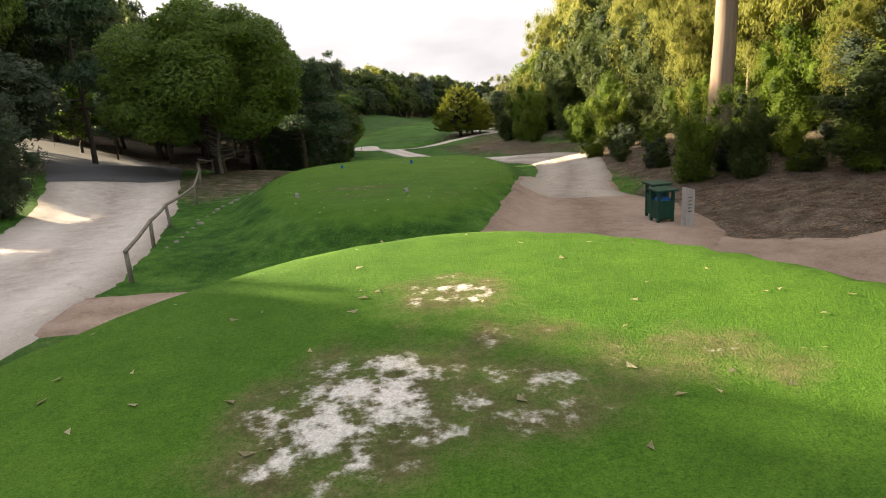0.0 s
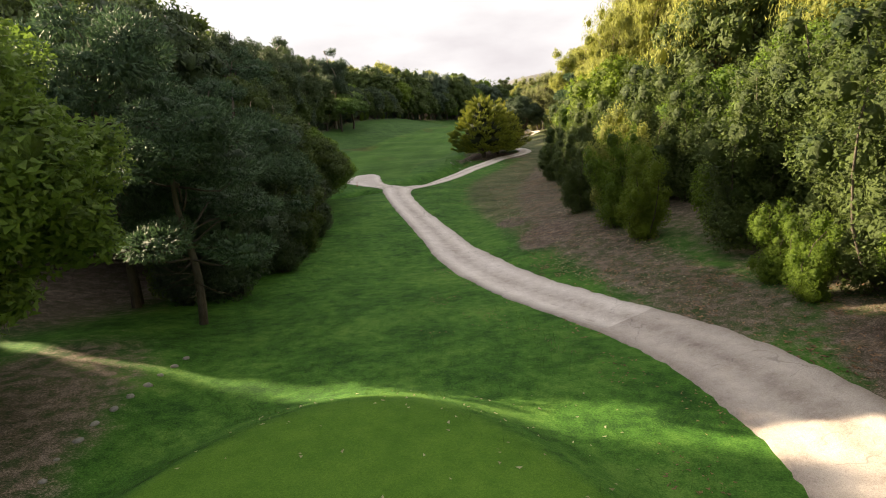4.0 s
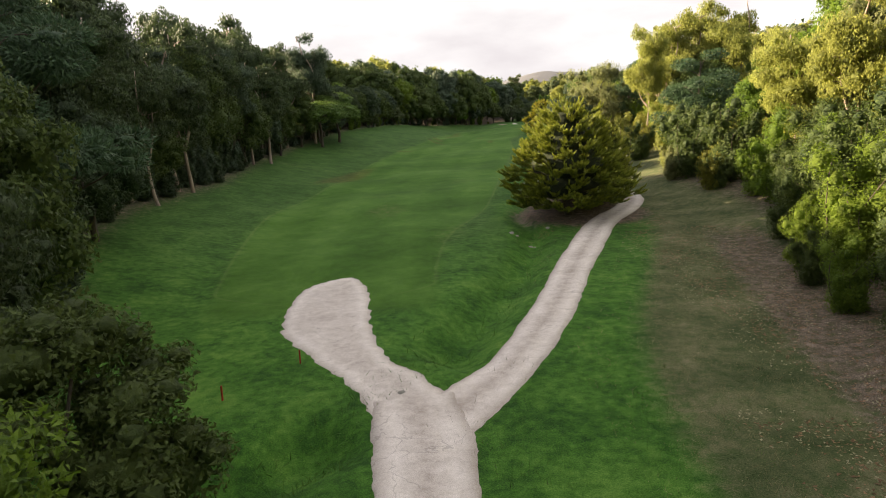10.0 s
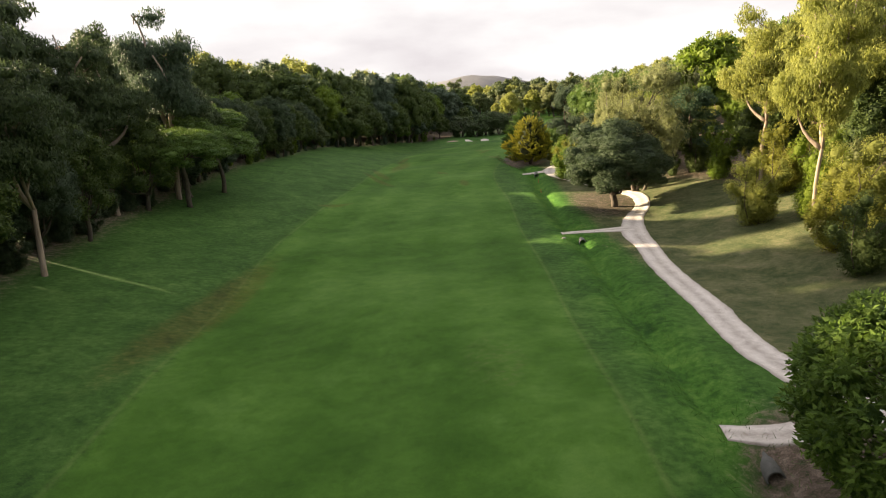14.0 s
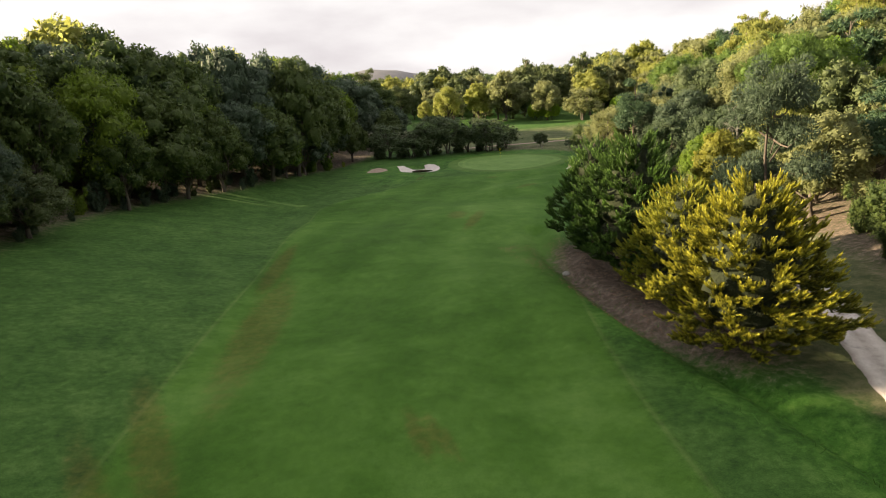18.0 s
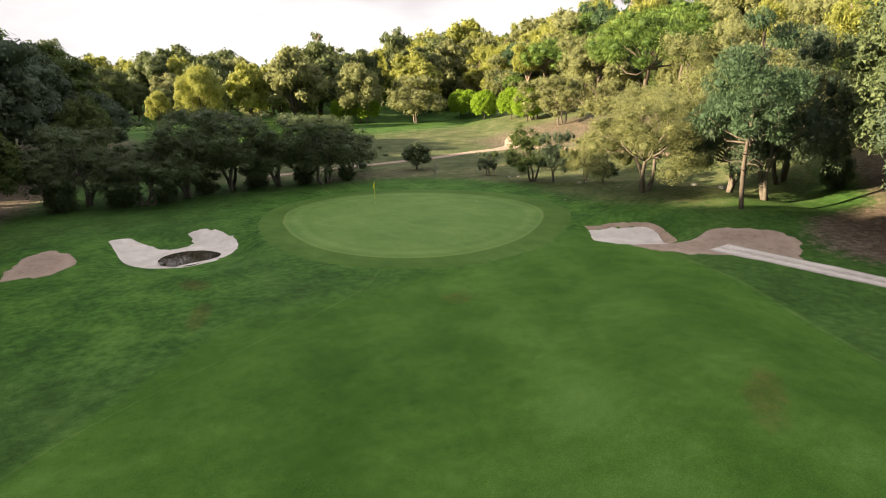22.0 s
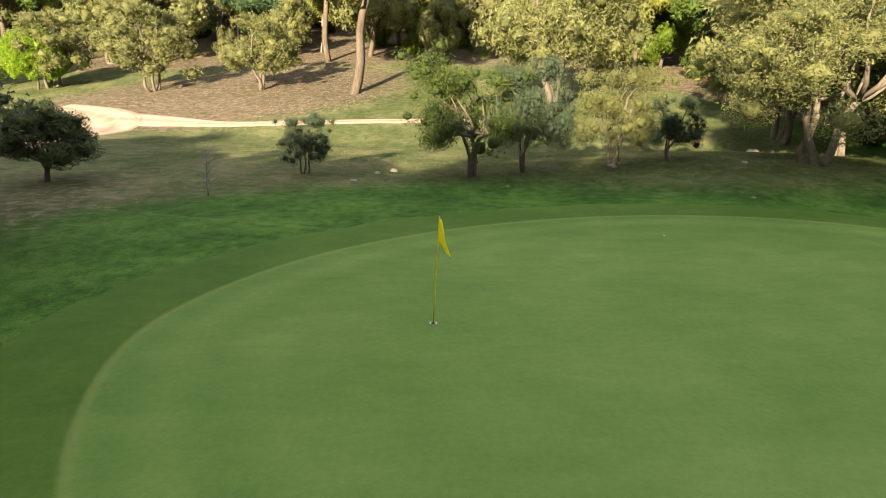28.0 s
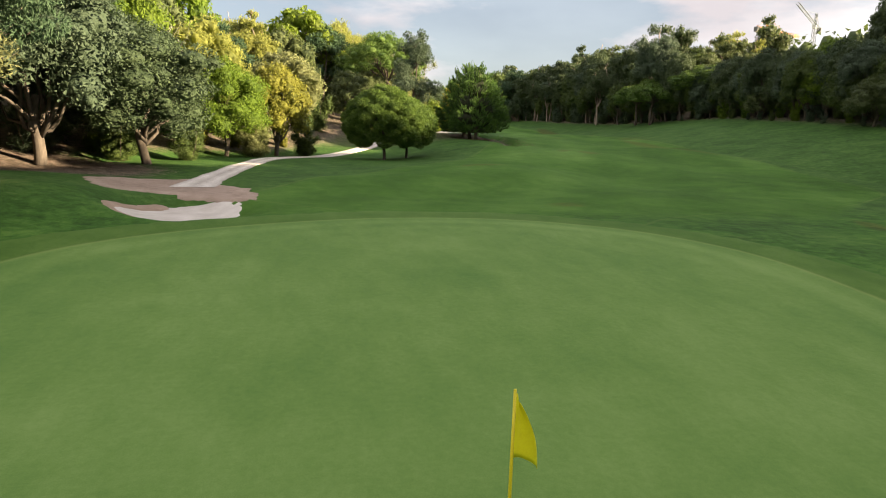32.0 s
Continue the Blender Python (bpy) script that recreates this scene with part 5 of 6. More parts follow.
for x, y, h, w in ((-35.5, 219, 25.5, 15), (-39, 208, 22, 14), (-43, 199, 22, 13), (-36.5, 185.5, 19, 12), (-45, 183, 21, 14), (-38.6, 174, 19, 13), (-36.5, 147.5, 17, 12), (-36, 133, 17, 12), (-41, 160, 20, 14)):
    tree("gum", x, y, h, w, int(y) % 3, 1, L_GUMSHADE if int(y) % 3 else L_WATTLE, "tall dusky gum tree standing at the wood's edge")
for k in range(17):
    y = 229 + k * 4.1
    tree("oak", float(curve(np.array(y), LEFT_EDGE)) - 2.5 - (k * 5 % 3), y, 10.6 + (k * 7 % 4) * .5, 9.0 + (k * 3 % 3), k % 3, 1, (None, L_HOLM, L_GUMSHADE, L_WATTLE)[k % 4], "dense dark broadleaf tree closing the wood's edge")
for x, y, h in ((-36, 231, 15), (-37.5, 238, 10.5), (-38.5, 245, 10), (-43, 234, 10), (-44, 242, 9.5), (-37, 224, 17)):
    tree("oak", x, y, h, 11, int(y) % 3, 1, (L_GUMSHADE, None, L_HOLM)[int(y) % 3], "tall dark broadleaf tree at the wood's edge")
# extra upslope row, added only to keep low sun off ditch and path
for k in range(5, 12):
    tree("oak", -59 - (k * 5 % 4), 232 + k * 6, 18.0 + k % 3, 12.5, k % 3, 0, (None, L_GUMSHADE)[k % 2], "tall dark tree added high on the slope to block low sun")
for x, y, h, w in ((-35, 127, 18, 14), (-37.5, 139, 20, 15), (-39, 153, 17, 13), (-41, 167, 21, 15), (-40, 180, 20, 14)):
    tree("gum", x, y, h, w, int(y) % 3, 1, L_GUMSHADE, "tall dusky gum tree standing at the wood's edge")
for k in range(11):
    y = 121 + k * 7.6
    tree("oak", float(curve(np.array(y), LEFT_EDGE)) - 5 - (k * 5 % 3), y, 8.5 + (k * 7 % 4), 8.5 + (k * 3 % 3), k % 3, 1, (L_HOLM, None, L_GUMSHADE)[k % 3], "dusky evergreen tree under taller gums")
for x, y, h, lf in ((25, 178, 7, L_GOLD), (29, 180, 8, L_EUC), (33, 183, 8, L_OLIVE), (37.5, 184, 9, L_GOLD), (30, 187, 8, L_BUSH), (26, 190, 7, L_EUC), (40, 196, 9, L_OLIVE), (34, 198, 8, L_GOLD), (45, 184, 9, L_EUC), (22.5, 172, 6, L_OAK)):
    tree("shrub", x, y, h, h * 1.1, int(y) % 2, 1, lf, "tall sunlit shrub below gum trees")
for x, y, h, w in ((-33.3, 215.5, 10, 12), (-31.5, 226, 9.5, 12), (-34.5, 221, 10.5, 12), (-38, 238, 11, 17), (-40, 231, 9, 12)):
    tree("stone_pine", x, y, h, w, int(x) % 2, 1, None, "stone pine with a dense domed green crown at the wood's edge")
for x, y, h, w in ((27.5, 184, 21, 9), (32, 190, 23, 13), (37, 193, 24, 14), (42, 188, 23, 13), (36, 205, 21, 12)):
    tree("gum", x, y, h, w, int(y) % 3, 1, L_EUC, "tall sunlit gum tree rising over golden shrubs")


# the wood round the bend of the road
tree("stone_pine", 34.0, 249.0, 16.6, 15.5, 0, 1, L_STONE, "great umbrella pine with a dense sunlit dome")
tree("pine", 31.5, 268.0, 15.0, 9.0, 1, 1, L_WATTLE, "tall grey-green conifer behind golden cypresses")
tree("olive", 25.5, 216.5, 17.5, 12.5, 0, 1, L_OLIVE, "tall open-branched pale tree in the sun")
tree("oak", 29.5, 225.0, 13.0, 11.0, 2, 1, L_EUC)
tree("oak", 31.0, 236.0, 14.0, 11.0, 0, 1, L_OLIVE)
for x, y, h, lf in ((20.5, 233.0, 5.4, L_BUSH), (22.5, 237.5, 6.0, L_GOLD), (23.0, 229.5, 5.6, L_BUSH), (25.0, 241.5, 6.4, L_OAK), (26.0, 234.0, 7.0, L_OLIVE), (22.0, 224.5, 5.0, L_OAK), (26.0, 227.5, 7.0, L_GOLD), (24.5, 247.0, 6.0, L_BUSH), (29.0, 243.0, 8.0, L_OAK), (24.0, 220.0, 5.5, L_OLIVE)):
    tree("shrub", x, y, h, h * 1.15, int(y) % 2, 1, lf, "thick leafy shrub beside the bend of the road")


# bushes added behind the edge to stop sun passing under the crowns
woods(40, 104, 300, [(y, x - 8) for y, x in LEFT_EDGE], 6, -1, [("shrub", L_HOLM), ("shrub", L_OAK)], 9, 13, 0, 44, 2.6, 1.0, (1.2, 1.6))
for x, y, h, w in ((-42, 143, 21, 15), (-44, 160, 16.5, 13), (-44, 167, 22, 14), (-42, 175, 22, 14), (-43, 193, 22, 15), (-42, 131, 20, 14)):
    tree("oak", x, y, h, w, int(y) % 3, 1, L_GUMSHADE if int(y) % 2 else L_HOLM, "tall dark broad-crowned tree in the wood")
for k in range(30):
    y = 116 + k * 3.5
    tree("shrub", float(curve(np.array(y), LEFT_EDGE)) - 2.2 - (k * 7 % 4) * .7, y, 3.6 + (k * 5 % 4) * .6, 5.4, k % 2, 1, (L_HOLM, L_OAK, L_HOLM, L_WATTLE)[k % 4], "dusky undergrowth at the wood's edge")
for x, y, h, w, lf in ((7.8, 57.8, 5.2, 4.8, L_BUSH), (8.6, 61.2, 6.2, 5.4, L_EUC), (8.2, 54.6, 4.6, 4.6, L_BUSH), (7.2, 64.5, 4.6, 4.6, L_OAK)):
    tree("shrub", x, y, h, w, int(y) % 2, 1, lf, "bushy green shrub at the foot of gum trees")
# low growth along the wood's edges
woods(20, 52, 112, LEFT_EDGE, 3, -1, ["shrub", ("shrub", L_OAK), ("shrub", L_WATTLE)], 3.5, 8, 3, 21, 2.0, 1.0, (1, 1.3))
woods(60, 222, 372, LEFT_EDGE, 4, -1, [("shrub", L_OAK), ("shrub", L_WATTLE), "shrub"], 3, 7, 0, 22, 3.0, 1.0, (1, 1.4))
woods(44, 45, 130, RIGHT_EDGE, 5, 1, [("shrub", L_OAK), ("shrub", L_OAK), ("shrub", L_OAK), "shrub"], 7, 12, 9, 23, 1.9, 1.0, (.9, 1.2))
woods(40, 130, 320, RIGHT_EDGE, 5, 1, ["shrub", ("shrub", L_GOLD), ("shrub", L_OLIVE), ("shrub", L_OAK), ("shrub", L_OAK)], 6, 11, 0, 24, 3.0, 1.0, (.9, 1.3))
woods(12, 36, 46, RIGHT_EDGE, 5, 1, ["shrub", ("shrub", L_OAK)], 6, 10, 9, 25, 2.0, 1.0, (.9, 1.2))
woods(16, 9, 46, [(y, x + 3.2) for y, x in RIGHT_EDGE], 12, 1, ["shrub", ("shrub", L_OAK), ("shrub", L_EUC)], 3, 6.5, 12, 26, 2.2, 1.0, (1, 1.4))
for x, y, h, w in ((-16.5, 23.5, 4.6, 5.0), (-19.5, 19.5, 5.0, 5.5), (-22, 25, 6, 6)):
    tree("shrub", x, y, h, w, 1, 1, L_WATTLE, "pale grey-green bush beside the sandy lane")
tree("shrub", 8.6, 21.4, 3.6, 3.4, 0, 1, None, "leafy bush at the foot of a eucalyptus")
tree("shrub", 9.8, 20.2, 2.8, 3.0, 1, 1, L_OAK, "leafy bush at the foot of a eucalyptus")
woods(44, 116, 190, RIGHT_EDGE, 12, 1, [("shrub", L_OAK), "shrub", ("shrub", L_GOLD), ("shrub", L_EUC), ("shrub", L_OLIVE), ("shrub", L_OAK)], 8, 13, 0, 29, 2.3, 1.0, (.9, 1.3))
# young growth under the tall eucalyptus and trees beside the first tee
woods(34, 15, 46, [(y, x + 3.0) for y, x in RIGHT_EDGE], 12, 1, ["eucalyptus"], 7, 11, 12, 27, 1.9, 1.0, (.9, 1.2))
woods(34, 19, 36, [(10, 14), (17, 15.5), (20, 14), (23, 12.6), (36, 11.5)], 11, 1, [("shrub", L_EUC), ("shrub", L_EUC), "shrub", ("shrub", L_OAK)], 5, 9, 4, 28, 1.4, 1.0, (1.0, 1.3))
for k in range(30):
    f = k / 29
    x, y = float(curve(np.array(f), [(0, 8.3), (.3, 9.2), (.55, 11.5), (.8, 15), (1, 20)])), float(curve(np.array(f), [(0, 36), (.3, 24), (.55, 18.6), (.8, 16.6), (1, 15.5)]))
    for row in range(2):
        s = (2.0 + 1.3 * ((k * 7 + row * 3) % 5) / 4 + row * .9) * (.38 if k < 17 else 1)
        tree("shrub", x + row * 2.0 + .4 * math.sin(k * 2.3), y + row * 1.2 + .4 * math.sin(k * 1.7), s, s * 1.6, (k + row) % 2, 1 if k % 2 == 0 else 0, (L_OAK, L_OAK, None, L_WATTLE)[(k + row) % 4], "leafy dark undergrowth below eucalyptus", "undergrowth by the first tee")
# visible trees past the lane, plus unseen ones added to shade the tee
for x, y, h, w in ((-27, 35.5, 14, 11), (-31, 42, 15, 12), (-36, 48, 15, 12), (-29, 28.5, 14, 12), (-34, 36, 16, 13), (-24.5, 26.5, 11, 8), (-31, 14.2, 17.5, 12.0), (-36, 17, 14, 9), (-41, 17.5, 16, 8), (-34, 4, 14, 13), (-26, 5.5, 15, 11), (-39, 34.5, 16, 12), (-41, 40, 17, 14), (-44, 52, 17, 14), (-34, 13.9, 17.5, 12), (-27, 62, 14, 12), (-36, 66, 15, 13)):
    tree("oak" if int(x) % 3 else "gum", x, y, h, w, int(x + y) % 3, 1, (None, L_HOLM, L_OLDTREE)[int(y) % 3], "tall dark broadleaf tree beyond the lane, shading the tee")
# trees added mostly out of view, for shade on tee and lane
tree("bare", -29, 18.3, 9.2, 11, 0, 1, None, "added leafless tree out of view, with a stout grey trunk")
tree("oak", -25, 12.2, 6.8, 9, 1, 0)
for x, y, h, w in ((-20.5, 18, 5.6, 7), (-18.5, 12.0, 5.4, 7), (-23.5, 27, 6.5, 7.5), (-23, 33, 7, 8), (-29, 38.5, 6.5, 9), (-33, 42, 6.5, 8)):
    tree("oak", x, y, h, w, int(y) % 2, 0, L_WATTLE)
# the woods
woods(12, 44, 72, LEFT_EDGE, 14, -1, ["oak", "pine", ("oak", L_WATTLE), "pine"], 8.5, 10, 5, 1, 3.0)
woods(26, 72, 132, LEFT_EDGE, 16, -1, ["oak", ("gum", L_GUMSHADE), ("oak", L_HOLM), "pine", ("gum", L_GUMSHADE)], 11, 16, 5, 15, 3.0)
woods(7, 44, 70, [(y, x - 12) for y, x in LEFT_EDGE], 12, -1, ["oak", ("oak", L_BUSH), "pine"], 6.5, 7.5, 0, 11, 4.0)
woods(22, 72, 130, [(y, x - 12) for y, x in LEFT_EDGE], 26, -1, ["gum", ("gum", L_GUMSHADE), "oak"], 13, 17, 0, 16, 4.0)
woods(26, 130, 215, LEFT_EDGE, 16, -1, [("gum", L_GUMSHADE), ("oak", L_HOLM), ("gum", L_GUMSHADE), "oak", ("oak", L_WATTLE)], 12, 16, 7, 2, 3.4)
woods(44, 222, 300, LEFT_EDGE, 18, -1, ["oak", ("oak", L_WATTLE), "oak", ("oak", L_GUM), ("oak", L_BUSH)], 7.4, 9.0, 6, 20, 2.8, 1.3, (1.0, 1.35))
woods(26, 130, 218, [(y, x - 14) for y, x in LEFT_EDGE], 26, -1, ["gum", ("gum", L_EUC), "oak", "gum"], 12, 16, 0, 12, 4.6)
woods(60, 214, 300, [(y, x - 12) for y, x in LEFT_EDGE], 30, -1, ["oak", ("oak", L_GUM), ("oak", L_BUSH), ("oak", L_WATTLE)], 6.8, 8.2, 0, 17, 3.2, 1.3, (1.0, 1.35))
woods(32, 300, 346, LEFT_EDGE, 22, -1, ["oak", "oak", ("oak", L_BUSH), ("oak", L_WATTLE)], 15, 17, 0, 3, 2.7)
woods(28, 346, 430, LEFT_EDGE, 22, -1, ["oak", "oak", ("oak", L_BUSH), ("oak", L_WATTLE)], 14, 18, 0, 18, 3.4)
woods(26, 292, 346, [(y, x - 12) for y, x in LEFT_EDGE], 30, -1, ["oak", ("oak", L_EUC)], 15.5, 17.5, 0, 13, 3.4)
woods(22, 346, 440, [(y, x - 18) for y, x in LEFT_EDGE], 30, -1, ["oak", ("oak", L_EUC)], 16, 20, 0, 19, 4.6)
for x, y, h in ((2, 354, 22), (-3, 361, 23), (3, 367, 22), (8, 373, 21), (-8, 350, 22), (-12, 357, 23)):
    tree("oak", x, y, h, h * .72, int(y) % 2, 0, L_WATTLE if x < 0 else None)
for x, y, h, w, k, lf in ((-10.2, 47.5, 8, 8, "pine", None), (-10.8, 53, 7, 7.5, "shrub", L_WATTLE), (-12, 58, 8.5, 8, "pine", None), (-13.5, 64, 10, 9, "pine", None), (-12.5, 69.5, 7, 7, "shrub", L_OAK), (-13.2, 76, 8.5, 8.5, "oak", None), (-13.5, 83, 7.5, 8, "oak", L_BUSH), (-15, 90, 7.5, 8, "oak", None), (-14.5, 51, 12, 10, "pine", None)):
    tree(k, x, y, h, w, int(y) % 2, 1, lf)
woods(5, -25, -6, [(y, x - 8) for y, x in LEFT_EDGE], 26, -1, ["oak", "pine", "oak"], 8, 12, 0, 4, 5)
woods(10, 50, 110, [(y, x - 22) for y, x in LEFT_EDGE], 20, -1, ["oak", "oak"], 10, 14, 0, 14, 5)
woods(20, 40, 110, [(y, x + 5) for y, x in RIGHT_EDGE], 8, 1, [("oak", L_BUSH), "oak", "shrub"], 7.5, 10.5, 0, 5, 3.0)
woods(44, -8, 125, [(y, x + 6) for y, x in RIGHT_EDGE], 26, 1, ["eucalyptus"], 18, 25, 7, 6, 3.0)
woods(50, 105, 245, [(y, x + 4) for y, x in RIGHT_EDGE], 34, 1, [("oak", L_GOLD), "oak", ("gum", L_EUC), ("oak", L_OLIVE), ("gum", L_EUC), ("oak", L_BUSH), "pine"], 9, 14.5, 14, 7, 3.8)
woods(66, 240, 335, [(y, x + 3) for y, x in RIGHT_EDGE], 46, 1, ["stone_pine", ("oak", L_OLIVE), ("gum", L_EUC), "pine", ("gum", L_EUC), ("oak", L_BUSH), ("oak", L_GUM)], 10, 15, 0, 8, 3.6)
woods(120, 335, 450, [(y, x + 3) for y, x in RIGHT_EDGE], 56, 1, ["olive", "pine", "stone_pine", "eucalyptus", ("oak", L_OLIVE), ("gum", L_EUC), ("gum", L_EUC)], 10.5, 16, 0, 9, 3.4)
woods(70, 322, 450, [(y, x + 4) for y, x in RIGHT_EDGE], 42, 1, [("shrub", L_OLIVE), "shrub", ("shrub", L_OAK), ("shrub", L_GUM), ("shrub", L_EUC)], 7, 13, 0, 41, 3.0, 1.0, (1.0, 1.4))
woods(84, 440, 540, [(440, 50), (470, 54), (500, 40), (560, 30)], 110, 1, [("oak", L_GUM), ("oak", L_OLIVE), ("gum", L_GUM), ("oak", L_EUC), ("oak", L_GUM)], 14, 18, 16, 10, 4.6, 1.3, (.72, 1.0))


# ---- far woods ----
def far_woods():
    r = np.random.default_rng(77)
    clumps = []
    while len(clumps) < 4200:
        x, y = (r.uniform(-420, 560), r.uniform(-160, 1150)) if len(clumps) < 1400 else (r.uniform(-190, 330), r.uniform(-60, 560)) if len(clumps) < 3600 else (r.uniform(90, 420), r.uniform(440, 900))
        d = x - float(curve(np.array(y), LINE))
        off = max(float(curve(np.array(y), LEFT_EDGE)) - 44 - x, x - float(curve(np.array(y), RIGHT_EDGE)) - 44, y - 545)
        if x < -40 and 15 < y < 78:
            continue
        if off < 0 or off > 600 or (len(clumps) < 1400 and r.random() < off / 760):
            continue
        s = r.uniform(3.0, 5.5) * (1 + max(0, off) / 400)
        z = float(height(x, y))
        hgt = r.uniform(9, 16)
        clumps.append((x, y, z + hgt * .55, s, s, hgt * .5))
    for k in range(420):
        x, y = r.uniform(-330, 900), r.uniform(760, 1300)
        s, hgt = r.uniform(8, 14), r.uniform(12, 19)
        clumps.append((x, y, float(height(x, y)) + hgt * .5, s, s, hgt * .5))
    for k in range(700):
        y = r.uniform(452, 700)
        x = r.uniform(110 + (y - 452) * .45, 300 + (y - 452) * .9)
        s, hgt = r.uniform(3.2, 5.5), r.uniform(9, 14)
        clumps.append((x, y, float(height(x, y)) + hgt * .5, s, s, hgt * .5))
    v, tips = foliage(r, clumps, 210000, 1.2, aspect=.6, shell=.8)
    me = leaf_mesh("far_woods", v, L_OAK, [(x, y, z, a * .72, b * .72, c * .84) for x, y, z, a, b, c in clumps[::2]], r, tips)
    tagged(new("far_woods", me), "dense mixed woodland covering the far slopes", "woodland", kind="stuff")


far_woods()


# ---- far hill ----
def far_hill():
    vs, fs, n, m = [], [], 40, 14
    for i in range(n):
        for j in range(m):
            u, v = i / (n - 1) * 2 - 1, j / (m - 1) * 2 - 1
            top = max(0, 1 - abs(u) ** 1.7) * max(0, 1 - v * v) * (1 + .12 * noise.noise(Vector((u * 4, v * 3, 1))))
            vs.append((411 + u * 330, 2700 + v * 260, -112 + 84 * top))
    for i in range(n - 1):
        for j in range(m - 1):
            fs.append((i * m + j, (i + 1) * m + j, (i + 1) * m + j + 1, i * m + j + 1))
    # distance haze is mixed into the hill's grey-blue colour
    tagged(new("distant_hill", mesh_from("distant_hill", vs, fs, surface("hazy_hill_scrub", (0.115, 0.118, 0.13), (0.19, 0.185, 0.20), .02, .2))), "low wooded hill on the horizon, haze in its grey colour", "hill", kind="structure")


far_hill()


# ---- small helpers for made things ----
def box(bm, x0, y0, z0, x1, y1, z1, bevel=0.0):
    r = bmesh.ops.create_cube(bm, size=1)
    bmesh.ops.scale(bm, vec=(x1 - x0, y1 - y0, z1 - z0), verts=r["verts"])
    bmesh.ops.translate(bm, vec=((x0 + x1) / 2, (y0 + y1) / 2, (z0 + z1) / 2), verts=r["verts"])
    if bevel:
        bmesh.ops.bevel(bm, geom=list({e for v in r["verts"] for e in v.link_edges}), offset=bevel, segments=2, affect="EDGES")
    return bm


def boxed(name, parent, material, dims, bevel=0.004, label=""):
    return part(name, box(bmesh.new(), *dims, bevel), material, parent, label)


def pipe(name, parent, material, pts, sides=10, label=""):
    v, f = tube([pts], sides)
    return child(name, mesh_from(name, v, f, material), parent, label)


def on_ground(x, y, up=0.0):
    return float(height(x, y)) + up


M_FLAG = surface("yellow_cloth", (0.82, 0.72, 0.01), (0.95, 0.88, 0.02), 6, 60, 0.7, .1, .004)
M_POLE = surface("yellow_paint", (0.62, 0.50, 0.02), (0.74, 0.62, 0.03), 4, 40, 0.35, .05, .002)
M_WHITE = surface("white_plastic", (0.66, 0.66, 0.64), (0.80, 0.80, 0.78), 8, 60, 0.4, .05, .002)
M_BLACK = surface("black_plastic", (0.012, 0.012, 0.013), (0.03, 0.03, 0.03), 8, 60, 0.5, .05, .002)
M_GREENWOOD = surface("green_painted_wood", (0.008, 0.040, 0.026), (0.020, 0.085, 0.055), 3, 26, 0.55, .3, .006, stretch=(1, 1, .2))
M_BLUE = surface("blue_plastic", (0.02, 0.10, 0.32), (0.04, 0.19, 0.52), 5, 40, 0.4, .1, .004)
M_RED = surface("red_paint", (0.35, 0.03, 0.02), (0.5, 0.06, 0.04), 5, 40, 0.5, .1, .004)
M_POST = surface("weathered_pale_wood", (0.28, 0.26, 0.25), (0.55, 0.53, 0.51), 5, 30, 0.85, .4, .008, stretch=(1, 1, .2))
M_RAIL = surface("silvered_wood", (0.12, 0.105, 0.09), (0.34, 0.31, 0.27), 4, 26, 0.9, .5, .01)
M_STONE = surface("pale_stone", (0.13, 0.125, 0.11), (0.36, 0.34, 0.31), 3, 22, 0.9, .5, .02)
M_CONC = surface("concrete", (0.10, 0.10, 0.095), (0.24, 0.235, 0.22), 3, 30, 0.9, .3, .01)
M_PLASTER = surface("white_plaster", (0.55, 0.53, 0.50), (0.78, 0.76, 0.73), .6, 6, 0.85, .1, .01)
M_TILEROOF = surface("clay_roof", (0.24, 0.10, 0.06), (0.42, 0.20, 0.12), 1, 8, 0.85, .3, .03)
M_GLASSY = surface("dark_glazing", (0.02, 0.022, 0.025), (0.05, 0.055, 0.06), 1, 4, 0.12, 0, .01)
M_CRANEO = surface("orange_crane_paint", (0.55, 0.20, 0.04), (0.75, 0.32, 0.08), 1, 8, 0.5, .1, .01)
M_CRANEG = surface("grey_crane_paint", (0.10, 0.12, 0.12), (0.22, 0.25, 0.24), 1, 8, 0.5, .1, .01)
# near-black stands for the shade inside the pipes and the golf hole
M_DARKHOLE = surface("shaded_hollow", (0.004, 0.004, 0.004), (0.012, 0.012, 0.011), 3, 20, 0.95, 0, .01)
M_LITTER = leafy("fallen_leaves", (0.07, 0.035, 0.018), (0.34, 0.21, 0.12), None, 0.15, 0.8)
M_CHIP = leafy("pale_fallen_leaves", (0.18, 0.16, 0.08), (0.50, 0.46, 0.30), None, 0.15, 0.8)
M_WATER, _n, _l, _b = nodes("puddle_water", 0.03)
_b.inputs["Base Color"].default_value = (0.045, 0.035, 0.025, 1)
_b.inputs["Specular IOR Level"].default_value = 0.5


# ---- flagstick ----
FLAG = (45.10, 359.97)
flag_z = on_ground(*FLAG, 0.04)
flag = root("flagstick", pose(*FLAG, flag_z, 0, 0, 38) @ Matrix.Diagonal((1, 1, .95, 1)), "yellow flagstick with a limp yellow flag in the hole", "flagstick")
pipe("pole", flag, M_POLE, [(0, 0, -.1, .014), (0, 0, .7, .013), (0, 0, 1.5, .012), (0, 0, 2.2, .011)])
pipe("cap", flag, M_POLE, [(0, 0, 2.195, .010), (0, 0, 2.212, .009)], label="rounded yellow cap")


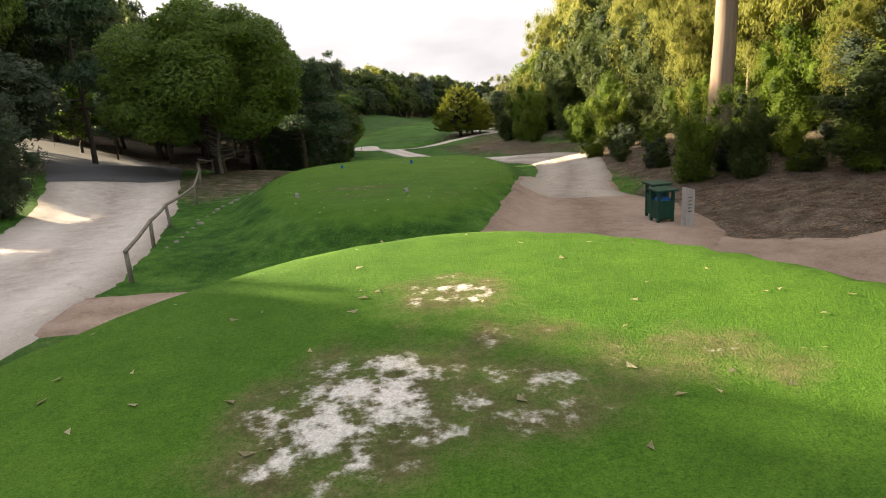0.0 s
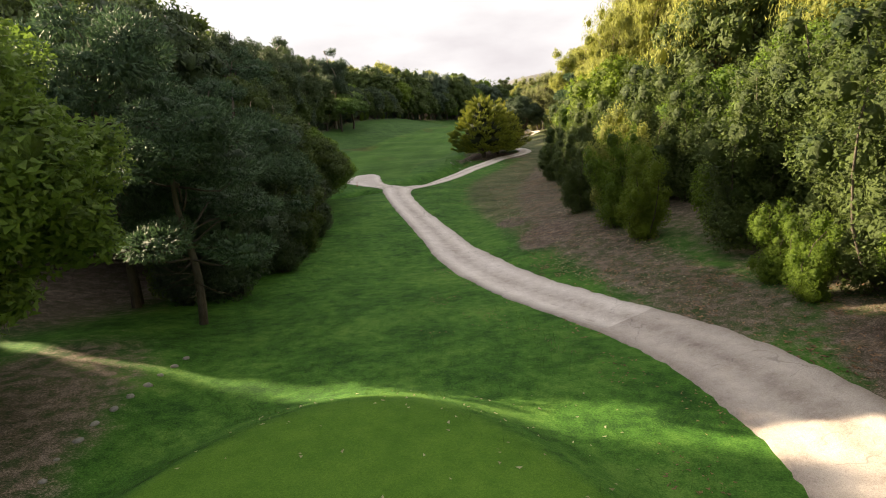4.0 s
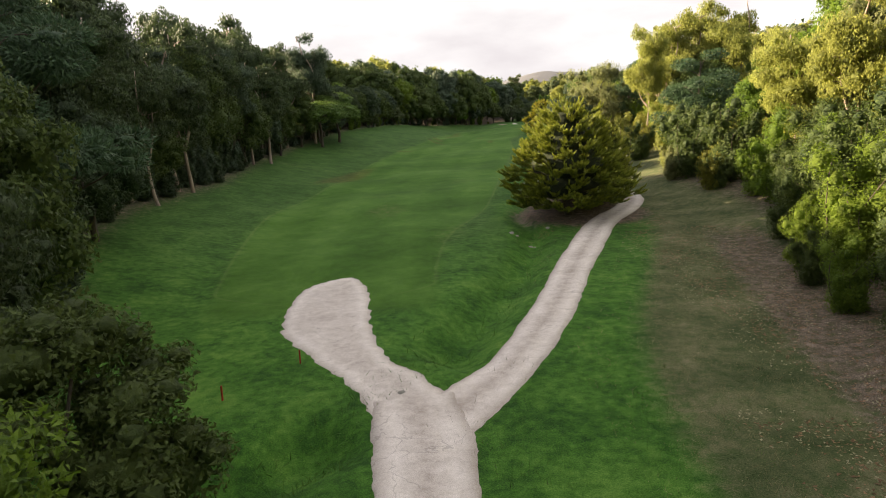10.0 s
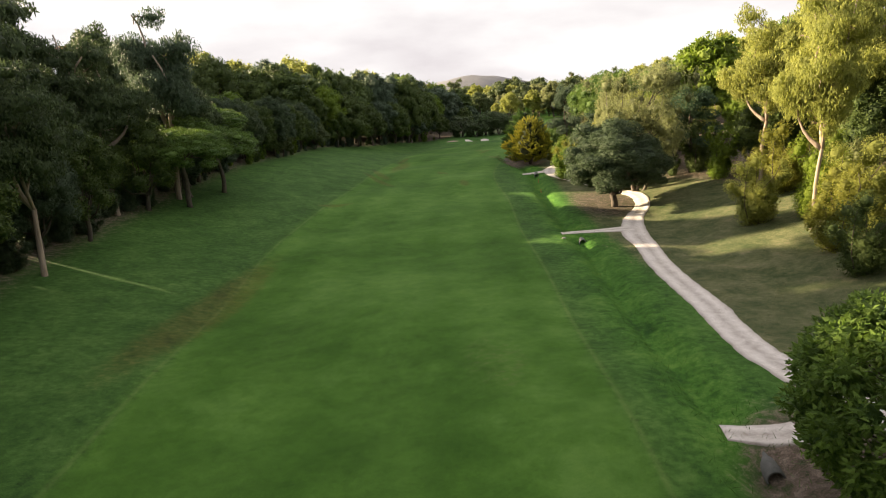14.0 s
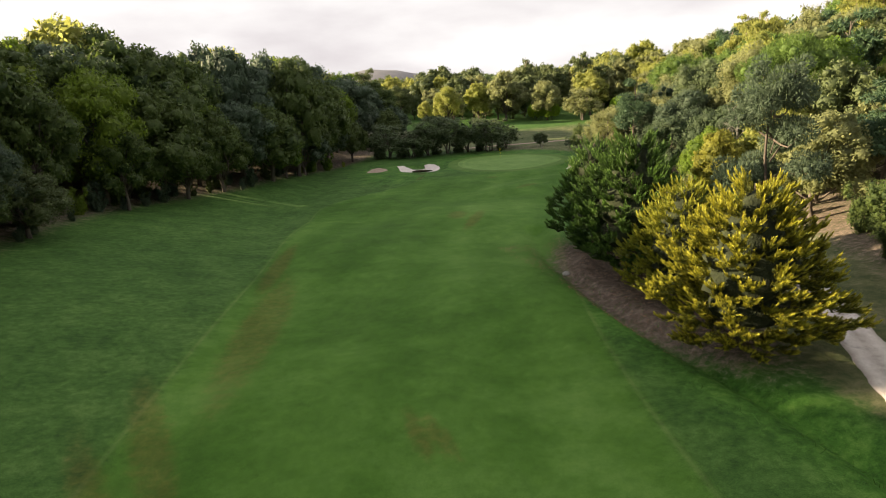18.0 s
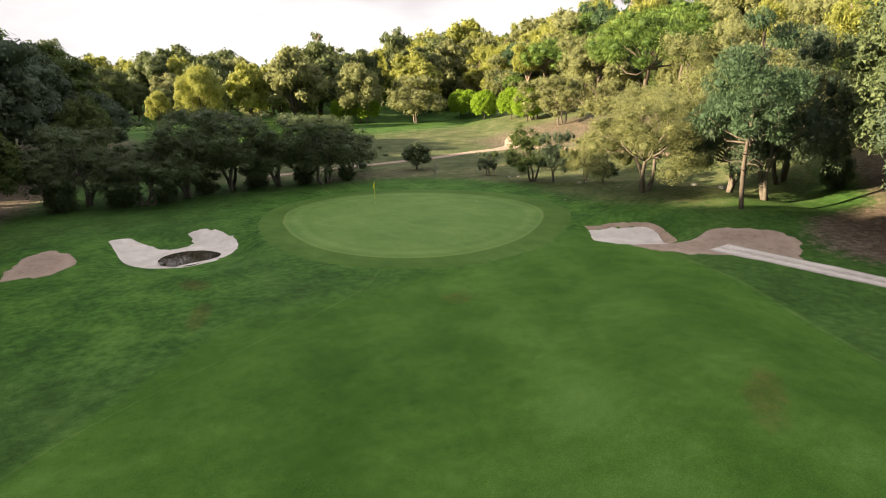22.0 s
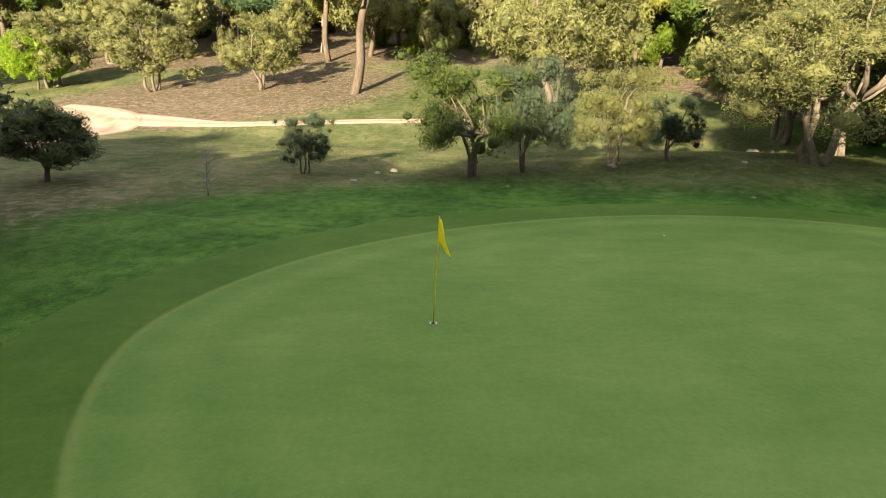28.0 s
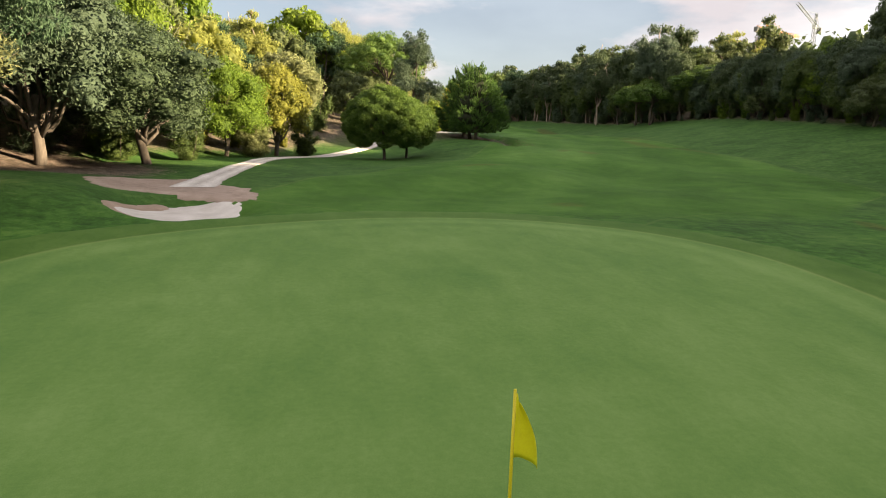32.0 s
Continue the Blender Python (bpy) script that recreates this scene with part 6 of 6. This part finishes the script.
def flag_cloth():
    vs, fs, n, m = [], [], 12, 12
    for i in range(n + 1):
        for j in range(m + 1):
            u, v = i / n, j / m
            # a pennant whose fly sags: narrow at the top, its lower corner hanging below the hem
            reach = .37 * u * (.10 + .90 * v ** .8)
            vs.append((-reach, .03 * math.sin(u * 6 + v * 4) * u, 2.19 - .50 * v - .24 * u ** 1.5 * (.25 + v * .75)))
    k = m + 1
    for i in range(n):
        for j in range(m):
            fs.append((i * k + j, (i + 1) * k + j, (i + 1) * k + j + 1, i * k + j + 1))
    ob = child("flag", mesh_from("flag", vs, fs, M_FLAG), flag, "drooping yellow cloth")
    s = ob.modifiers.new("thick", "SOLIDIFY")
    s.thickness = 0.004


flag_cloth()
bm = bmesh.new()
bmesh.ops.create_circle(bm, segments=24, radius=.054)
bmesh.ops.create_circle(bm, segments=24, radius=.075)
bmesh.ops.bridge_loops(bm, edges=bm.edges[:])
bmesh.ops.translate(bm, vec=(0, 0, .012), verts=bm.verts)
part("cup_rim", bm, M_WHITE, flag, "white rim of the hole")
pipe("cup", flag, M_DARKHOLE, [(0, 0, -.1, .054), (0, 0, .008, .054)], 20)


def ball(x, y, r=.0215):
    bm = bmesh.new()
    bmesh.ops.create_icosphere(bm, subdivisions=2, radius=r)
    me = bpy.data.meshes.new("golf_ball")
    bm.to_mesh(me)
    bm.free()
    me.materials.append(M_WHITE)
    me.shade_smooth()
    ob = new("golf_ball", me)
    ob.location = (x, y, on_ground(x, y, .04 + r))
    tagged(ob, "small white ball lying on the green", "ball")


ball(51.5, 352.8)


# ---- litter bins and marker post ----
def litter_bin(x, y, turn, h):
    b = root("litter_bin", pose(x, y, on_ground(x, y, .02), 0, 0, turn), "dark green slatted wooden litter bin with a flat roof", "litter bin", "bins by the tee")
    w = .20
    for sx in (-1, 1):
        for sy in (-1, 1):
            boxed("corner_post", b, M_GREENWOOD, (sx * w - .035, sy * w - .035, 0, sx * w + .035, sy * w + .035, h - .05))
    for k in range(5):
        a = -w + .06 + k * (2 * w - .12) / 4
        for s in (-1, 1):
            boxed("slat", b, M_GREENWOOD, (a - .045, s * (w + .01) - .012, .14, a + .045, s * (w + .01) + .012, h - .3), .003)
            boxed("slat", b, M_GREENWOOD, (s * (w + .01) - .012, a - .045, .14, s * (w + .01) + .012, a + .045, h - .3), .003)
    boxed("floor_board", b, M_GREENWOOD, (-w, -w, .12, w, w, .14), .003)
    boxed("liner", b, M_BLUE, (-w + .04, -w + .04, .145, w - .04, w - .04, h - .22), .02, "blue liner showing under the roof")
    boxed("roof", b, M_GREENWOOD, (-w - .1, -w - .1, h - .05, w + .1, w + .1, h), .01)
    return b


litter_bin(5.85, 16.5, 8, .92)
litter_bin(5.95, 17.2, 8, 1.0)
post = root("marker_post", pose(6.25, 15.75, on_ground(6.25, 15.75), 0, 0, 14), "pale weathered post with a slanted top", "post")
bm = box(bmesh.new(), -.13, -.1, -.1, .13, .1, 1.06, .012)
for v in bm.verts:
    if v.co.z > .9:
        v.co.z -= .08 * (v.co.x + .13) / .26
part("post_body", bm, M_POST, post)
for k in range(5):
    boxed("mark", post, M_CONC, (-.07, -.104, .42 + k * .09, .05 - .02 * (k % 2), -.099, .45 + k * .09), 0, "faded dark bar")


# ---- fence ----
FENCE = [(-7.5, 14.3), (-8.5, 17.8), (-9.4, 21.2), (-10.5, 26.5), (-12.2, 31.8), (-13.5, 35.2), (-14.6, 40.5), (-17.0, 44.5)]
fence = root("rail_fence", pose(*FENCE[0], on_ground(*FENCE[0])), "low weathered round-rail wooden fence beside a lane", "fence")
f0 = Vector((*FENCE[0], on_ground(*FENCE[0])))
tops = []
for k, (x, y) in enumerate(FENCE):
    p = Vector((x, y, on_ground(x, y))) - f0
    lean = .05 * math.sin(k * 2.1)
    pipe("fence_post", fence, M_RAIL, [(p.x, p.y, p.z - .2, .062), (p.x + lean * .5, p.y, p.z + .4, .058), (p.x + lean, p.y, p.z + .74, .055)], 9)
    tops.append((p.x + lean, p.y, p.z + .78))
for a, b in zip(tops[:-1], tops[1:]):
    v = Vector(b) - Vector(a)
    pts = [(a[0] + v.x * t, a[1] + v.y * t, a[2] + v.z * t - .035 * math.sin(t * math.pi), .05) for t in (-.02, .25, .5, .75, 1.02)]
    pipe("rail", fence, M_RAIL, pts, 9)


# ---- tee markers, stakes, stones ----
def tee_marker(x, y, material, label, group):
    m = root("tee_marker", pose(x, y, on_ground(x, y, .0), 0, 0, x * 40), label, "tee marker", group)
    bm = box(bmesh.new(), -.055, -.055, -.02, .055, .055, .15, .012)
    for v in bm.verts:
        if v.co.z > .1:
            v.co.z += v.co.x * .5
    part("block", bm, material, m)
    boxed("cap", m, M_BLACK if material is M_POST else M_WHITE, (-.03, -.056, .05, .03, -.054, .09), 0)


for x, y in ((-4.75, 20.4), (-1.15, 19.9)):
    tee_marker(x, y, M_POST, "small pale wooden tee marker on the grass", "pale tee markers")
for x, y in ((-4.75, 30.4), (-1.4, 30.1)):
    tee_marker(x, y, M_BLUE, "small blue tee marker on the grass", "blue tee markers")
for x, y in ((-12.6, 102.4), (-14.8, 99.0), (14.6, 226.0), (17.0, 236.5)):
    st = root("hazard_stake", pose(x, y, on_ground(x, y), 3, 2, x * 20), "short red hazard stake beside the ditch", "stake", "red stakes by the ditch")
    boxed("stake_body", st, M_RED, (-.03, -.03, -.2, .03, .03, .62), .006)


def stone_mesh(seed, flat=.6):
    bm = bmesh.new()
    bmesh.ops.create_icosphere(bm, subdivisions=2, radius=1)
    for v in bm.verts:
        d = 1 + .28 * noise.noise(v.co * 1.3 + Vector((seed * 3.1, 0, 0))) + .12 * noise.noise(v.co * 3.1 + Vector((0, seed, 0)))
        v.co = Vector((v.co.x * d * 1.25, v.co.y * d, v.co.z * d * flat))
    me = bpy.data.meshes.new("stone")
    bm.to_mesh(me)
    bm.free()
    me.materials.append(M_STONE)
    me.shade_smooth()
    return me


STONES = [stone_mesh(k) for k in range(4)]


def stone(x, y, s, label, group):
    ob = new("stone", STONES[int(abs(x * 7 + y * 3)) % 4])
    ob.matrix_basis = pose(x, y, on_ground(x, y, s * .12), 0, 0, (x * 91 + y * 37) % 360) @ Matrix.Diagonal((s, s, s, 1))
    tagged(ob, label, "stone", group)


r = np.random.default_rng(31)
for k in range(34):
    y = 17.5 + k * .78
    stone(-8.75 + r.normal() * .12 + float(curve(np.array(y), [(17, .9), (22, 0), (30, -.1), (46, -.4)])), y, r.uniform(.05, .12), "half-buried grey stone edging the tee bank", "stones edging the tee")
for x, y, s in ((63.2, 350.6, .22), (63.8, 350.2, .16), (64.4, 361.7, .16), (65.1, 360.9, .2), (62.0, 362.7, .16), (61.8, 344.9, .14), (70.5, 339.5, .4), (68.0, 341.0, .3), (57.0, 347.0, .08), (60.5, 356.0, .09)):
    stone(x, y, s, "pale stone lying in rough grass", "stones by the green")
for x, y, s in ((-1.0, 126.9, .2), (-.6, 126.5, .14), (.3, 125.1, .16), (.6, 124.8, .12), (-7.9, 98.7, .16), (2.2, 128.6, .2), (19.5, 275.5, .35), (9.0, 196.0, .2)):
    stone(x, y, s, "pale stone in the bank of the ditch", "stones by the ditch")


# ---- culverts ----
for x, y, turn in ((4.0, 153.4, -12), (10.9, 195.8, -10), (18.0, 241.9, -12)):
    c = root("culvert_pipe", pose(x, y, on_ground(x, y, .12), 0, 0, turn), "round concrete culvert pipe under the path spur", "pipe", "culverts in the ditch")
    bm = bmesh.new()
    ring = lambda ra, yy: [bm.verts.new((ra * math.cos(a), yy, ra * math.sin(a))) for a in np.linspace(0, 2 * math.pi, 21)[:-1]]
    a, b, d, e = ring(.36, 2.2), ring(.36, -.35), ring(.28, -.35), ring(.28, 2.2)
    for p, q in ((a, b), (b, d), (d, e)):
        for k in range(20):
            bm.faces.new((p[k], p[(k + 1) % 20], q[(k + 1) % 20], q[k]))
    part("pipe_wall", bm, M_CONC, c, smooth_it=True)
    # black disc across the bore paints its inner shade
    bm = bmesh.new()
    bmesh.ops.create_circle(bm, cap_ends=True, segments=20, radius=.28)
    bmesh.ops.rotate(bm, cent=(0, 0, 0), matrix=Matrix.Rotation(math.pi / 2, 3, "X"), verts=bm.verts)
    bmesh.ops.translate(bm, vec=(0, 1.9, 0), verts=bm.verts)
    part("pipe_dark", bm, M_DARKHOLE, c)


# ---- puddle and sandy divots ----
puddle = patch("puddle", [(24.3, 354.8), (24.8, 356.6), (26.6, 357.1), (28.2, 356.0), (28.5, 354.7), (27.2, 353.8), (25.7, 353.5)], M_WATER, "still brown puddle lying in a bunker", "puddle", lift=.10, ragged=.15, kind="", sink=lambda e: 0 * e)
for v in puddle.data.vertices:
    v.co.z = on_ground(26.4, 355.3, .14)


# ---- houses on the ridge, far building and cranes ----
def house(x, y, z, w, d, h, turn, label):
    """A plastered two-storey house with a hipped tile roof."""
    ho = root("house", pose(x, y, z, 0, 0, turn), label, "house", "houses on the ridge")
    boxed("wall", ho, M_PLASTER, (-w / 2, -d / 2, -3, w / 2, d / 2, h), .05)
    bm = bmesh.new()
    lo = [bm.verts.new((sx * (w / 2 + .6), sy * (d / 2 + .6), h)) for sx, sy in ((-1, -1), (1, -1), (1, 1), (-1, 1))]
    up = [bm.verts.new((-w * .25, 0, h + d * .22)), bm.verts.new((w * .25, 0, h + d * .22))]
    for f in ((lo[0], lo[1], up[1], up[0]), (lo[1], lo[2], up[1]), (lo[2], lo[3], up[0], up[1]), (lo[3], lo[0], up[0]), (lo[3], lo[2], lo[1], lo[0])):
        bm.faces.new(f)
    part("roof", bm, M_TILEROOF, ho, "faded clay tile roof")
    boxed("chimney", ho, M_PLASTER, (w * .12, -.5, h + .5, w * .12 + .9, .5, h + d * .22 + 1.2), .03)
    for lvl in range(2):
        for k in range(4):
            a = -w / 2 + w * (k + .5) / 4
            win = boxed("window", ho, M_PLASTER, (a - .75, -d / 2 - .06, .8 + lvl * 3, a + .75, -d / 2 - .01, 2.5 + lvl * 3), .02)
            boxed("pane", win, M_GLASSY, (a - .62, -d / 2 - .08, .92 + lvl * 3, a + .62, -d / 2 - .062, 2.38 + lvl * 3), 0)
    return ho


house(-172, 604, 21.0, 20, 12, 7.0, -20, "white plastered villa with a clay tile roof")
house(-118, 560, 4.0, 16, 11, 6.0, 15, "pale plastered villa behind trees")
house(-200, 580, 22.0, 15, 11, 6.5, 30, "white plastered villa with a clay tile roof")


def crane(x, y, z, h, jib, turn, material, label):
    """A tower crane: a lattice mast, a jib with its counter-jib, a cab."""
    c = root("tower_crane", pose(x, y, z, 0, 0, turn), label, "crane", "cranes over the building site")

    def lattice(name, a, b, half, bays, lab=""):
        a, b = Vector(a), Vector(b)
        ax = (b - a).normalized()
        u = ax.orthogonal().normalized()
        w = ax.cross(u)
        rods, cs = [], [(1, 1), (1, -1), (-1, -1), (-1, 1)]
        for s, t in cs:
            rods.append([(*(a + (u * s + w * t) * half), .16), (*(b + (u * s + w * t) * half), .16)])
        for k in range(bays):
            p, q = a.lerp(b, k / bays), a.lerp(b, (k + 1) / bays)
            for (s, t), (s2, t2) in zip(cs, cs[1:] + cs[:1]):
                rods.append([(*(p + (u * s + w * t) * half), .09), (*(q + (u * s2 + w * t2) * half), .09)])
        v, f = tube(rods, 4)
        child(name, mesh_from(name, v, f, material), c, lab)

    lattice("mast", (0, 0, 0), (0, 0, h), .9, 16)
    lattice("jib", (0, 0, h), (jib, 0, h + 1.5), .7, 18)
    lattice("counter_jib", (0, 0, h), (-jib * .28, 0, h + .4), .7, 5)
    lattice("tower_top", (0, 0, h), (0, 0, h + 7), .5, 4)
    pipe("tie_cable", c, material, [(0, 0, h + 7, .1), (jib * .62, 0, h + 1.6, .1)], 4)
    pipe("tie_cable", c, material, [(0, 0, h + 7, .1), (-jib * .26, 0, h + .9, .1)], 4)
    boxed("counterweight", c, M_CONC, (-jib * .28 - 1, -1.2, h - 2.2, -jib * .28 + 2.4, 1.2, h + .6), .05)
    boxed("cab", c, M_WHITE, (.6, -1.2, h - 2.6, 2.6, .9, h - .4), .05)


def site_building(x, y, z, turn):
    s = root("apartment_building", pose(x, y, z, 0, 0, turn), "unfinished pale concrete apartment building above trees", "building")
    for k in range(4):
        boxed("floor_slab", s, M_PLASTER, (-34, -9, k * 3.4 - .35, 34 - k * 3, 9, k * 3.4), .03)
        for j in range(12):
            a = -33 + j * (65 - k * 3) / 11
            boxed("wall_panel", s, M_PLASTER, (a, -8.6, k * 3.4 + .004, a + 2.6, -8.3, k * 3.4 + 3.04), .02)
            boxed("pane", s, M_GLASSY, (a + 2.6, -8.5, k * 3.4 + .3, a + 5.0, -8.42, k * 3.4 + 2.8), 0)
    boxed("roof_slab", s, M_PLASTER, (-34, -9, 13.25, 24, 9, 13.6), .03)
    for a in (-30, -24, -10, 6):
        boxed("roof_hut", s, M_CONC, (a, -3, 13.6, a + 2.5, 1, 16), .03)


_e = Vector((46.4, 363.8, -19.8))
_b = _e + 460 * Vector((-0.625, -0.770, 0.0))
site_building(_b.x, _b.y, -19.8 + 460 * .106 - 4, 39)
_b = _e + 450 * Vector((-0.604, -0.784, 0.0))
crane(_b.x, _b.y, 15, 450 * .168 - 35, 42, 205, M_CRANEO, "orange tower crane with a long lattice jib")
_b = _e + 480 * Vector((-0.648, -0.748, 0.0))
crane(_b.x, _b.y, 15, 480 * .172 - 35, 60, 40, M_CRANEG, "grey tower crane with a long lattice jib")


# ---- grass tufts and fallen leaves ----
def strewn(name, label, category, material, count, boxes, size, seed, blades=True, keep=None):
    """Blades of grass or fallen leaves, joined: nobody could count them."""
    r = np.random.default_rng(seed)
    area = np.array([(x1 - x0) * (y1 - y0) for x0, y0, x1, y1 in boxes])
    which = r.choice(len(boxes), count, p=area / area.sum())
    bx = np.array(boxes)[which]
    x, y = bx[:, 0] + (bx[:, 2] - bx[:, 0]) * r.random(count), bx[:, 1] + (bx[:, 3] - bx[:, 1]) * r.random(count)
    if keep is not None:
        m = r.random(count) < keep(x, y)
        x, y = x[m], y[m]
    k = len(x)
    p = np.stack([x, y, height(x, y)], 1)
    s = size * (.5 + r.random(k))[:, None]
    a = r.uniform(0, 6.28, k)
    side = np.stack([np.cos(a), np.sin(a), 0 * a], 1)
    if blades:
        lean = np.stack([r.normal(size=k) * .8, r.normal(size=k) * .8, np.ones(k)], 1)
        v = np.stack([p - side * s * .055, p + side * s * .055, p + lean * s], 1)
    else:
        p[:, 2] += .012
        up = np.stack([-np.sin(a), np.cos(a), r.uniform(-.25, .25, k)], 1)
        v = np.stack([p - side * s * .5, p + side * s * .5 + (0, 0, .01), p + up * s * .45], 1)
    tagged(new(name, leaf_mesh(name, v, material)), label, category, kind="stuff")


PATHS = [[(-1.5, 11.6), (2.5, 13.6), (4.6, 20), (5.6, 27), (6.8, 36), (5.8, 43), (1.5, 52.6), (-1.7, 65), (-5.2, 82), (-7, 96)], [(-7, 95.5), (-1.5, 106), (7.4, 130), (12.4, 141), (10, 158)], [(-9.6, 4), (-11, 17), (-16.5, 32)]]


def off_paths(x, y):
    return (np.minimum.reduce([dist_line(x, y, p) - w for p, w in zip(PATHS, (2.1, 2.1, 3.6))]) > 0).astype(float) * (1 - mound(x, y, 8, 6, 8, 14, 0, .1)) * (1 - mound(x, y, 4, 16, 3.6, 6, 0, .1)) * (1 - mound(x, y, -12.5, 109, 3.2, 9, .3, .1))


def rough_only(x, y):
    on_tee = np.maximum(mound(x, y, .3, 0, 5.4, 9.2, 0, .1), mound(x, y, -2.2, 27.4, 4.6, 10.8, .06, .1))
    wet = np.exp(-(dist_line(x, y, DITCH) / 2.2) ** 2)
    return off_paths(x, y) * (1 - on_tee) * np.clip(.35 + wet + .6 * np.sin(x * 1.7 + np.sin(y * 1.1) * 2) * np.sin(y * 1.3), 0, 1)


strewn("grass_tufts", "longer green grass on banks beside the path", "grass", L_BLADE, 150000, [(-9, 9.5, 8, 45), (-12, 45, 4, 75), (-16, 75, 3, 104)], .085, 3, True, rough_only)
BANK = [(4.4, 45), (2.0, 55), (.4, 62), (-.6, 70), (-2.4, 80), (-4.0, 90), (-4.6, 97), (-2.4, 101)]
strewn("bank_scrub", "dark tufted scrub along the path's edge", "grass", L_SCRUB, 26000, [(-8, 44, 8, 103)], .15, 13, True, lambda x, y: np.exp(-(dist_line(x + .9, y, BANK) / .9) ** 2) * np.clip(.25 + np.sin(y * .7 + x) * np.sin(y * .31), 0, 1))
strewn("ditch_grass", "lush grass along a ditch", "grass", L_BLADE, 46000, [(-24, 88, 6, 132), (-2, 132, 10, 180), (7, 180, 20, 285)], .22, 4, True, lambda x, y: np.exp(-(dist_line(x, y, DITCH) / 1.8) ** 2) * off_paths(x, y))
strewn("dry_grass", "dry straw-coloured grass tufts on the bank", "grass", L_STRAW, 60000, [(2, 42, 9, 100), (-1, 78, 16, 128), (60, 336, 76, 372), (11, 160, 28, 205)], .10, 5, True, lambda x, y: off_paths(x, y) * np.clip(.5 + np.sin(x * 2.1) * np.sin(y * 1.7), 0, 1))
strewn("leaf_litter", "brown fallen leaves and bark on bare earth", "leaf litter", M_LITTER, 42000, [(6.5, 10, 18, 30), (6.5, 30, 13, 48), (3, 44, 9, 95), (7, 85, 16, 125), (1, 126, 12, 144), (17, 258, 26, 285)], .13, 6, False, lambda x, y: np.clip(.6 + .6 * np.sin(x * 1.3) * np.sin(y * .9), 0, 1))
strewn("bark_chips", "pale bark chips and dead leaves on the bare bank", "leaf litter", M_CHIP, 14000, [(3, 45, 9, 96), (6, 85, 15, 124), (7, 14, 16, 24)], .10, 11, False, lambda x, y: off_paths(x, y) * np.clip(.5 + .7 * np.sin(x * 1.1 + 1) * np.sin(y * .7), 0, 1))
strewn("scattered_leaves", "pale fallen leaves scattered over short grass", "leaf litter", M_CHIP, 420, [(-5, 2, 4, 9.5), (-6, 17, 3, 40)], .09, 7, False)
strewn("green_leaves", "scattered debris on a pale path", "leaf litter", M_LITTER, 9000, [(0, 10.5, 9, 24), (3, 24, 9, 44), (8, 5, 14, 14), (-2, 45, 4, 60)], .075, 9, False, lambda x, y: np.clip(.15 + np.sin(x * 1.9 + 1) * np.sin(y * 1.1) + .5 * smooth(5, 9, x), 0, 1))
